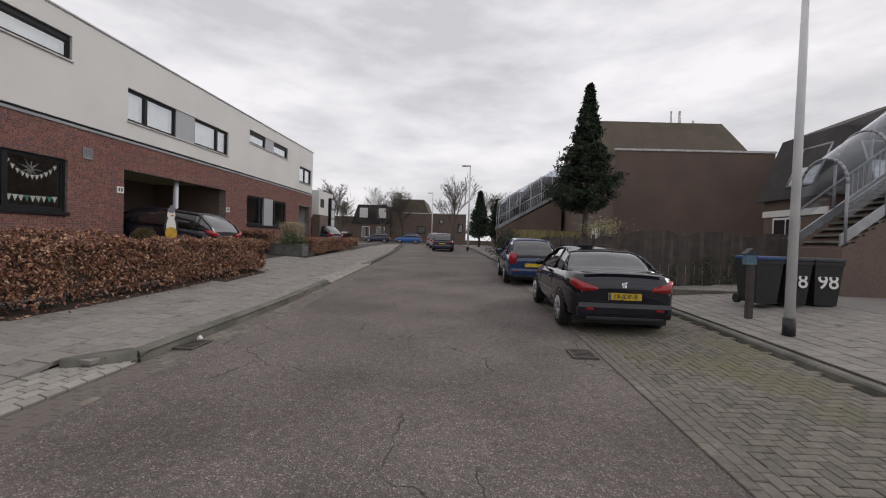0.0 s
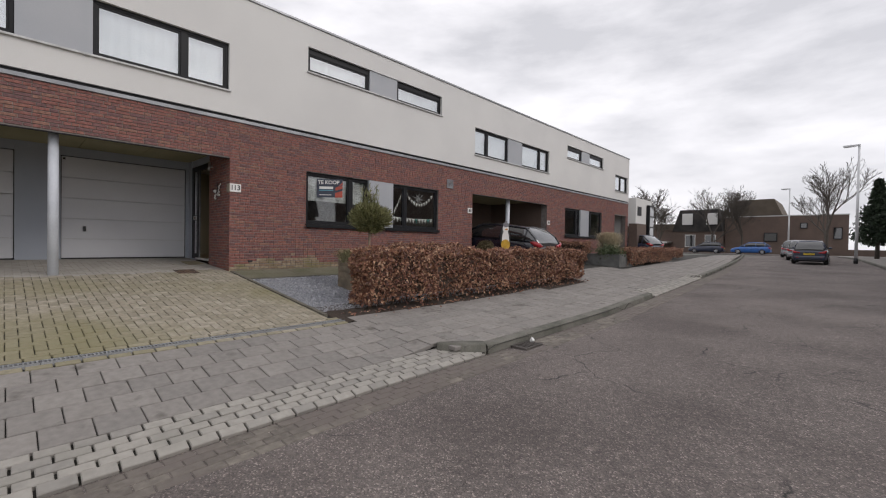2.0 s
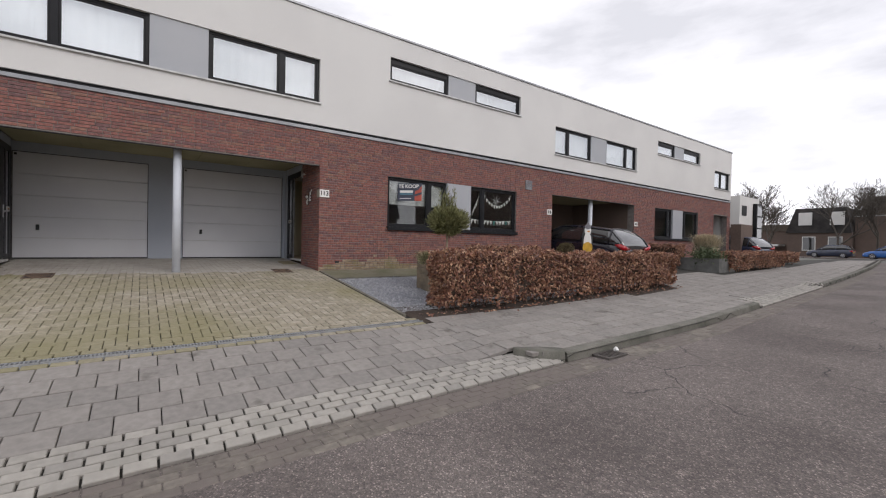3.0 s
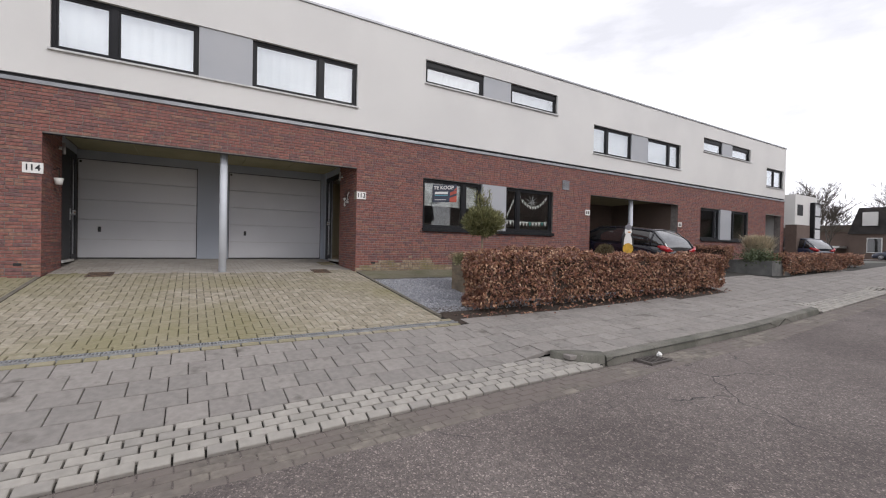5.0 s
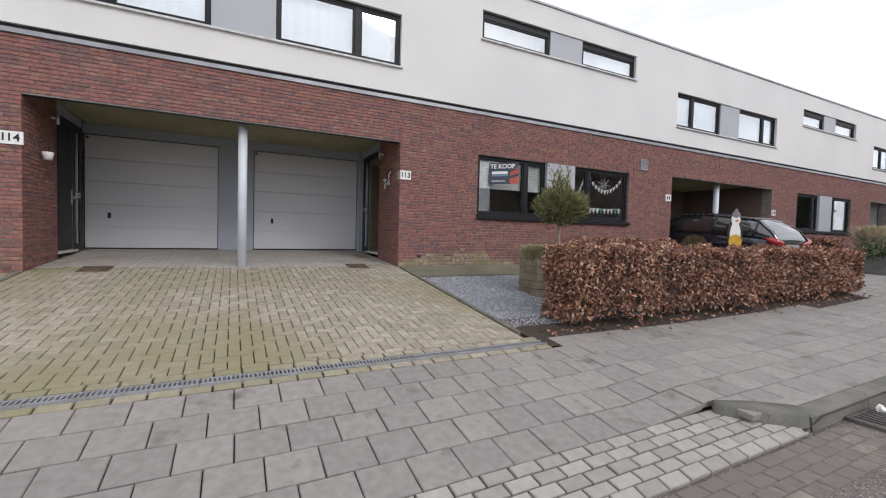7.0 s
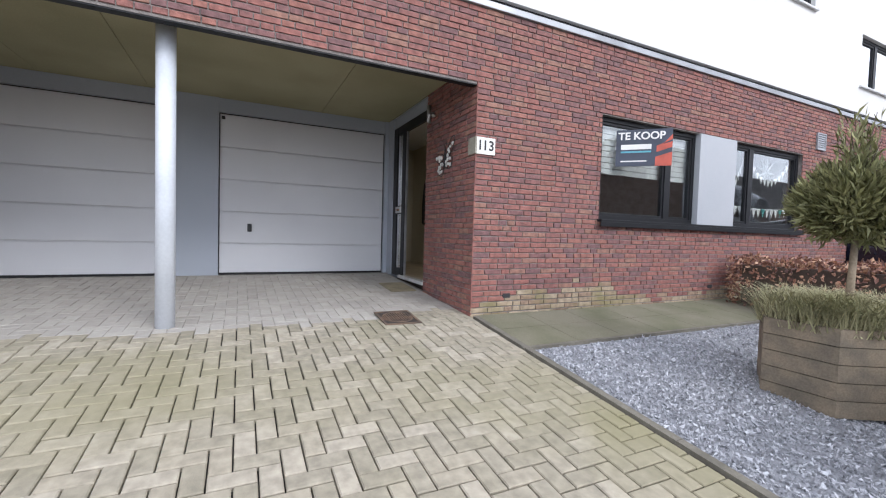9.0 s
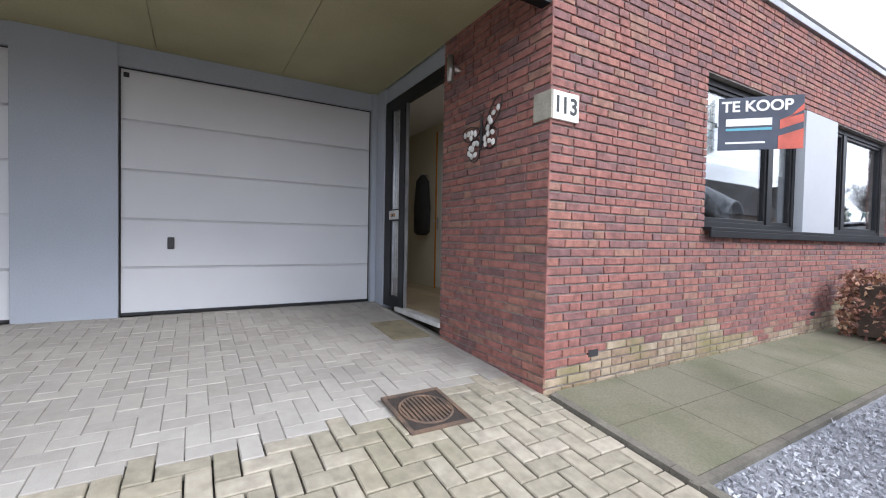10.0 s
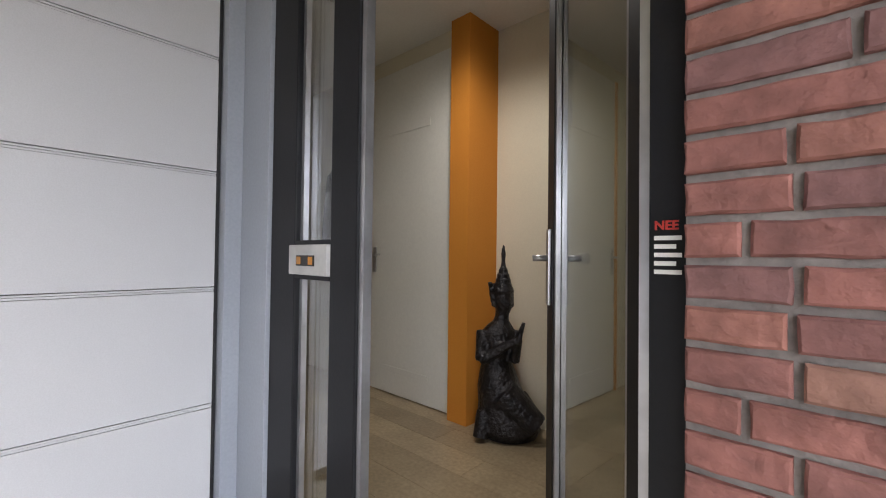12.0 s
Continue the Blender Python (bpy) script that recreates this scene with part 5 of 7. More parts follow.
pts = np.concatenate([pts, np.array(spikes)])
radial = np.concatenate([d * 0.8 + np.array([0, 0, 0.55]), np.array(sdir)])
ob = raw("crown", *leaf_cloud(pts, 0.1, 9, 0.0, 0.075, radial), M_NEEDLE, tree)
bm = bmesh.new()
for k in range(26):
    a = rnd.uniform(0, 6.28)
    rod(bm, (0.02, 0, 0.6), (0.02 + 0.28 * math.cos(a), 0.28 * math.sin(a), rnd.uniform(0.75, 1.15)), 0.008, 0.004, 5)
for k in range(7):
    rod(bm, (0.02, 0, 1.0), (rnd.uniform(-0.16, 0.16), rnd.uniform(-0.12, 0.12), rnd.uniform(1.35, 1.6)), 0.006, 0.002, 5)
part("limbs", bm, M_TWIG, tree)
# small box ball by the second carport
bz = ground_z(-8.6, 10.9)
bb = thing("box_ball", "clipped brown-green shrub ball", "shrub", pose(-8.6, 10.9, bz))
d = rng.normal(size=(2200, 3))
d /= np.linalg.norm(d, axis=1)[:, None]
raw("leaves", *leaf_cloud(d * 0.3 * rng.uniform(0.85, 1.02, (2200, 1)) + np.array([0, 0, 0.62]), 0.05, 31), mat("olive_leaf", (0.13, 0.1, 0.045), 0.8, island=0.4, bump=0.05), bb)
bm = bmesh.new()
rod(bm, (0, 0, -0.02), (0, 0, 0.6), 0.03)
part("trunk", bm, M_TWIG, bb)

# wooden garden figure behind the hedge
gz = ground_z(-7.0, 9.6)
pg = thing("garden_figure", "painted wooden bird-shaped garden board with grey cap", "garden ornament", Matrix.Translation((-7.0, 9.75, gz)) @ pose(0, 0, 0, 0, 0, -22))
part("stake", boxes((-0.012, 0.012, -0.02, 0.02, -0.05, 1.0)), M_TUB, pg)


def disc(bm, y, z, ry, rz, x0, x1, n=20):
    f = [bm.verts.new((x1, y + ry * math.cos(2 * math.pi * i / n), z + rz * math.sin(2 * math.pi * i / n))) for i in range(n)]
    g = [bm.verts.new((x0, v.co.y, v.co.z)) for v in f]
    bm.faces.new(f)
    bm.faces.new(g[::-1])
    for i in range(n):
        bm.faces.new((f[i], g[i], g[(i + 1) % n], f[(i + 1) % n]))


for nm, args, m in (("back", (0, 1.12, 0.17, 0.34, 0.012, 0.03), M_IRON), ("belly", (0, 1.1, 0.12, 0.28, 0.03, 0.036), M_WHITEP), ("basket", (0, 0.96, 0.15, 0.15, 0.036, 0.045), mat("yellow_paint", (0.62, 0.36, 0.03), 0.6)), ("head", (0, 1.42, 0.1, 0.12, 0.03, 0.04), M_WHITEP), ("cap", (0, 1.53, 0.09, 0.07, 0.03, 0.046), mat("grey_felt", (0.25, 0.24, 0.26), 0.9)), ("bobble", (0, 1.62, 0.035, 0.035, 0.03, 0.046), bpy.data.materials["grey_felt"]), ("beak", (0.02, 1.4, 0.04, 0.022, 0.04, 0.05), bpy.data.materials["orange_label"])):
    bm = bmesh.new()
    disc(bm, *args)
    part(nm, bm, m, pg)

# pampas trough at the second driveway
pz = ground_z(-8.0, 18.4)
tr = thing("stone_trough", "grey stone planting trough", "planter", pose(-7.7, 18.55, pz))
part("trough_wall", boxes((-0.9, 0.9, -0.75, -0.65, -0.1, 0.45), (-0.9, 0.9, 0.65, 0.75, -0.1, 0.45), (-0.9, -0.8, -0.65, 0.65, -0.1, 0.45), (0.8, 0.9, -0.65, 0.65, -0.1, 0.45), bev=0.012), mat("trough_stone", (0.2, 0.2, 0.19), 0.95, (0.13, 0.13, 0.125), 3, 50, 0.5), tr)
part("soil", boxes((-0.8, 0.8, -0.65, 0.65, -0.1, 0.38)), M_SOIL, tr)
pp = thing("pampas_grass", "pale dry pampas grass clump", "grass", pose(-7.75, 19.0, pz + 0.36))
raw("blades", *blades(2600, 0.36, 1.4, 0.6, 17, 0.015), mat("pampas_straw", (0.66, 0.58, 0.42), 0.85, island=0.3, bump=0.05), pp)
sh = thing("green_shrub", "low green shrub in the trough", "shrub", pose(-7.4, 18.1, pz + 0.36))
raw("leaves", *leaf_cloud(rng.normal(size=(1400, 3)) * np.array([0.26, 0.26, 0.14]) + np.array([0, 0, 0.2]), 0.09, 41), mat("shrub_leaf", (0.1, 0.13, 0.06), 0.7, island=0.4, bump=0.05), sh)

# line drain along the foot of the driveway
dr = thing("line_drain", "galvanised slotted line drain across the driveway foot", "drain")
M_GALV = mat("galvanised", (0.42, 0.43, 0.44), 0.5, (0.34, 0.35, 0.36), 5, 60, 0.1, metal=0.5)
ya = -5.0
while ya < 3.3:
    yb = min(ya + 1.0, 3.35)
    z = ground_z(-5.43, ya) + 0.004
    bm = boxes((-5.495, -5.475, ya, yb - 0.004, z - 0.08, z), (-5.385, -5.365, ya, yb - 0.004, z - 0.08, z), (-5.475, -5.385, ya, yb - 0.004, z - 0.08, z - 0.05))
    s = ya + 0.01
    while s < yb - 0.02:
        box(bm, -5.475, -5.385, s, s + 0.014, z - 0.012, z - 0.001)
        s += 0.032
    part("grate", bm, M_GALV, dr)
    ya = yb


def gully(x, y, w, l, label):
    g = thing("road_gully", label, "drain", pose(x, y, zroad(y) + 0.004), "road gullies")
    M_GI = bpy.data.materials.get("gully_iron") or mat("gully_iron", (0.13, 0.115, 0.105), 0.75, bump=0.4, metal=0.3)
    part("gully_frame", boxes((-w, w, -l, -l + 0.03, -0.03, 0.006), (-w, w, l - 0.03, l, -0.03, 0.006), (-w, -w + 0.03, -l + 0.03, l - 0.03, -0.03, 0.006), (w - 0.03, w, -l + 0.03, l - 0.03, -0.03, 0.006)), M_GI, g)
    for i in range(6):
        yy = -l + 0.06 + i * (2 * l - 0.12) / 5
        part("bar", boxes((-w + 0.03, w - 0.03, yy - 0.012, yy + 0.012, -0.02, 0.004)), M_GI, g)


gully(-3.19, 4.98, 0.13, 0.22, "rusty iron road gully at the kerb")
gully(2.0, 5.4, 0.17, 0.22, "iron road gully beside the parking bay")
lt = thing("litter_scrap", "crumpled white litter scrap beside the gully", "litter", pose(-3.24, 5.2, zroad(5) + 0.03))
bm = bmesh.new()
bmesh.ops.create_icosphere(bm, subdivisions=2, radius=0.04)
for v in bm.verts:
    v.co *= rnd.uniform(0.7, 1.15)
part("paper", bm, M_WHITEP, lt)
# ---- cars ----
M_TYRE = mat("tyre", (0.02, 0.02, 0.02), 0.85, bump=0.2)
M_RIM = mat("alloy", (0.5, 0.5, 0.52), 0.35, metal=0.8, bump=0.03, mix2=0.1)
M_REDL = mat("red_lens", (0.38, 0.01, 0.015), 0.15, bump=0.02, coat=0.5, mix2=0.1)
M_CLEARL = mat("clear_lens", (0.6, 0.6, 0.6), 0.12, bump=0.02, mix2=0.1)
M_CARGLASS = mat("tinted_glass", (0.02, 0.022, 0.024), 0.05, bump=0.0, spec=1.0, coat=1.0, mix2=0.0)
M_PLATE = mat("plate_yellow", (0.68, 0.47, 0.03), 0.5, bump=0.02, mix2=0.1)
M_CHROME = mat("chrome", (0.7, 0.7, 0.7), 0.15, metal=1.0, bump=0.0, mix2=0.05)


def loft(sections, smooth=True):
    bm = bmesh.new()
    rings = [[bm.verts.new(p) for p in s] for s in sections]
    n = len(rings[0])
    for a, b in zip(rings, rings[1:]):
        for i in range(n):
            bm.faces.new((a[i], a[(i + 1) % n], b[(i + 1) % n], b[i])).smooth = smooth
    bm.faces.new(rings[0][::-1])
    bm.faces.new(rings[-1])
    return bm


def interp(tab, s):
    for (a, *u), (b, *v) in zip(tab, tab[1:]):
        if a <= s <= b:
            t = (s - a) / (b - a) if b > a else 0
            t = t * t * (3 - 2 * t)
            return [p + (q - p) * t for p, q in zip(u, v)]
    return list(tab[-1][1:])


def car(name, label, m, L, W, H, paint, belt, cabin, wheels=(0.19, 0.80), r=0.31, plate=None, group="parked cars", light_z=0.72, rim=None, tall_light=False):
    """Local x runs from the tail (0) to the nose (L). belt: rows (share of length, half-width share, bottom, shoulder height);
    cabin: rows (share of length, roof height, roof half-width share)."""
    c = thing(name, label, "car", m, group)
    secs = []
    for i in range(33):
        s = i / 32
        hw, zb, zs = interp(belt, s)
        hw *= W / 2
        h = zs - zb
        secs.append([(s * L, y, z) for y, z in ((-hw * 0.82, zb), (-hw * 0.97, zb + 0.1 * h), (-hw, zb + 0.35 * h), (-hw, zb + 0.62 * h), (-hw * 0.985, zb + 0.82 * h), (-hw * 0.93, zs - 0.02), (-hw * 0.8, zs + 0.005), (-hw * 0.4, zs + 0.025), (0, zs + 0.03), (hw * 0.4, zs + 0.025), (hw * 0.8, zs + 0.005), (hw * 0.93, zs - 0.02), (hw * 0.985, zb + 0.82 * h), (hw, zb + 0.62 * h), (hw, zb + 0.35 * h), (hw * 0.97, zb + 0.1 * h), (hw * 0.82, zb))])
    body = part("body", loft(secs), paint, c)
    # glasshouse and roof
    gl, rf = [], []
    s0, s1 = cabin[0][0], cabin[-1][0]
    for i in range(21):
        s = s0 + (s1 - s0) * i / 20
        zr, tw = interp(cabin, s)
        hw, zb, zs = interp(belt, s)
        base = W / 2 * hw * 0.9
        top = W / 2 * tw
        z0 = zs - 0.03
        zr = max(zr, z0 + 0.012)
        f = min(1.0, (zr - z0) / (H - zs) if H > zs else 1)
        ty = base + (top - base) * f
        gl.append([(s * L, y, z) for y, z in ((-base, z0), (-ty, z0 + (zr - z0) * 0.93), (-ty * 0.8, zr), (0, zr + 0.02), (ty * 0.8, zr), (ty, z0 + (zr - z0) * 0.93), (base, z0))])
        if f > 0.86:
            rf.append([(s * L, y, z) for y, z in ((-ty * 1.02, z0 + (zr - z0) * 0.9), (-ty * 1.01, z0 + (zr - z0) * 0.95), (-ty * 0.8, zr + 0.012), (0, zr + 0.034), (ty * 0.8, zr + 0.012), (ty * 1.01, z0 + (zr - z0) * 0.95), (ty * 1.02, z0 + (zr - z0) * 0.9))])
    part("glasshouse", loft(gl), M_CARGLASS, c, "dark tinted glass")
    if len(rf) > 1:
        part("roof", loft(rf), paint, c)
    # pillars along the edges of the glasshouse
    for sgn in (-1, 1):
        bm = bmesh.new()
        pts = [(g[1][0], sgn * (abs(g[1][1]) + 0.006), g[1][2]) for g in gl]
        for p, q in zip(pts, pts[1:]):
            rod(bm, p, q, 0.017, 0.017, 6)
        k = len(gl) // 2 - 1
        for kk, rr in ((k, 0.022), (max(2, k - 6), 0.026)):
            g = gl[kk]
            rod(bm, (g[0][0], sgn * (abs(g[0][1]) + 0.004), g[0][2]), (g[1][0], sgn * (abs(g[1][1]) + 0.004), g[1][2]), rr, rr, 6)
        part("pillar", bm, paint, c)
    hw0, zb0, zs0 = interp(belt, 0.02)
    hb = W / 2 * hw0
    # lamps, bumper, plate
    for sgn in (-1, 1):
        h0 = W / 2 * interp(belt, 0.0)[0]
        zc, dzl, dzh = (light_z, 0.17, 0.17) if tall_light else (light_z, 0.06, 0.085)
        cols = [(-0.02, 0.78 * h0 if tall_light else 0.62 * h0, 0.95 if tall_light else 0.3), (-0.02, 0.97 * h0, 1.0)]
        for s, f in ((0.006, 1.0), (0.02, 1.0)) if tall_light else ((0.006, 1.05), (0.02, 1.05), (0.035, 0.75), (0.052, 0.3)):
            cols.append((s * L, W / 2 * interp(belt, s)[0] + 0.014, f))
        bm = bmesh.new()
        lift = 0.0 if tall_light else 0.022
        front = [[bm.verts.new((x, sgn * y, z)) for z in (zc - dzl * f + lift * i, zc + lift * i, zc + dzh * f + lift * i)] for i, (x, y, f) in enumerate(cols)]
        back = [[bm.verts.new((x + 0.05, sgn * (y - 0.03), z)) for z in (zc - dzl * f + lift * i, zc + lift * i, zc + dzh * f + lift * i)] for i, (x, y, f) in enumerate(cols)]
        for g in (front, back):
            for p, q in zip(g, g[1:]):
                for k in range(2):
                    bm.faces.new((p[k], q[k], q[k + 1], p[k + 1])).smooth = True
        for k in (0, 2):
            for i in range(len(front) - 1):
                bm.faces.new((front[i][k], front[i + 1][k], back[i + 1][k], back[i][k]))
        for i in (0, -1):
            for k in range(2):
                bm.faces.new((front[i][k], front[i][k + 1], back[i][k + 1], back[i][k]))
        tl = part("tail_light", bm, M_REDL, c, "red tail light")
        part("reflector", boxes((-0.04, 0.0, sgn * hb * 0.72 - 0.06, sgn * hb * 0.72 + 0.06, 0.42, 0.45)), M_REDL, c)
        hwn, _, zsn = interp(belt, 0.97)
        part("headlight", boxes((L - 0.22, L - 0.06, sgn * W / 2 * hwn * 0.8 - 0.14, sgn * W / 2 * hwn * 0.8 + 0.14, zsn - 0.22, zsn - 0.09), bev=0.03), M_CLEARL, c)
        hm = interp(belt, 0.68)
        bm = bmesh.new()
        bmesh.ops.create_icosphere(bm, subdivisions=2, radius=0.11)
        bmesh.ops.scale(bm, vec=(0.6, 0.9, 0.62), verts=bm.verts)
        bmesh.ops.translate(bm, vec=(0.635 * L, sgn * (W / 2 + 0.06), hm[2] + 0.09), verts=bm.verts)
        rod(bm, (0.635 * L, sgn * W / 2 * 0.9, hm[2] + 0.03), (0.635 * L, sgn * (W / 2 + 0.03), hm[2] + 0.07), 0.02)
        part("wing_mirror", bm, paint, c)
        for s in (0.42,) if plate else (0.33, 0.52):
            hh = interp(belt, s)
            part("door_handle", boxes((s * L - 0.1, s * L + 0.1, sgn * W / 2 - 0.012, sgn * W / 2 + 0.022, hh[2] - 0.19, hh[2] - 0.155), bev=0.008), paint, c)
        for s in ((0.36, 0.66) if plate else (0.28, 0.44, 0.64)):
            hh = interp(belt, s)
            part("door_gap", boxes((s * L - 0.004, s * L + 0.004, sgn * W / 2 - 0.01, sgn * W / 2 + 0.002, 0.33, hh[2] - 0.08)), M_RUBBER, c)
        part("side_moulding", boxes((0.3 * L, 0.7 * L, sgn * W / 2 - 0.01, sgn * W / 2 + 0.008, 0.5, 0.53)), paint, c)
    part("bumper", boxes((-0.035, 0.2, -hb * 0.985, hb * 0.985, 0.27, 0.55), bev=0.09), paint, c)
    part("bumper_strip", boxes((-0.03, 0.05, -hb * 0.8, hb * 0.8, 0.255, 0.31), bev=0.012), M_BLACKPL, c)
    part("underbody", boxes((0.15, L - 0.15, -W * 0.42, W * 0.42, 0.17, 0.3)), M_RUBBER, c)
    pz = 0.64
    if plate:
        pl = part("number_plate", boxes((-0.022, 0.03, -0.26, 0.26, pz - 0.055, pz + 0.055), bev=0.004), M_PLATE, c)
        lettering("plate_text", plate, 0.105, M_BLACKPL, Matrix.Translation((-0.0235, -0.0, pz)) @ Matrix(((0, 0, -1), (-1, 0, 0), (0, 1, 0))).to_4x4(), pl, 0.002)
        part("plate_band", boxes((-0.0245, -0.022, 0.222, 0.257, pz - 0.05, pz + 0.05)), mat("plate_blue", (0.03, 0.08, 0.35), 0.5), pl)
    else:
        part("number_plate", boxes((-0.022, 0.03, -0.26, 0.26, pz - 0.055, pz + 0.055), bev=0.004), M_PLATE, c)
    # wheels
    for s in wheels:
        for sgn in (-1, 1):
            bm = bmesh.new()
            prof = [(r * 0.62, -0.1), (r * 0.9, -0.105), (r * 0.985, -0.085), (r, -0.05), (r, 0.05), (r * 0.985, 0.085), (r * 0.9, 0.105), (r * 0.62, 0.1)]
            lathe(bm, prof, (0, 0, 0), 28)
            bmesh.ops.rotate(bm, cent=(0, 0, 0), matrix=Matrix.Rotation(math.pi / 2, 3, "X"), verts=bm.verts)
            bmesh.ops.translate(bm, vec=(s * L, sgn * (W / 2 - 0.085), r), verts=bm.verts)
            tyre = part("wheel", bm, M_TYRE, c, "black tyre")
            bm = bmesh.new()
            yo = sgn * (W / 2 + 0.012)
            for k in range(9):
                a = 2 * math.pi * k / 9
                rod(bm, (s * L, yo, r), (s * L + r * 0.6 * math.cos(a), yo + sgn * 0.004, r + r * 0.6 * math.sin(a)), 0.022, 0.026, 6)
            for k in range(24):
                a, b = 2 * math.pi * k / 24, 2 * math.pi * (k + 1) / 24
                rod(bm, (s * L + r * 0.63 * math.cos(a), yo, r + r * 0.63 * math.sin(a)), (s * L + r * 0.63 * math.cos(b), yo, r + r * 0.63 * math.sin(b)), 0.018, 0.018, 6, False)
            rod(bm, (s * L, yo - sgn * 0.01, r), (s * L, yo + sgn * 0.02, r), 0.05, 0.04, 14)
            part("rim", bm, rim or M_RIM, tyre, "silver spoked wheel cover")
            bm = bmesh.new()
            for k in range(14):
                a, b = math.pi * (k / 14), math.pi * ((k + 1) / 14)
                rod(bm, (s * L + (r + 0.035) * math.cos(a), sgn * (W / 2 - 0.012), r + 0.01 + (r + 0.035) * math.sin(a)), (s * L + (r + 0.035) * math.cos(b), sgn * (W / 2 - 0.012), r + 0.01 + (r + 0.035) * math.sin(b)), 0.018, 0.018, 6)
            part("wheel_arch", bm, M_RUBBER, c)
    return c


M_BLACKCAR = mat("black_metallic", (0.008, 0.008, 0.016), 0.08, bump=0.0, coat=0.5, spec=0.4, mix2=0.1)
M_BLUECAR = mat("blue_paint", (0.02, 0.045, 0.12), 0.2, bump=0.0, coat=0.7, mix2=0.1)
M_NAVYCAR = mat("navy_paint", (0.02, 0.028, 0.06), 0.28, bump=0.0, coat=0.7, mix2=0.1)
M_SILVCAR = mat("silver_paint", (0.35, 0.36, 0.38), 0.3, bump=0.0, metal=0.5, mix2=0.1)
M_BRIGHTBLUE = mat("bright_blue_paint", (0.03, 0.14, 0.45), 0.3, bump=0.0, coat=0.6, mix2=0.1)
COUPE = ((0.0, 0.8, 0.4, 0.74), (0.012, 0.86, 0.32, 0.9), (0.04, 0.93, 0.26, 0.975), (0.12, 0.985, 0.2, 1.0), (0.3, 1.0, 0.19, 0.97), (0.6, 1.0, 0.19, 0.93), (0.78, 0.99, 0.19, 0.88), (0.93, 0.93, 0.2, 0.72), (1.0, 0.7, 0.28, 0.55))
COUPE_CAB = ((0.15, 0.99, 0.86), (0.3, 1.30, 0.66), (0.44, 1.385, 0.64), (0.55, 1.375, 0.64), (0.66, 1.2, 0.7), (0.76, 0.93, 0.86))
HATCH = ((0.0, 0.84, 0.38, 0.74), (0.012, 0.89, 0.3, 0.88), (0.035, 0.94, 0.25, 0.94), (0.12, 0.99, 0.2, 0.95), (0.4, 1.0, 0.19, 0.93), (0.68, 1.0, 0.19, 0.9), (0.85, 0.97, 0.19, 0.82), (0.95, 0.9, 0.2, 0.7), (1.0, 0.72, 0.28, 0.55))
HATCH_CAB = ((0.015, 0.93, 0.86), (0.09, 1.33, 0.68), (0.16, 1.43, 0.66), (0.4, 1.46, 0.67), (0.55, 1.44, 0.66), (0.66, 1.2, 0.72), (0.76, 0.91, 0.86))


def on_road(x, y):
    return pose(x, y, zroad(y) + 0.01, -0.0, -0.97, 90)


c1 = car("parked_car", "black two-door coupe with folding roof and yellow plate", on_road(2.95, 6.5), 4.03, 1.75, 1.385, M_BLACKCAR, COUPE, COUPE_CAB, plate="19-JDF-9", light_z=0.75)
bm = bmesh.new()
for p in (((-0.05, 0.05), (0.05, 0.03), (0.03, -0.05)), ((-0.03, -0.05), (0.04, -0.01), (-0.02, 0.06))):
    bm.faces.new([bm.verts.new((0.004 + (z + 0.05) * 0.25, y, 0.82 + z)) for y, z in p])
part("badge", bm, M_CHROME, c1, "chrome tail badge")
part("boot_gap", boxes((-0.006, 0.03, -0.5, 0.5, 0.555, 0.562)), M_RUBBER, c1)
part("spoiler_line", boxes((0.1, 0.16, -0.62, 0.62, 1.012, 1.022)), M_CHROME, c1)
car("parked_car", "blue older hatchback with tall red tail lights", on_road(2.5, 12.8), 3.8, 1.63, 1.45, M_BLUECAR, HATCH, HATCH_CAB, r=0.28, tall_light=True, light_z=0.85)
car("parked_car", "dark navy small hatchback seen from behind", on_road(-1.5, 34.0), 3.9, 1.7, 1.46, M_NAVYCAR, HATCH, HATCH_CAB, r=0.29)
car("parked_car", "silver hatchback parked in the row", on_road(-2.2, 39.5), 3.9, 1.7, 1.46, M_SILVCAR, HATCH, HATCH_CAB, r=0.29)
car("parked_car", "grey hatchback parked in the row", on_road(-3.0, 45.0), 3.9, 1.7, 1.46, M_SILVCAR, HATCH, HATCH_CAB, r=0.29)
car("parked_car", "bright blue hatchback across the junction", pose(-6.4, 64.0, 0.84, 0, 0, 180), 4.0, 1.7, 1.46, M_BRIGHTBLUE, HATCH, HATCH_CAB, r=0.29)
car("parked_car", "dark hatchback across the junction", pose(-11.2, 64.2, 0.84, 0, 0, 180), 4.0, 1.7, 1.46, M_NAVYCAR, HATCH, HATCH_CAB, r=0.29)
ESTATE_CAB = ((0.012, 0.95, 0.86), (0.07, 1.25, 0.72), (0.14, 1.44, 0.66), (0.4, 1.48, 0.67), (0.56, 1.44, 0.66), (0.66, 1.2, 0.72), (0.77, 0.91, 0.86))
car("parked_car", "black estate car parked on the second driveway", pose(-7.2, 12.55, ground_z(-7.2, 13) + 0.01, 0, -5.5, 180), 4.5, 1.78, 1.48, M_BLACKCAR, HATCH, ESTATE_CAB, light_z=0.85)
car("parked_car", "dark estate car on the far driveway", pose(-8.3, 27.6, 0.8, 0, -3, 168), 4.5, 1.78, 1.48, M_NAVYCAR, HATCH, ESTATE_CAB, light_z=0.85)

# ---- street lamps ----
M_POLE = mat("pole_paint", (0.7, 0.71, 0.72), 0.5, (0.62, 0.63, 0.64), 3, 60, 0.05, mix2=0.15)


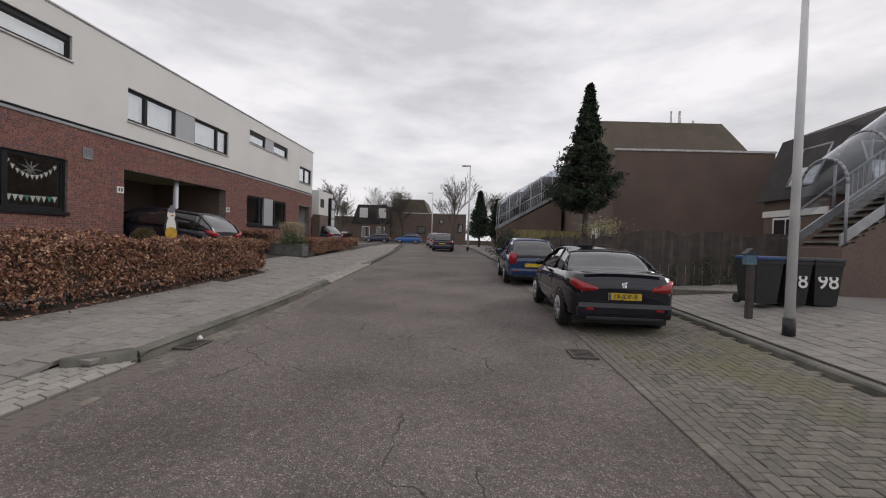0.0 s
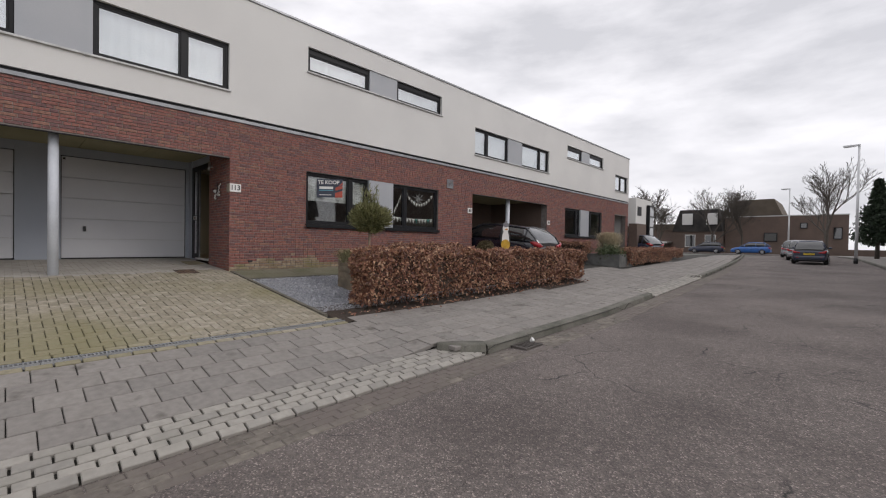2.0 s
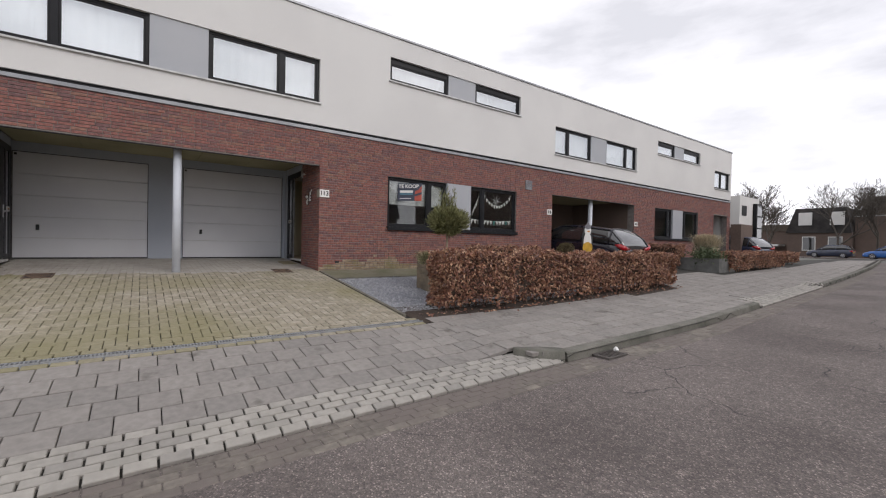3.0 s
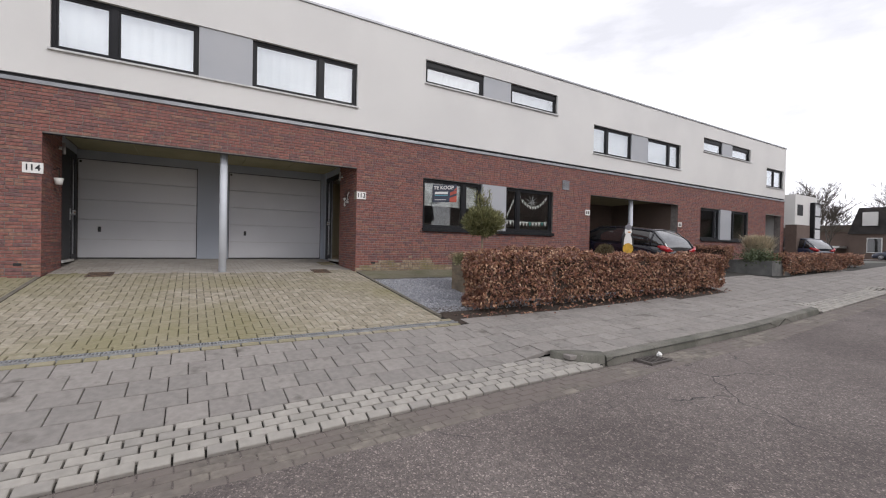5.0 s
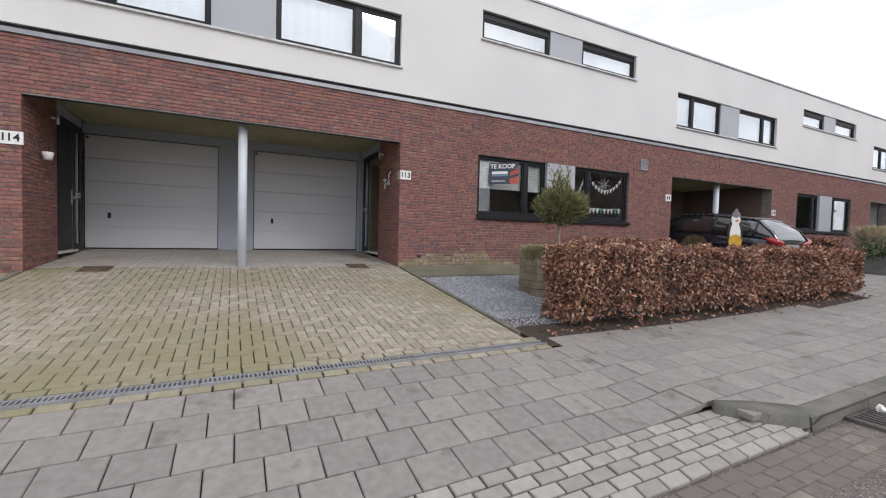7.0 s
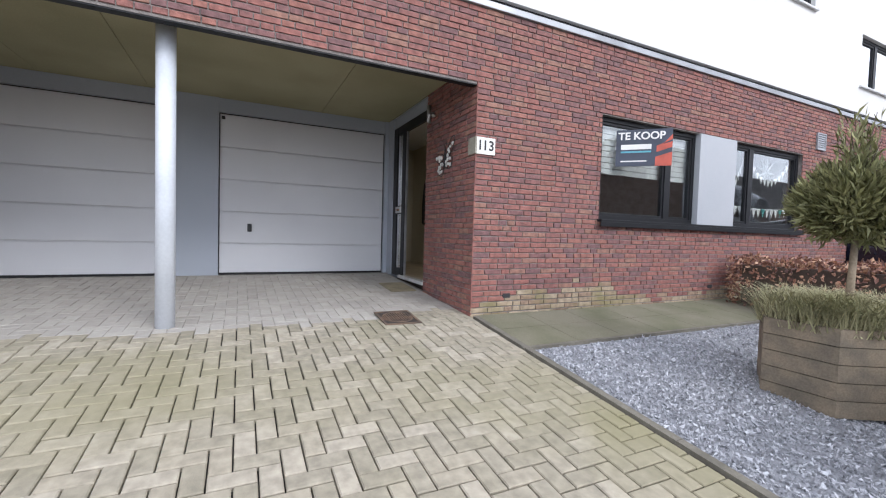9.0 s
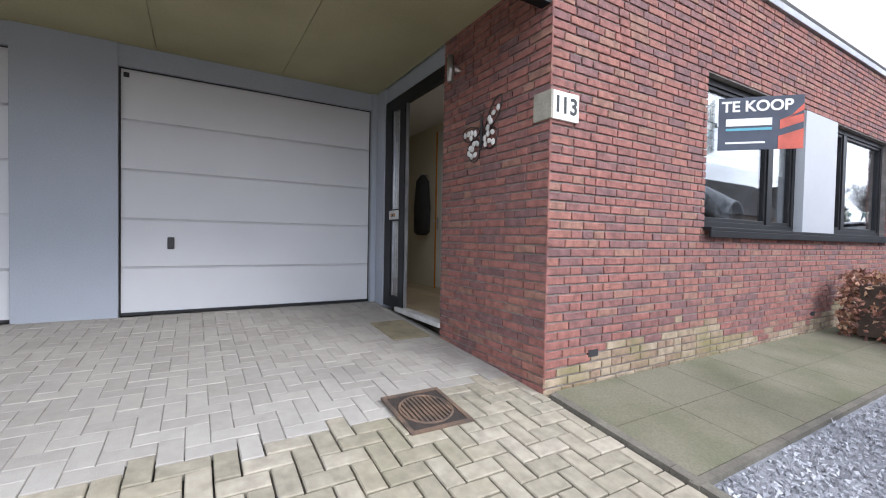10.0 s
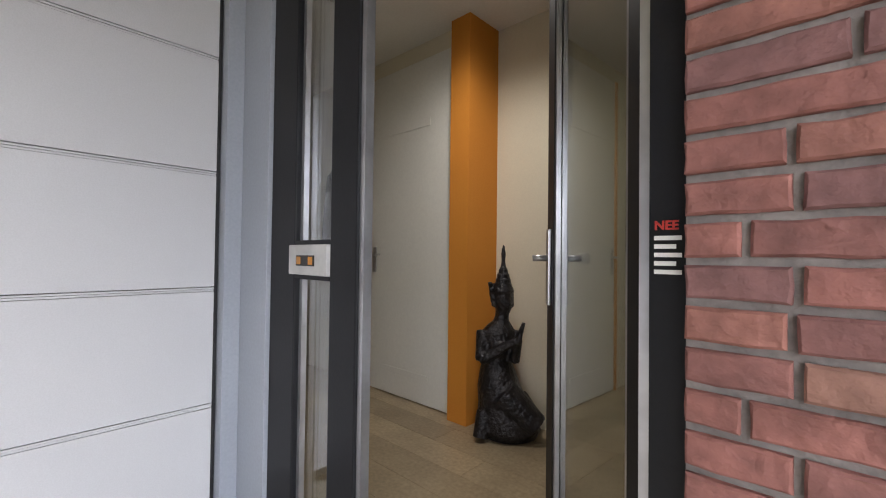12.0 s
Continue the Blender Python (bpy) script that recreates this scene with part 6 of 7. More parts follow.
def street_lamp(x, y, z, h, r, label, armdir=-1):
    s = thing("street_lamp", label, "street lamp", pose(x, y, z), "street lamps")
    bm = bmesh.new()
    rod(bm, (0, 0, -0.05), (0, 0, 0.3), r * 1.25, r * 1.25, 20)
    part("sleeve", bm, M_BLACKPL, s, "black foot sleeve")
    bm = bmesh.new()
    rod(bm, (0, 0, 0.3), (0, 0, h), r, r * 0.62, 20)
    part("pole", bm, M_POLE, s)
    bm = boxes((min(0.75 * armdir, 0.05 * -armdir), max(0.75 * armdir, 0.05 * -armdir), -0.09, 0.09, h - 0.02, h + 0.09), bev=0.03)
    hd = part("lamp_head", bm, M_POLE, s)
    part("diffuser", boxes((min(0.7 * armdir, 0.2 * armdir), max(0.7 * armdir, 0.2 * armdir), -0.07, 0.07, h - 0.05, h - 0.02)), M_CLEARL, hd)
    return s


street_lamp(5.58, 6.6, zright(6.6), 7.5, 0.072, "pale grey steel street lamp post with black foot")
street_lamp(0.6, 37.0, zright(37) - 0.02, 7.4, 0.09, "pale street lamp post further down the road")
street_lamp(-4.4, 59.0, 0.9, 7.2, 0.09, "pale street lamp at the bend")

# ---- right-hand yards ----
M_FENCE = mat("grey_fence_wood", (0.1, 0.082, 0.072), 0.92, (0.065, 0.055, 0.05), 4, 70, 0.4, obj=0.2)
M_FENCE2 = mat("new_fence_wood", (0.3, 0.25, 0.12), 0.9, (0.22, 0.19, 0.09), 4, 70, 0.3, obj=0.2)


def fence(x0, y0, x1, y1, z, h, material, label, arched=False, gap=0.004):
    d = Vector((x1 - x0, y1 - y0, 0))
    ln = d.length
    f = thing("garden_fence", label, "fence", Matrix.Translation((x0, y0, z)) @ Matrix.Rotation(math.atan2(d.y, d.x), 4, "Z"))
    n = int(ln / 0.125)
    w = ln / n
    for i in range(n):
        u = (i * w % 1.8) / 1.8
        hh = h - (0.16 * (2 * u - 1) ** 2 if arched else 0) + random.uniform(-0.015, 0.015)
        part("board", boxes((i * w + gap, (i + 1) * w - gap, -0.012 - 0.012 * (i % 2), 0.0 - 0.012 * (i % 2), 0, hh)), material, f)
    for i in range(int(ln / 1.8) + 1):
        part("post", boxes((i * 1.8 - 0.04, i * 1.8 + 0.04, 0.0, 0.08, -0.1, h + 0.05), bev=0.006), material, f)
    for zz in (0.3, h - 0.35):
        part("rail", boxes((0, ln, 0.0, 0.035, zz, zz + 0.07)), material, f)
    return f


YZ = zright(9) + 0.13
fence(5.1, 12.6, 9.95, 12.7, YZ - 0.02, 1.72, M_FENCE, "weathered grey timber fence with arched panels", True)
fence(5.0, 12.7, 4.2, 21.5, YZ + 0.05, 1.45, M_FENCE, "weathered grey garden fence along the pavement", True)
fence(2.9, 21.6, 6.4, 21.8, YZ + 0.1, 1.75, M_FENCE2, "newer greenish timber fence of upright boards")
iv = thing("climbing_ivy", "sparse green ivy climbing the fence", "climber", pose(7.5, 12.5, YZ))
bm = bmesh.new()
rnd = random.Random(12)
pts = []
for k in range(9):
    p = Vector((rnd.uniform(-0.9, 1.3), 0.05, 0))
    for j in range(8):
        q = p + Vector((rnd.uniform(-0.14, 0.14), rnd.uniform(-0.02, 0.02), rnd.uniform(0.05, 0.2)))
        rod(bm, p, q, 0.006, 0.005, 5)
        pts += [q + Vector((rnd.gauss(0, 0.07), rnd.gauss(-0.04, 0.03), rnd.gauss(0, 0.06))) for _ in range(9)]
        p = q
part("stems", bm, M_TWIG, iv)
raw("leaves", *leaf_cloud(np.array([tuple(p) for p in pts]), 0.07, 3), mat("ivy_leaf", (0.07, 0.1, 0.04), 0.6, island=0.4, bump=0.05), iv)
struct("bed_kerb", boxes((4.95, 8.6, 10.9, 11.05, YZ - 0.2, YZ + 0.1), (7.1, 7.9, 9.3, 9.5, YZ - 0.2, YZ + 0.12), bev=0.01), M_EDGING, "low concrete garden edging", "edging")


def bin_(x, y, rz, lid, text, label):
    b = thing("wheelie_bin", label, "wheelie bin", pose(x, y, zright(y) + 0.15, 0, 0, rz), "wheelie bins")
    bm = loft([[(-0.22, -0.26, 0.06), (0.22, -0.26, 0.06), (0.22, 0.26, 0.06), (-0.22, 0.26, 0.06)], [(-0.28, -0.33, 0.98), (0.28, -0.33, 0.98), (0.28, 0.33, 0.98), (-0.28, 0.33, 0.98)]], False)
    body = part("bin_body", bm, mat("bin_grey", (0.017, 0.018, 0.02), 0.55, bump=0.1) if "bin_grey" not in bpy.data.materials else bpy.data.materials["bin_grey"], b)
    part("lid", boxes((-0.3, 0.3, -0.36, 0.35, 0.98, 1.05), bev=0.025), lid, b)
    bm = bmesh.new()
    rod(bm, (-0.25, 0.4, 1.0), (0.25, 0.4, 1.0), 0.016)
    part("grip", bm, lid, b)
    for s in (-1, 1):
        bm = bmesh.new()
        rod(bm, (s * 0.2, 0.28, 0.1), (s * 0.27, 0.28, 0.1), 0.1, n=18)
        part("wheel", bm, M_TYRE, b)
    part("rim_band", boxes((-0.29, 0.29, -0.34, -0.32, 0.9, 0.97)), bpy.data.materials["bin_grey"], b)
    if text:
        lettering("painted_number", text, 0.42, M_WHITEP, Matrix.Translation((0, -0.312, 0.55)) @ Matrix(((1, 0, 0), (0, 0.06, -1), (0, 1, 0.06))).to_4x4(), body, 0.004)


M_LIDBLUE = mat("lid_blue", (0.03, 0.07, 0.22), 0.5, bump=0.05)
M_LIDGREY = mat("lid_grey", (0.06, 0.06, 0.065), 0.5, bump=0.05)
bin_(6.68, 9.0, 4, M_LIDBLUE, "", "dark wheelie bin with blue lid in the yard")
bin_(7.3, 9.05, 2, M_LIDGREY, "98", "dark wheelie bin with painted number 98")
bin_(7.93, 9.05, -2, M_LIDGREY, "98", "dark wheelie bin with painted number 98 by the stair")
po = thing("yard_post", "weathered grey square timber post", "post", pose(5.8, 7.9, zright(7.9) + 0.05))
part("post_shaft", boxes((-0.05, 0.05, -0.05, 0.05, -0.05, 1.28), bev=0.008), M_FENCE, po)
mb = thing("bird_box", "small blue wooden box on the post", "mailbox", pose(5.7, 7.88, zright(7.9) + 1.12))
part("box_body", boxes((-0.11, 0.09, -0.16, -0.052, -0.05, 0.15), bev=0.006), mat("faded_blue", (0.14, 0.24, 0.32), 0.8), mb)
bm = bmesh.new()
v = [bm.verts.new(p) for p in ((-0.14, -0.2, 0.15), (0.12, -0.2, 0.15), (-0.01, -0.2, 0.26), (-0.14, -0.04, 0.15), (0.12, -0.04, 0.15), (-0.01, -0.04, 0.26))]
for q in ((0, 1, 2), (3, 5, 4), (0, 2, 5, 3), (1, 4, 5, 2), (0, 3, 4, 1)):
    bm.faces.new([v[i] for i in q])
part("box_roof", bm, M_BLACKPL, mb)
po2 = thing("yard_post", "brown square timber gate post", "post", pose(6.3, 5.6, zright(5.6) + 0.08))
part("post_shaft", boxes((-0.06, 0.06, -0.06, 0.06, -0.05, 1.15), bev=0.008), M_FENCE2, po2)
bk = thing("bicycle", "old black bicycle leaning by the stair wall", "bicycle", pose(9.1, 8.6, zright(8.6) + 0.1))
for wx in (0.35, 1.4):
    bm = bmesh.new()
    for k in range(28):
        a, b = 2 * math.pi * k / 28, 2 * math.pi * (k + 1) / 28
        rod(bm, (wx + 0.34 * math.cos(a), 0, 0.34 + 0.34 * math.sin(a)), (wx + 0.34 * math.cos(b), 0, 0.34 + 0.34 * math.sin(b)), 0.02, 0.02, 6, False)
    wh = part("wheel", bm, M_TYRE, bk)
    bm = bmesh.new()
    for k in range(14):
        a = 2 * math.pi * k / 14
        rod(bm, (wx, 0, 0.34), (wx + 0.33 * math.cos(a), 0, 0.34 + 0.33 * math.sin(a)), 0.003, 0.003, 4)
    part("spokes", bm, M_STEEL, wh)
    bm = bmesh.new()
    for k in range(12):
        a, b = math.pi * (0.1 + 0.9 * k / 12), math.pi * (0.1 + 0.9 * (k + 1) / 12)
        rod(bm, (wx + 0.38 * math.cos(a), 0, 0.34 + 0.38 * math.sin(a)), (wx + 0.38 * math.cos(b), 0, 0.34 + 0.38 * math.sin(b)), 0.022, 0.022, 6)
    part("mudguard", bm, M_WHITEP, bk)
bm = bmesh.new()
for p, q in (((0.35, 0, 0.34), (0.6, 0, 0.95)), ((0.58, 0, 0.85), (1.05, 0, 0.35)), ((1.05, 0, 0.35), (1.2, 0, 0.9)), ((0.6, 0, 0.9), (1.15, 0, 0.75)), ((1.05, 0, 0.35), (1.4, 0, 0.34)), ((1.4, 0, 0.34), (1.15, 0, 0.75))):
    rod(bm, p, q, 0.016)
part("bike_frame", bm, M_IRON, bk)
bm = bmesh.new()
sweep(bm, [(0.7, -0.28, 1.08), (0.6, -0.2, 1.1), (0.58, 0, 1.05), (0.6, 0.2, 1.1), (0.7, 0.28, 1.08)], 0.012)
part("handlebar", bm, M_STEEL, bk)
part("saddle", boxes((1.08, 1.34, -0.09, 0.09, 0.92, 0.98), bev=0.03), M_BLACKPL, bk)

# ---- houses opposite ----
M_BROWNBRICK = pieces("brown_brick", [(0.165, 0.117, 0.095), (0.145, 0.103, 0.085), (0.185, 0.13, 0.105)], 0.9)
M_HOUSE = mat("brown_brickwork", (0.17, 0.122, 0.1), 0.92, (0.145, 0.106, 0.088), 0.8, 26, 0.3, mix2=0.5)
M_SLATE = mat("roof_tiles_dark", (0.062, 0.055, 0.052), 0.85, (0.03, 0.028, 0.027), 1.0, 18, 0.4)
M_ROOFBR = mat("roof_tiles_brown", (0.13, 0.105, 0.08), 0.9, (0.105, 0.085, 0.065), 1.0, 18, 0.4)
M_POLYC = glass("clear_canopy", (0.86, 0.9, 0.96), 0.82, 0.12)


def skylight(parent, corners, label=""):
    """A roof window from its four corners."""
    c = [Vector(p) for p in corners]
    n = (c[1] - c[0]).cross(c[3] - c[0]).normalized()
    if n.z < 0:
        n = -n
    fr = bmesh.new()
    for p, q in zip(c, c[1:] + c[:1]):
        rod(fr, p + n * 0.05, q + n * 0.05, 0.05, 0.05, 6)
    w = part("roof_window", fr, M_TRIMG, parent, "pale framed roof window")
    bm = bmesh.new()
    bm.faces.new([bm.verts.new(p + n * 0.045) for p in c])
    part("pane", bm, mat("skylight_glass", (0.62, 0.64, 0.66), 0.1, bump=0, mix2=0) if "skylight_glass" not in bpy.data.materials else bpy.data.materials["skylight_glass"], w)
    return w


def prism(pts, y0, y1):
    """Extrude an outline in x and z between two depths."""
    bm = bmesh.new()
    a = [bm.verts.new((x, y0, z)) for x, z in pts]
    b = [bm.verts.new((x, y1, z)) for x, z in pts]
    bm.faces.new(a)
    bm.faces.new(b[::-1])
    for i in range(len(pts)):
        bm.faces.new((a[i], b[i], b[(i + 1) % len(pts)], a[(i + 1) % len(pts)]))
    return bm


HZ = 0.5
h1 = thing("brown_house", "brown brick house with flat eaves and tiled hip roof", "house")
part("wall", boxes((9.2, 17.2, 22.0, 34.0, HZ - 0.3, 6.57)), M_HOUSE, h1)
part("eaves_trim", boxes((9.15, 17.25, 21.95, 22.05, 6.57, 6.67)), M_SILLW, h1, "pale eaves strip")
bm = bmesh.new()
lo = [bm.verts.new(p) for p in ((8.9, 23.5, 6.6), (17.2, 23.5, 6.6), (17.2, 34, 6.6), (8.9, 34, 6.6))]
hi = [bm.verts.new(p) for p in ((9.3, 25.0, 8.93), (16.2, 25.0, 8.88), (16.2, 33, 8.88), (9.3, 33, 8.93))]
for i in range(4):
    bm.faces.new((lo[i], lo[(i + 1) % 4], hi[(i + 1) % 4], hi[i]))
bm.faces.new(hi)
bm.faces.new(lo[::-1])
rf = part("roof", bm, M_ROOFBR, h1)
for x in (13.6, 14.1, 14.9):
    bm = bmesh.new()
    rod(bm, (x, 25.6, 8.5), (x, 25.6, 9.75 if x < 14.5 else 9.2), 0.05 if x < 14 else 0.08, n=10)
    part("flue", bm, M_STEEL, rf)
h1w = part("window", boxes((9.14, 9.19, 24, 25.4, 1.4, 2.6)), M_WHITEP, h1)

h2 = thing("mansard_house", "brown brick house with dark mansard roof and roof windows", "house")
part("wall", boxes((13.0, 26.0, 15.0, 18.2, HZ - 0.3, 3.7)), M_HOUSE, h2)
bm = bmesh.new()
lo = [bm.verts.new(p) for p in ((12.75, 14.7, 3.65), (26, 14.7, 3.65), (26, 18.4, 3.65), (12.75, 18.4, 3.65))]
md = [bm.verts.new(p) for p in ((13.75, 15.6, 6.25), (26, 15.6, 6.25), (26, 18.4, 6.25), (13.75, 18.4, 6.25))]
hi = [bm.verts.new(p) for p in ((17.5, 16.6, 7.75), (26, 16.6, 7.75), (26, 18.4, 7.75), (17.5, 18.4, 7.75))]
for u, w in ((lo, md), (md, hi)):
    for i in range(4):
        bm.faces.new((u[i], u[(i + 1) % 4], w[(i + 1) % 4], w[i]))
bm.faces.new(hi)
bm.faces.new(lo[::-1])
part("roof", bm, M_SLATE, h2)
skylight(h2, ((12.95, 15.6, 4.12), (12.95, 16.9, 4.12), (13.58, 16.9, 5.6), (13.58, 15.6, 5.6)))
skylight(h2, ((14.3, 14.88, 4.12), (15.5, 14.88, 4.12), (15.5, 15.45, 5.6), (14.3, 15.45, 5.6)))
skylight(h2, ((16.6, 14.88, 4.12), (17.8, 14.88, 4.12), (17.8, 15.45, 5.6), (16.6, 15.45, 5.6)))
part("fascia", boxes((12.93, 13.0, 15.0, 18.2, 3.0, 3.25)), M_WHITEP, h2, "white fascia board")
wnd = part("window", boxes((12.94, 12.99, 16.2, 17.6, 2.1, 2.95)), M_WHITEP, h2)
part("pane", boxes((12.92, 12.94, 16.28, 16.85, 2.18, 2.87), (12.92, 12.94, 16.93, 17.5, 2.18, 2.87)), M_CARGLASS, wnd)


def tube_stair(x0, y0, z0, run, rise, width, label, n_ribs=7, drop=1.5, hgt=1.6):
    """A flight of stairs along +x under a half-round clear canopy, on a brick base."""
    s = thing("covered_stair", label, "stairs", pose(x0, y0, z0))
    slope = rise / run
    pts = [(0, -drop), (run, -drop), (run, rise - 0.15), (0, 0.0)]
    part("base_wall", prism(pts, 0.0, width), M_HOUSE, s)
    for yy in (-0.06, width):
        bm = prism([(-0.1, 0.05), (run, rise - 0.0 + 0.05), (run, rise + 0.3), (-0.1, 0.33)], yy, yy + 0.06)
        part("stringer", bm, M_TRIMG, s, "pale steel stringer")
        bm = bmesh.new()
        rod(bm, (0, yy + 0.03, 1.05), (run, yy + 0.03, rise + 1.05), 0.03, n=8)
        part("handrail", bm, M_TRIMG, s)
        for i in range(int(run / 0.14)):
            x = i * 0.14
            bm = bmesh.new()
            rod(bm, (x, yy + 0.03, x * slope + 0.3), (x, yy + 0.03, x * slope + 1.05), 0.011, n=6, caps=False)
            if x > run * 0.25:
                part("baluster", bm, M_TRIMG, s)
            else:
                bm.free()
    for i in range(int(rise / 0.18)):
        part("step", boxes((i * 0.18 / slope, i * 0.18 / slope + 0.3, 0.0, width, (i + 1) * 0.18 - 0.05, (i + 1) * 0.18), bev=0.006), M_KERB, s)
    ring = lambda x: [(x, width / 2 - (width / 2 + 0.05) * math.cos(math.pi * k / 14), x * slope + hgt + (width / 2 + 0.05) * math.sin(math.pi * k / 14)) for k in range(15)]
    bm = bmesh.new()
    rows = [[bm.verts.new(p) for p in [(r[0][0], r[0][1], r[0][2] - 0.9)] + r + [(r[0][0], r[-1][1], r[-1][2] - 0.9)]] for r in (ring(run * i / 12) for i in range(13))]
    for a, b in zip(rows, rows[1:]):
        for k in range(16):
            bm.faces.new((a[k], a[k + 1], b[k + 1], b[k])).smooth = True
    cp = part("canopy", bm, M_POLYC, s, "clear curved plastic canopy")
    for i in range(n_ribs):
        x = run * i / (n_ribs - 1)
        r = ring(x)
        bm = bmesh.new()
        sweep(bm, [(x, r[0][1], x * slope + 0.1)] + r + [(x, r[-1][1], x * slope + 0.1)], 0.035, 8)
        part("hoop", bm, M_TRIMG, s)
    return s


tube_stair(9.75, 10.6, 1.75, 5.6, 4.5, 1.4, "pale steel stair under a clear half-round canopy")
tube_stair(2.9, 32.5, 2.5, 4.8, 2.9, 2.0, "distant stair under a clear half-round canopy", 7, 2.0, 1.3)
h3 = thing("brown_house", "brown brick house behind the conifer", "house")
part("wall", boxes((6.2, 20.0, 34.5, 44.0, HZ - 0.3, 4.2)), M_HOUSE, h3)
part("roof", prism([(6.0, 4.15), (20, 4.15), (20, 7.0), (8.2, 7.0)], 34.2, 44), M_SLATE, h3)
wd = part("window", boxes((7.2, 8.4, 34.4, 34.5, 1.6, 3.4)), M_WHITEP, h3)
part("pane", boxes((7.3, 8.3, 34.38, 34.4, 1.7, 3.3)), M_CARGLASS, wd)
part("awning", boxes((6.3, 7.0, 33.6, 34.5, 2.5, 3.0)), M_WHITEP, h3)
# row beyond the conifers
h4 = thing("terrace_house", "far brown terrace with tilted roof lights", "house")
part("wall", boxes((6.5, 22, 50, 58, HZ, 5.0)), M_HOUSE, h4)
part("roof", prism([(6.2, 5.0), (22, 5.0), (22, 7.5), (8.6, 7.5)], 49.6, 58), M_SLATE, h4)

# far block across the bend
h5 = thing("far_block", "long brown brick building across the junction", "house")
part("wall", boxes((-9.5, 4.5, 78, 90, 0.6, 6.4)), M_HOUSE, h5)
part("eaves_trim", boxes((-9.55, 4.55, 77.93, 78.0, 6.3, 6.45)), M_SILLW, h5)
part("roof", prism([(-9.3, 6.4), (-2.5, 6.4), (-3.6, 9.0), (-8.6, 9.0)], 79, 90), M_ROOFBR, h5)
for x, w, z0, z1 in ((-4.6, 1.6, 2.6, 3.9), (3.0, 0.9, 3.0, 4.6), (-0.5, 0.8, 4.5, 5.3)):
    wd = part("window", boxes((x, x + w, 77.9, 78.0, z0, z1)), M_ANTH, h5)
    part("pane", boxes((x + 0.1, x + w - 0.1, 77.88, 77.9, z0 + 0.1, z1 - 0.1)), M_CARGLASS, wd)
h6 = thing("far_house", "brown house with dark mansard roof and roof lights", "house")
part("wall", boxes((-16.5, -9.6, 77, 88, 0.6, 4.2)), M_HOUSE, h6)
part("roof", prism([(-16.7, 4.1), (-9.6, 4.1), (-10.2, 7.6), (-15.6, 7.6)], 76.8, 88), M_SLATE, h6)
for x in (-15.2, -11.8):
    bm = boxes((x, x + 1.5, 76.6, 76.78, 5.2, 7.0))
    w = part("roof_window", bm, M_WHITEP, h6)
for x in (-14.8, -12.0):
    wd = part("window", boxes((x, x + 1.5, 76.9, 77, 1.6, 3.6)), M_WHITEP, h6)
    part("pane", boxes((x + 0.1, x + 1.4, 76.88, 76.9, 1.7, 3.5)), M_CARGLASS, wd)
h7 = thing("far_house", "low brown house row with pale canopy", "house")
part("wall", boxes((-34, -17.5, 82, 92, 0.6, 4.6)), M_HOUSE, h7)
part("roof", boxes((-34.2, -17.3, 81.8, 92, 4.6, 5.6)), M_ROOFBR, h7)
part("canopy", boxes((-20.5, -18, 79, 82, 2.2, 2.5)), M_WHITEP, h7)
struct("far_wall", boxes((-14, 34, 72.5, 72.8, 0.7, 1.6)), M_HOUSE, "low brown garden wall along the far street", "wall")
# neighbouring rendered block after the terrace
h8 = thing("white_block", "white rendered house with a tall dark stair window", "house")
part("wall", boxes((-20, -9.9, 28.2, 31.2, 0.4, 2.9)), M_HOUSE, h8)
part("upper_wall", boxes((-20, -9.8, 28.2, 31.2, 2.9, 4.75)), M_STUCCO, h8)
wd = part("window", boxes((-9.85, -9.6, 30.2, 31.1, 1.4, 4.4)), M_ANTH, h8)
for i in range(4):
    part("pane", boxes((-9.6, -9.58, 30.28, 31.02, 1.5 + i * 0.72, 2.14 + i * 0.72)), M_CARGLASS, wd)
wd = part("window", boxes((-9.82, -9.78, 28.5, 29.2, 3.6, 4.2)), M_ANTH, h8)

for o, d in ((h1, 1.2), (h3, 1.9), (h4, 2.6), (h5, 4.1), (h6, 4.1), (h7, 4.2)):
    o.location.x -= d
# porch at the terrace end
pc = thing("end_porch", "brick porch frame at the end of the terrace", "porch")
part("wall", boxes((-9.7, -9.2, 26.75, 28.4, 0.6, 3.0)), M_HOUSE, pc)
struct("far_carport_back", boxes((-13.0, -12.9, 11.4, 17.0, 0.8, 3.6), (-12.9, FX - 0.3, 11.3, 11.55, 0.8, 3.6), (-12.9, FX - 0.3, 16.84, 17.0, 0.8, 3.6)), M_HOUSE, "shaded brick back of the second carport", "wall")
struct("far_garage_cladding", boxes((-12.9, -12.8, 11.6, 14.0, 0.9, 3.5)), M_PANEL, "grey garage front in the second carport", "wall")
bm = bmesh.new()
lathe(bm, [(0.085, 0), (0.085, 2.7)], n=20)
c = thing("carport_column", "pale painted steel column of the second carport", "column", pose(-10.05, 14.2, 0.885))
part("shaft", bm, M_COLUMN, c)
struct("far_porch_back", boxes((-11.2, -11.1, 24.4, 26.4, 0.8, 3.6)), M_HOUSE, "shaded back of the end porch", "wall")


# ---- trees ----
M_BARK = mat("bark_grey", (0.11, 0.095, 0.08), 0.95, bump=0.5)
M_CONIFER = mat("conifer_green", (0.035, 0.055, 0.028), 0.8, (0.02, 0.034, 0.018), 3, 30, 0.1, island=0.5)


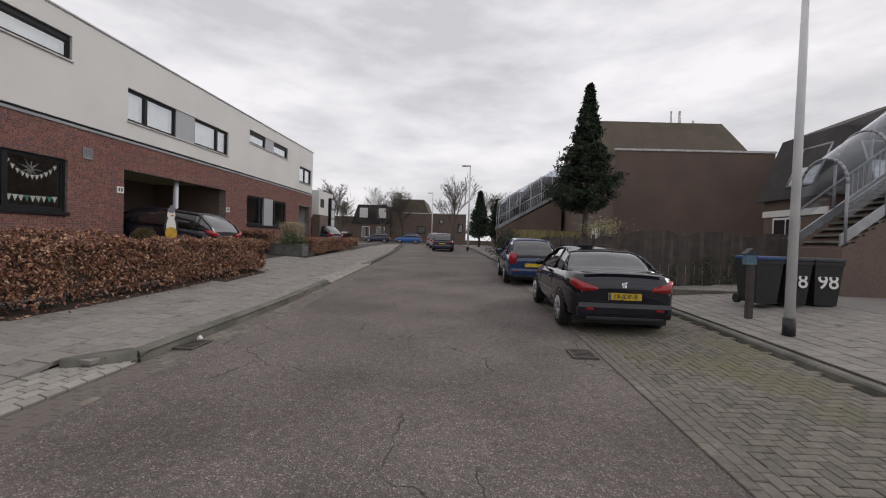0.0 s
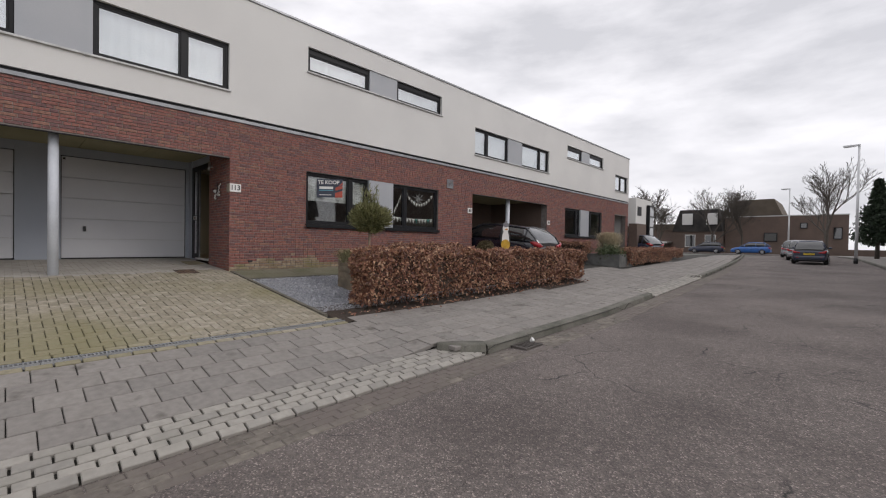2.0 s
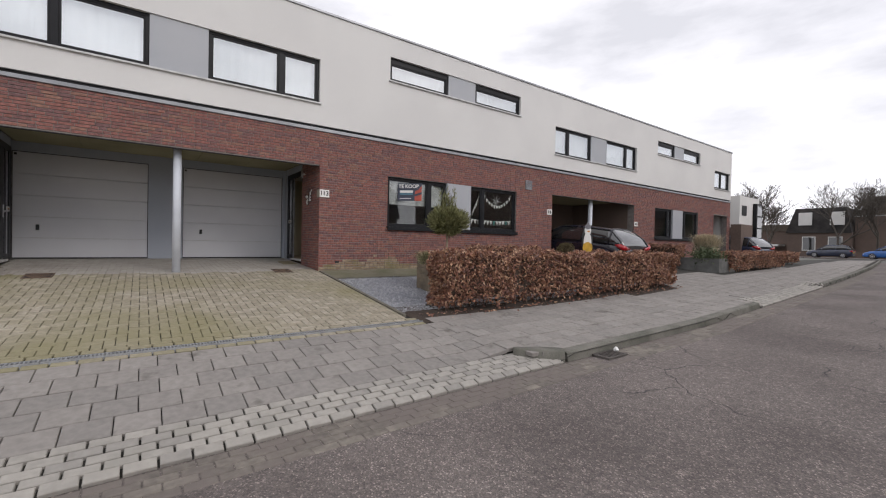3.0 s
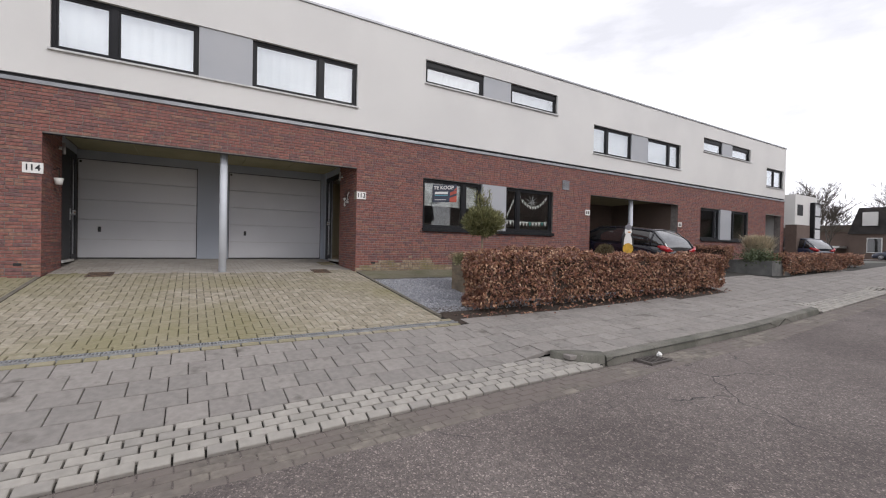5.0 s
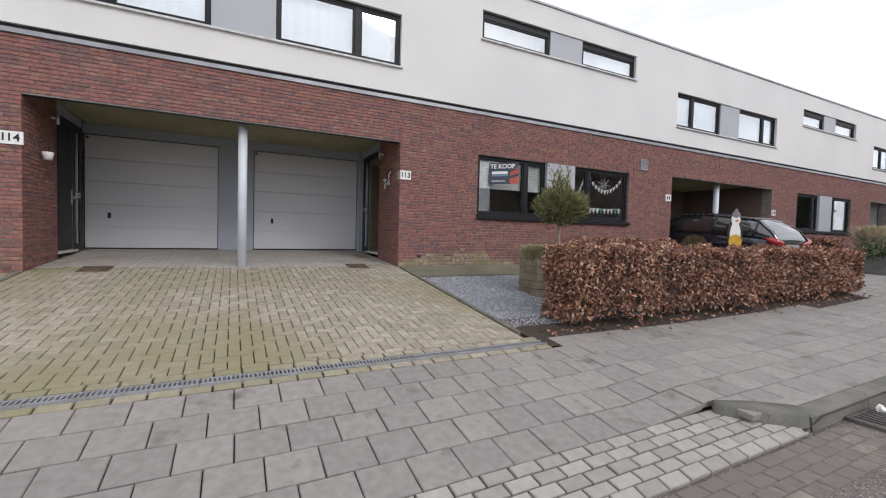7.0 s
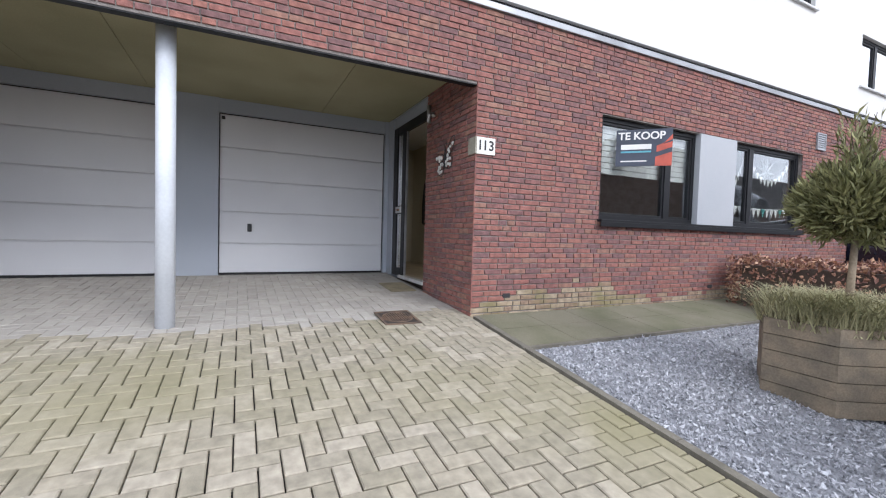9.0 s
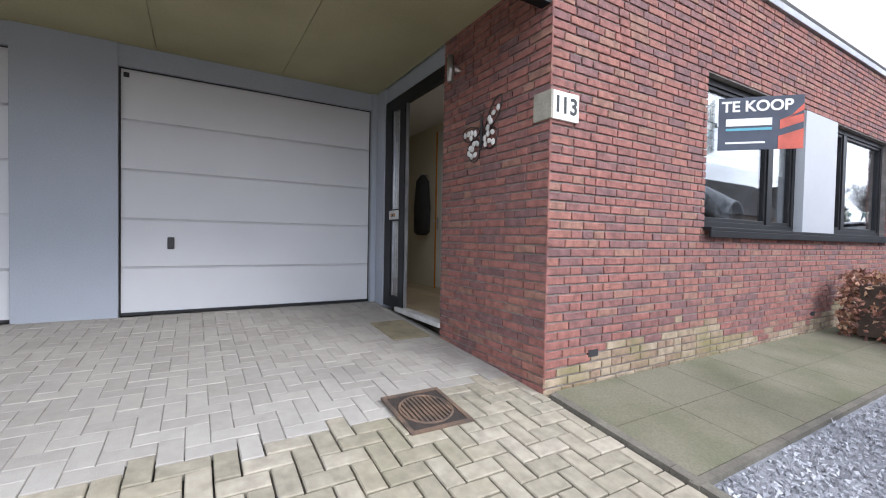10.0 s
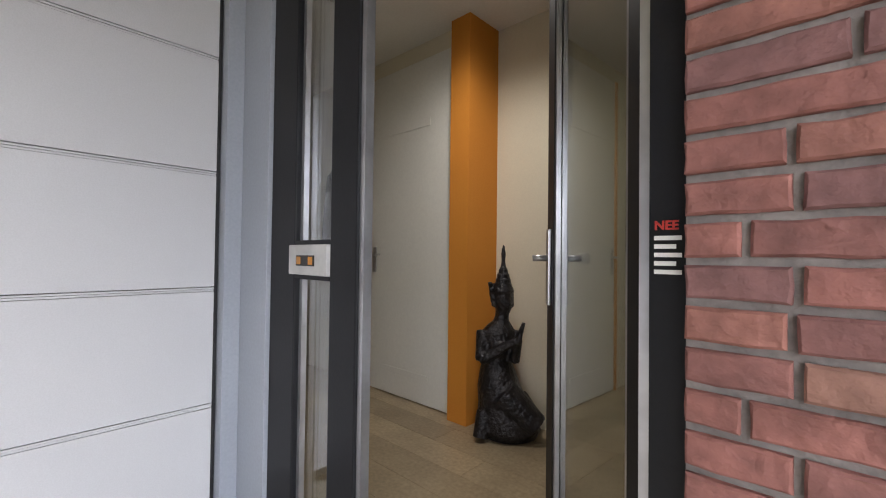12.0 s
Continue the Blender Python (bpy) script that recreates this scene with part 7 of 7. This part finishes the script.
def conifer(x, y, z, h, r, n, label, seed, size=0.22, low=0.22):
    t = thing("conifer", label, "tree", pose(x, y, z))
    bm = bmesh.new()
    rod(bm, (0, 0, -0.1), (0.1, 0, h * 0.95), 0.16, 0.02, 10)
    part("trunk", bm, M_BARK, t)
    rng = np.random.default_rng(seed)
    nb = 230
    pts = []
    bm = bmesh.new()
    for k in range(nb):
        u = rng.uniform(low, 1) ** 0.95
        hh = h * u
        a = rng.uniform(0, 2 * math.pi)
        rr = r * (1 - u) ** 1.3 * min(1, 0.6 + (u - low) * 4) * rng.uniform(0.62, 1.2) * (0.86 + 0.14 * math.sin(a * 3 + u * 9)) + 0.06
        tip = np.array([rr * math.cos(a), rr * math.sin(a), hh + 0.12 * rr - 0.06 * rr * rr])
        root = np.array([0.05, 0, hh - 0.25 * rr])
        rod(bm, tuple(root), tuple(tip), 0.02, 0.006, 5, False)
        m = int(n / nb)
        tt = rng.uniform(0.25, 1.05, m)[:, None]
        p = root + (tip - root) * tt + rng.normal(0, 0.03 + 0.13 * (1 - u), (m, 3)) * np.array([1, 1, 0.7])
        pts.append(p)
    part("limbs", bm, M_BARK, t)
    ob = raw("crown", *leaf_cloud(np.concatenate(pts), size, seed, 0.3, 0.45), M_CONIFER, t)
    return t


def bare_tree(x, y, z, h, label, seed, depth=7):
    t = thing("bare_tree", label, "tree", pose(x, y, z), "bare trees")
    rnd = random.Random(seed)
    bm = bmesh.new()

    def grow(p, d, ln, r, k):
        q = p + d * ln
        rod(bm, p, q, max(r, 0.016), max(r * 0.72, 0.014), 6 if k > 3 else 3, False)
        if k == 0:
            return
        for i in range(3 if k > 2 else 2):
            e = (d + Vector((rnd.gauss(0, 0.42), rnd.gauss(0, 0.42), rnd.uniform(0.0, 0.3)))).normalized()
            grow(q if i < 2 else p.lerp(q, 0.6), e, ln * rnd.uniform(0.66, 0.86), r * 0.62, k - 1)

    grow(Vector((0, 0, -0.1)), Vector((0, 0, 1)), h * 0.26, h * 0.018, depth)
    part("trunk", bm, M_BARK, t)
    return t


conifer(5.72, 19.0, 0.6, 8.15, 3.5, 36000, "tall dark green conifer behind the garden fence", 5, 0.15, 0.31)
conifer(1.9, 47.0, 0.8, 6.2, 2.7, 8000, "dark conifer beside the far pavement", 6, 0.3)
conifer(4.0, 49.0, 0.8, 5.6, 2.5, 8000, "dark conifer in the far garden", 8, 0.3)
sb2 = thing("dark_shrub", "dark rounded shrub by the pavement", "shrub", pose(2.5, 21.2, 0.55))
rng = np.random.default_rng(61)
raw("leaves", *leaf_cloud(rng.normal(size=(2600, 3)) * np.array([0.38, 0.38, 0.4]) + np.array([0, 0, 0.75]), 0.1, 62), M_CONIFER, sb2)
bm = bmesh.new()
rod(bm, (0, 0, -0.05), (0, 0, 0.8), 0.05)
part("trunk", bm, M_BARK, sb2)
bs = thing("flowering_shrub", "bare pale-tipped shrub above the fence", "shrub", pose(5.4, 15.5, 0.5))
bm = bmesh.new()
rnd = random.Random(5)
for k in range(40):
    a = rnd.uniform(0, 6.28)
    rod(bm, (0, 0, 0), (0.42 * math.cos(a) * rnd.random(), 0.42 * math.sin(a) * rnd.random(), rnd.uniform(1.2, 2.0)), 0.012, 0.004, 5, False)
part("stems", bm, M_TWIG, bs)
raw("leaves", *leaf_cloud(rng.normal(size=(700, 3)) * np.array([0.35, 0.35, 0.15]) + np.array([0, 0, 1.8]), 0.07, 63), M_GRASS, bs)
bare_tree(-1.4, 62.0, 0.8, 11.0, "large bare tree beyond the lamp", 3)
bare_tree(-14.0, 71.5, 0.8, 10.0, "bare street tree at the bend", 14)
bare_tree(-10.5, 72.0, 0.8, 9.5, "bare street tree at the bend", 25)
bare_tree(-22.0, 74.0, 0.8, 8.5, "bare tree behind the white house", 36)
bare_tree(5.6, 66.0, 0.8, 10.0, "bare tree behind the far terrace", 47)
bare_tree(10.5, 70.0, 0.8, 9.0, "bare tree behind the roofs", 58)
bare_tree(-17.5, 95.0, 0.8, 12.0, "distant bare tree behind the roofs", 69, 6)
bare_tree(-20.5, 66.0, 0.8, 10.5, "bare tree beside the cross street", 71)
bare_tree(-27.0, 78.0, 0.8, 11.0, "bare tree behind the low houses", 83)
# ---- single pieces of walls and pavings ----
PIECE = {}


def block_mesh(name, dx, dy, dz, material, cham=0.006):
    """A block whose top lies at z 0, with a small chamfer."""
    key = (name, round(dx, 3), round(dy, 3), material.name)
    if key not in PIECE:
        a, b, c = dx / 2, dy / 2, cham
        v = [(sx * a, sy * b, -dz) for sx, sy in ((-1, -1), (1, -1), (1, 1), (-1, 1))] + [(sx * a, sy * b, -c) for sx, sy in ((-1, -1), (1, -1), (1, 1), (-1, 1))] + [(sx * (a - c), sy * (b - c), 0) for sx, sy in ((-1, -1), (1, -1), (1, 1), (-1, 1))]
        f = [(o + i, o + (i + 1) % 4, o + 4 + (i + 1) % 4, o + 4 + i) for o in (0, 4) for i in range(4)] + [(8, 9, 10, 11)]
        me = bpy.data.meshes.new(name)
        me.from_pydata(v, [], f)
        me.materials.append(material)
        PIECE[key] = me
    return PIECE[key]


def place(name, me, m, parent):
    ob = new(name, me)
    ob.parent = parent
    ob.matrix_local = m
    return ob


def joined(name, blocks, material, parent, cham=0.006):
    """Many blocks in one mesh: (matrix, dx, dy, dz)."""
    verts, faces = [], []
    for m, dx, dy, dz in blocks:
        me = block_mesh(name, dx, dy, dz, material, cham)
        o = len(verts)
        verts += [tuple(m @ v.co) for v in me.vertices]
        faces += [tuple(o + i for i in p.vertices) for p in me.polygons]
    ob = raw(name, verts, faces, material, parent)
    ob["kind"] = "stuff"
    return ob


pr = random.Random(77)


def lay(x, y, zf, lift=0.0, turn=0.0, wob=0.5):
    """A pose on the slope at (x, y), with a slight unevenness."""
    h = 0.05
    sx = (zf(x + h, y) - zf(x - h, y)) / (2 * h)
    sy = (zf(x, y + h) - zf(x, y - h)) / (2 * h)
    if abs(sy) > 0.2:
        sy = 0
    n = Vector((-sx, -sy, 1)).normalized()
    ax = Vector((1, 0, sx)).normalized()
    ay = n.cross(ax)
    m = Matrix((ax, ay, n)).transposed().to_4x4()
    return Matrix.Translation((x, y, zf(x, y) + lift + pr.uniform(-0.0025, 0.0025))) @ m @ pose(0, 0, 0, pr.uniform(-wob, wob), pr.uniform(-wob, wob), turn + pr.uniform(-wob, wob))


pave = thing("pavement_tiles", "grey square concrete paving tiles in running bond", "pavement")
pave["kind"] = "structure"
rest = []


def stone_line(x, y):
    """Distance behind the front edge of the transition stone."""
    return y - 3.76 - 1.13 * (x + 3.7)


for row in range(-2, 10):
    yy = -5.2 + (0.005 if row % 2 else -0.15)
    while yy < 42:
        y = yy + 0.155
        yy += 0.31
        w = 0.282
        if row == -2:
            x, w = kerb_l(y) - 0.22, 0.12
        else:
            x = kerb_l(y) - 0.485 - 0.29 * row - 0.145
        if row < 0 and dropped(y) and not (y < 4.25 and stone_line(x, y) > 0.1):
            continue
        lim = -5.3 if y < 3.4 else (-5.62 if y < 11.9 else (-9.6 if y < 17.2 else -6.6 - 0.06 * max(0, y - 20)))
        if x - 0.13 < lim:
            continue
        m = lay(x, y, ground_z)
        if -1.6 < y < 3.9 and row >= 0 and row < 5 or (4.25 < y < 8.4 and row in (0, 1, 2, 3, 4, 5)):
            place("tile", block_mesh("tile", w, 0.302, 0.05, M_TILE), m, pave)
        else:
            rest.append((m, w, 0.302, 0.05))
joined("tiles_beyond", rest, M_TILE, pave)

band = thing("clinker_band", "pale concrete clinkers along the dropped kerb", "pavement")
band["kind"] = "structure"
rest = []
for a, b in ((-5.0, 4.25), (11.6, 18.9)):
    for row in range(5):
        yy = a + (0.1 if row % 2 else 0.0)
        while yy < b - 0.1:
            y = yy + 0.1
            yy += 0.2035
            x = kerb_l(y) - 0.03 - 0.101 * row
            if 3.5 < y < 4.3 and stone_line(x, y) > -0.05:
                continue
            m = lay(x, y, (lambda a, b: ground_z(a, b, False)) if 3.0 < y < 4.3 else ground_z, 0.002, 0, 0.8)
            if -1.8 < y < 3.4:
                place("clinker", block_mesh("clinker", 0.09, 0.188, 0.05, M_CLINKER), m, band)
            else:
                rest.append((m, 0.09, 0.188, 0.05))
joined("clinkers_beyond", rest, M_CLINKER, band)
bm = bmesh.new()
rows = []
for i in range(9):
    u = i / 8
    cx, cy = -3.77 + 0.37 * u, 3.71 + 0.55 * u
    hw = 0.025 + 0.075 * min(1.0, u * 2.2)
    z0 = ground_z(cx, cy, False)
    z1 = max(z0 + 0.02, ground_z(cx - 0.1, cy + 0.1) + 0.008)
    nx, ny = 0.75, -0.66
    rows.append([bm.verts.new((cx + nx * d, cy + ny * d, z)) for d, z in ((-hw, z0 - 0.06), (-hw, z1 - 0.004), (hw * 0.55, z1), (hw * 0.9, z1 - 0.02), (hw + 0.02, z0 - 0.07))])
for p, q in zip(rows, rows[1:]):
    for i in range(4):
        bm.faces.new((p[i], p[i + 1], q[i + 1], q[i])).smooth = True
bm.faces.new(rows[0])
bm.faces.new(rows[-1][::-1])
struct("kerb_ramp_stone", bm, M_KERB, "tapered concrete transition stone where the kerb drops", "kerb")
M_GUTTER = pieces("gutter_clinker", [(0.17, 0.15, 0.128), (0.145, 0.128, 0.11), (0.2, 0.178, 0.15)], 0.95, 90, 0.5, (0.155, 0.132, 0.118), 1.3, 0.42, 0.56, 0.25)
gut = thing("gutter_clinkers", "dirt-covered clinker gutter along the kerb", "gutter")
gut["kind"] = "structure"
rest = []
for row in range(4):
    yy = -5.0 + (0.1 if row % 2 else 0.0)
    while yy < 32:
        y = yy + 0.1
        yy += 0.204
        if abs(y - 4.98) < 0.3 and row < 3:
            continue
        x = kerb_l(y) + 0.075 + 0.102 * row
        rest.append((lay(x, y, lambda a, b: zroad(b) + 0.02 * (1 - ((a + 0.5) / 3.0) ** 2) - 0.02, 0.006, 0, 0.8), 0.097, 0.198, 0.05))
joined("clinkers", rest, M_GUTTER, gut)

drive = thing("driveway_pavers", "herringbone concrete pavers, mossy green outside and pale under cover", "driveway")
drive["kind"] = "structure"
U = 0.105
wet, dry, count = [], [], 0
for i in range(0, int((12.74 - 5.35) / U) + 1):
    for j in range(-25, 57):
        k = (i - j) % 4
        if k not in (0, 2):
            continue
        lx, ly = (2, 1) if k == 0 else (1, 2)
        xa = max(-12.72, -5.3575 - (i + lx) * U)
        xb = min(-5.606, -5.3575 - i * U)
        ya = -2.55 + (j if k == 0 else j - 1) * U
        yb = min(3.2, ya + ly * U)
        wx, wy = xb - xa, yb - ya
        x, y = (xa + xb) / 2, (ya + yb) / 2
        if wx < 0.03 or wy < 0.03 or (y < -2.4 and x < -9.7):
            continue
        m = lay(x, y, ground_z, 0.0, 0, 0.7)
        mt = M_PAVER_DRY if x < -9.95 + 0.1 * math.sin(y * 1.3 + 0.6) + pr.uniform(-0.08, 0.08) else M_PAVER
        if -9.9 < x < -8.2 and 1.0 < y < 3.05 and count < 300:
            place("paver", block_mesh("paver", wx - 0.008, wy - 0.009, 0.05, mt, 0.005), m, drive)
            count += 1
        else:
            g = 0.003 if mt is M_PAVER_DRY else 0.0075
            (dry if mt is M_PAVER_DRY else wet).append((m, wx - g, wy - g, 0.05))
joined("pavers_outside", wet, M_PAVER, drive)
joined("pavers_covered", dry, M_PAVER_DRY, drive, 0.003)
rest = []
yy = -5.0
while yy < 3.3:
    for x in (-5.552, -5.312):
        rest.append((lay(x, yy + 0.1, ground_z, 0.0), 0.09, 0.188, 0.05))
    yy += 0.2035
joined("border_clinkers", rest, M_PAVER, drive)
bm = boxes((-9.7, -5.6, -2.5, -2.44, 0.3, 0.42))
for v in bm.verts:
    v.co.z = ground_z(v.co.x, 0) + (0.012 if v.co.z > 0.4 else -0.1)
struct("drive_edging_left", bm, M_EDGING, "concrete edging between the two driveways", "edging")

bay = thing("parking_bay_clinkers", "mossy grey-brown herringbone clinkers in the parking bay", "parking bay")
bay["kind"] = "structure"
U = 0.1035
zb = lambda x, y: zroad(y) + 0.02 * (x - 2.2)
rest, count = [], 0
for i in range(-1, int(2.42 / U)):
    for j in range(int(20 / U)):
        k = (i - j) % 4
        if k not in (0, 2):
            continue
        lx, ly = (2, 1) if k == 0 else (1, 2)
        xa, xb = max(2.546, 2.546 + i * U), 2.546 + (i + lx) * U
        wx, wy = xb - xa, ly * U
        x, y = (xa + xb) / 2, -2.5 + ((j + 0.5) if k == 0 else j) * U
        if x > kerb_r(y) - 0.06:
            continue
        m = lay(x, y, zb, 0.0, 0, 0.8)
        if 1.6 < y < 4.4 and count < 300:
            place("clinker", block_mesh("bay_clinker", wx - 0.006, wy - 0.009, 0.05, M_BAY, 0.005), m, bay)
            count += 1
        else:
            rest.append((m, wx - 0.009, wy - 0.009, 0.05))
joined("clinkers_beyond", rest, M_BAY, bay)
rest = []
for row in range(3):
    yy = -2.5 + (0.1 if row % 2 else 0.0)
    while yy < 16:
        rest.append((lay(2.284 + 0.1035 * row, yy + 0.1, zb, 0.0, 0, 0.8), 0.1, 0.199, 0.05))
        yy += 0.204
joined("edge_clinkers", rest, M_GUTTER, bay)
rest = []
for row in range(13):
    yy = -3 + 0.15 * (row % 2)
    while yy < 16:
        x, y = 5.11 + 0.3 * row, yy + 0.15
        yy += 0.3
        rest.append((lay(x, y, lambda a, b: zright(b) + 0.07 * min(max(a - 5.5, 0), 3), 0.016), 0.284, 0.284, 0.03))
pr_ = thing("pavement_tiles_right", "grey concrete paving tiles beside the parking bay", "pavement")
pr_["kind"] = "structure"
joined("tiles", rest, M_TILE, pr_)
setting("pavement_right_bed", strip(lambda y: (4.95, 8.72), frange(-3, 16, 1.0), 8, lambda x, y: zright(y) + 0.07 * min(max(x - 5.5, 0), 3), 0.005), M_JOINT, "dark sand bed under the tiles")


def brick_piece(ln, h, kind, material=M_BRICK):
    """A brick with a slightly ragged front edge and uneven face; five variants."""
    key = ("brick", round(ln, 3), kind, material.name)
    if key not in PIECE:
        rv = random.Random(kind * 101 + int(ln * 1000))
        n = 6 if ln > 0.15 else 3
        a, b = ln / 2, h / 2
        rim = [(-a + 2 * a * i / n, -b) for i in range(n)] + [(a, -b + 2 * b * i / 2) for i in range(2)] + [(a - 2 * a * i / n, b) for i in range(n)] + [(-a, b - 2 * b * i / 2) for i in range(2)]
        m = len(rim)
        jit = lambda s: rv.uniform(-s, s)
        out = [(y + jit(0.0015), z + jit(0.0018)) for y, z in rim]
        v = [(0.0, y, z) for y, z in rim] + [(0.008, y, z) for y, z in out] + [(0.0122 + jit(0.0012), y * (1 - 0.004 / a) + jit(0.0012), z * (1 - 0.004 / b)) for y, z in out]
        v.append((0.0125, 0.0, 0.0))
        f = [(o + i, o + (i + 1) % m, o + m + (i + 1) % m, o + m + i) for o in (0, m) for i in range(m)] + [(2 * m + i, 2 * m + (i + 1) % m, 3 * m) for i in range(m)]
        me = bpy.data.meshes.new("brick")
        me.from_pydata(v, [], f)
        me.materials.append(material)
        PIECE[key] = me
    return PIECE[key]


for p, q, z0, z1 in near_bricks:
    place("brick", brick_piece(q - p, z1 - z0, pr.randrange(5), M_BRICK_PALE if limed(z0, p + 0.3) else M_BRICK), Matrix.Translation((FX - 0.012 + pr.uniform(-0.0015, 0.0015), (p + q) / 2, (z0 + z1) / 2)), wall_front)
for p, q, z0, z1 in ret_bricks:
    place("brick", brick_piece(q - p, z1 - z0, pr.randrange(5)), Matrix.Translation(((p + q) / 2, 3.212 + pr.uniform(-0.0015, 0.0015), (z0 + z1) / 2)) @ pose(0, 0, 0, 0, 0, -90), wall_return)
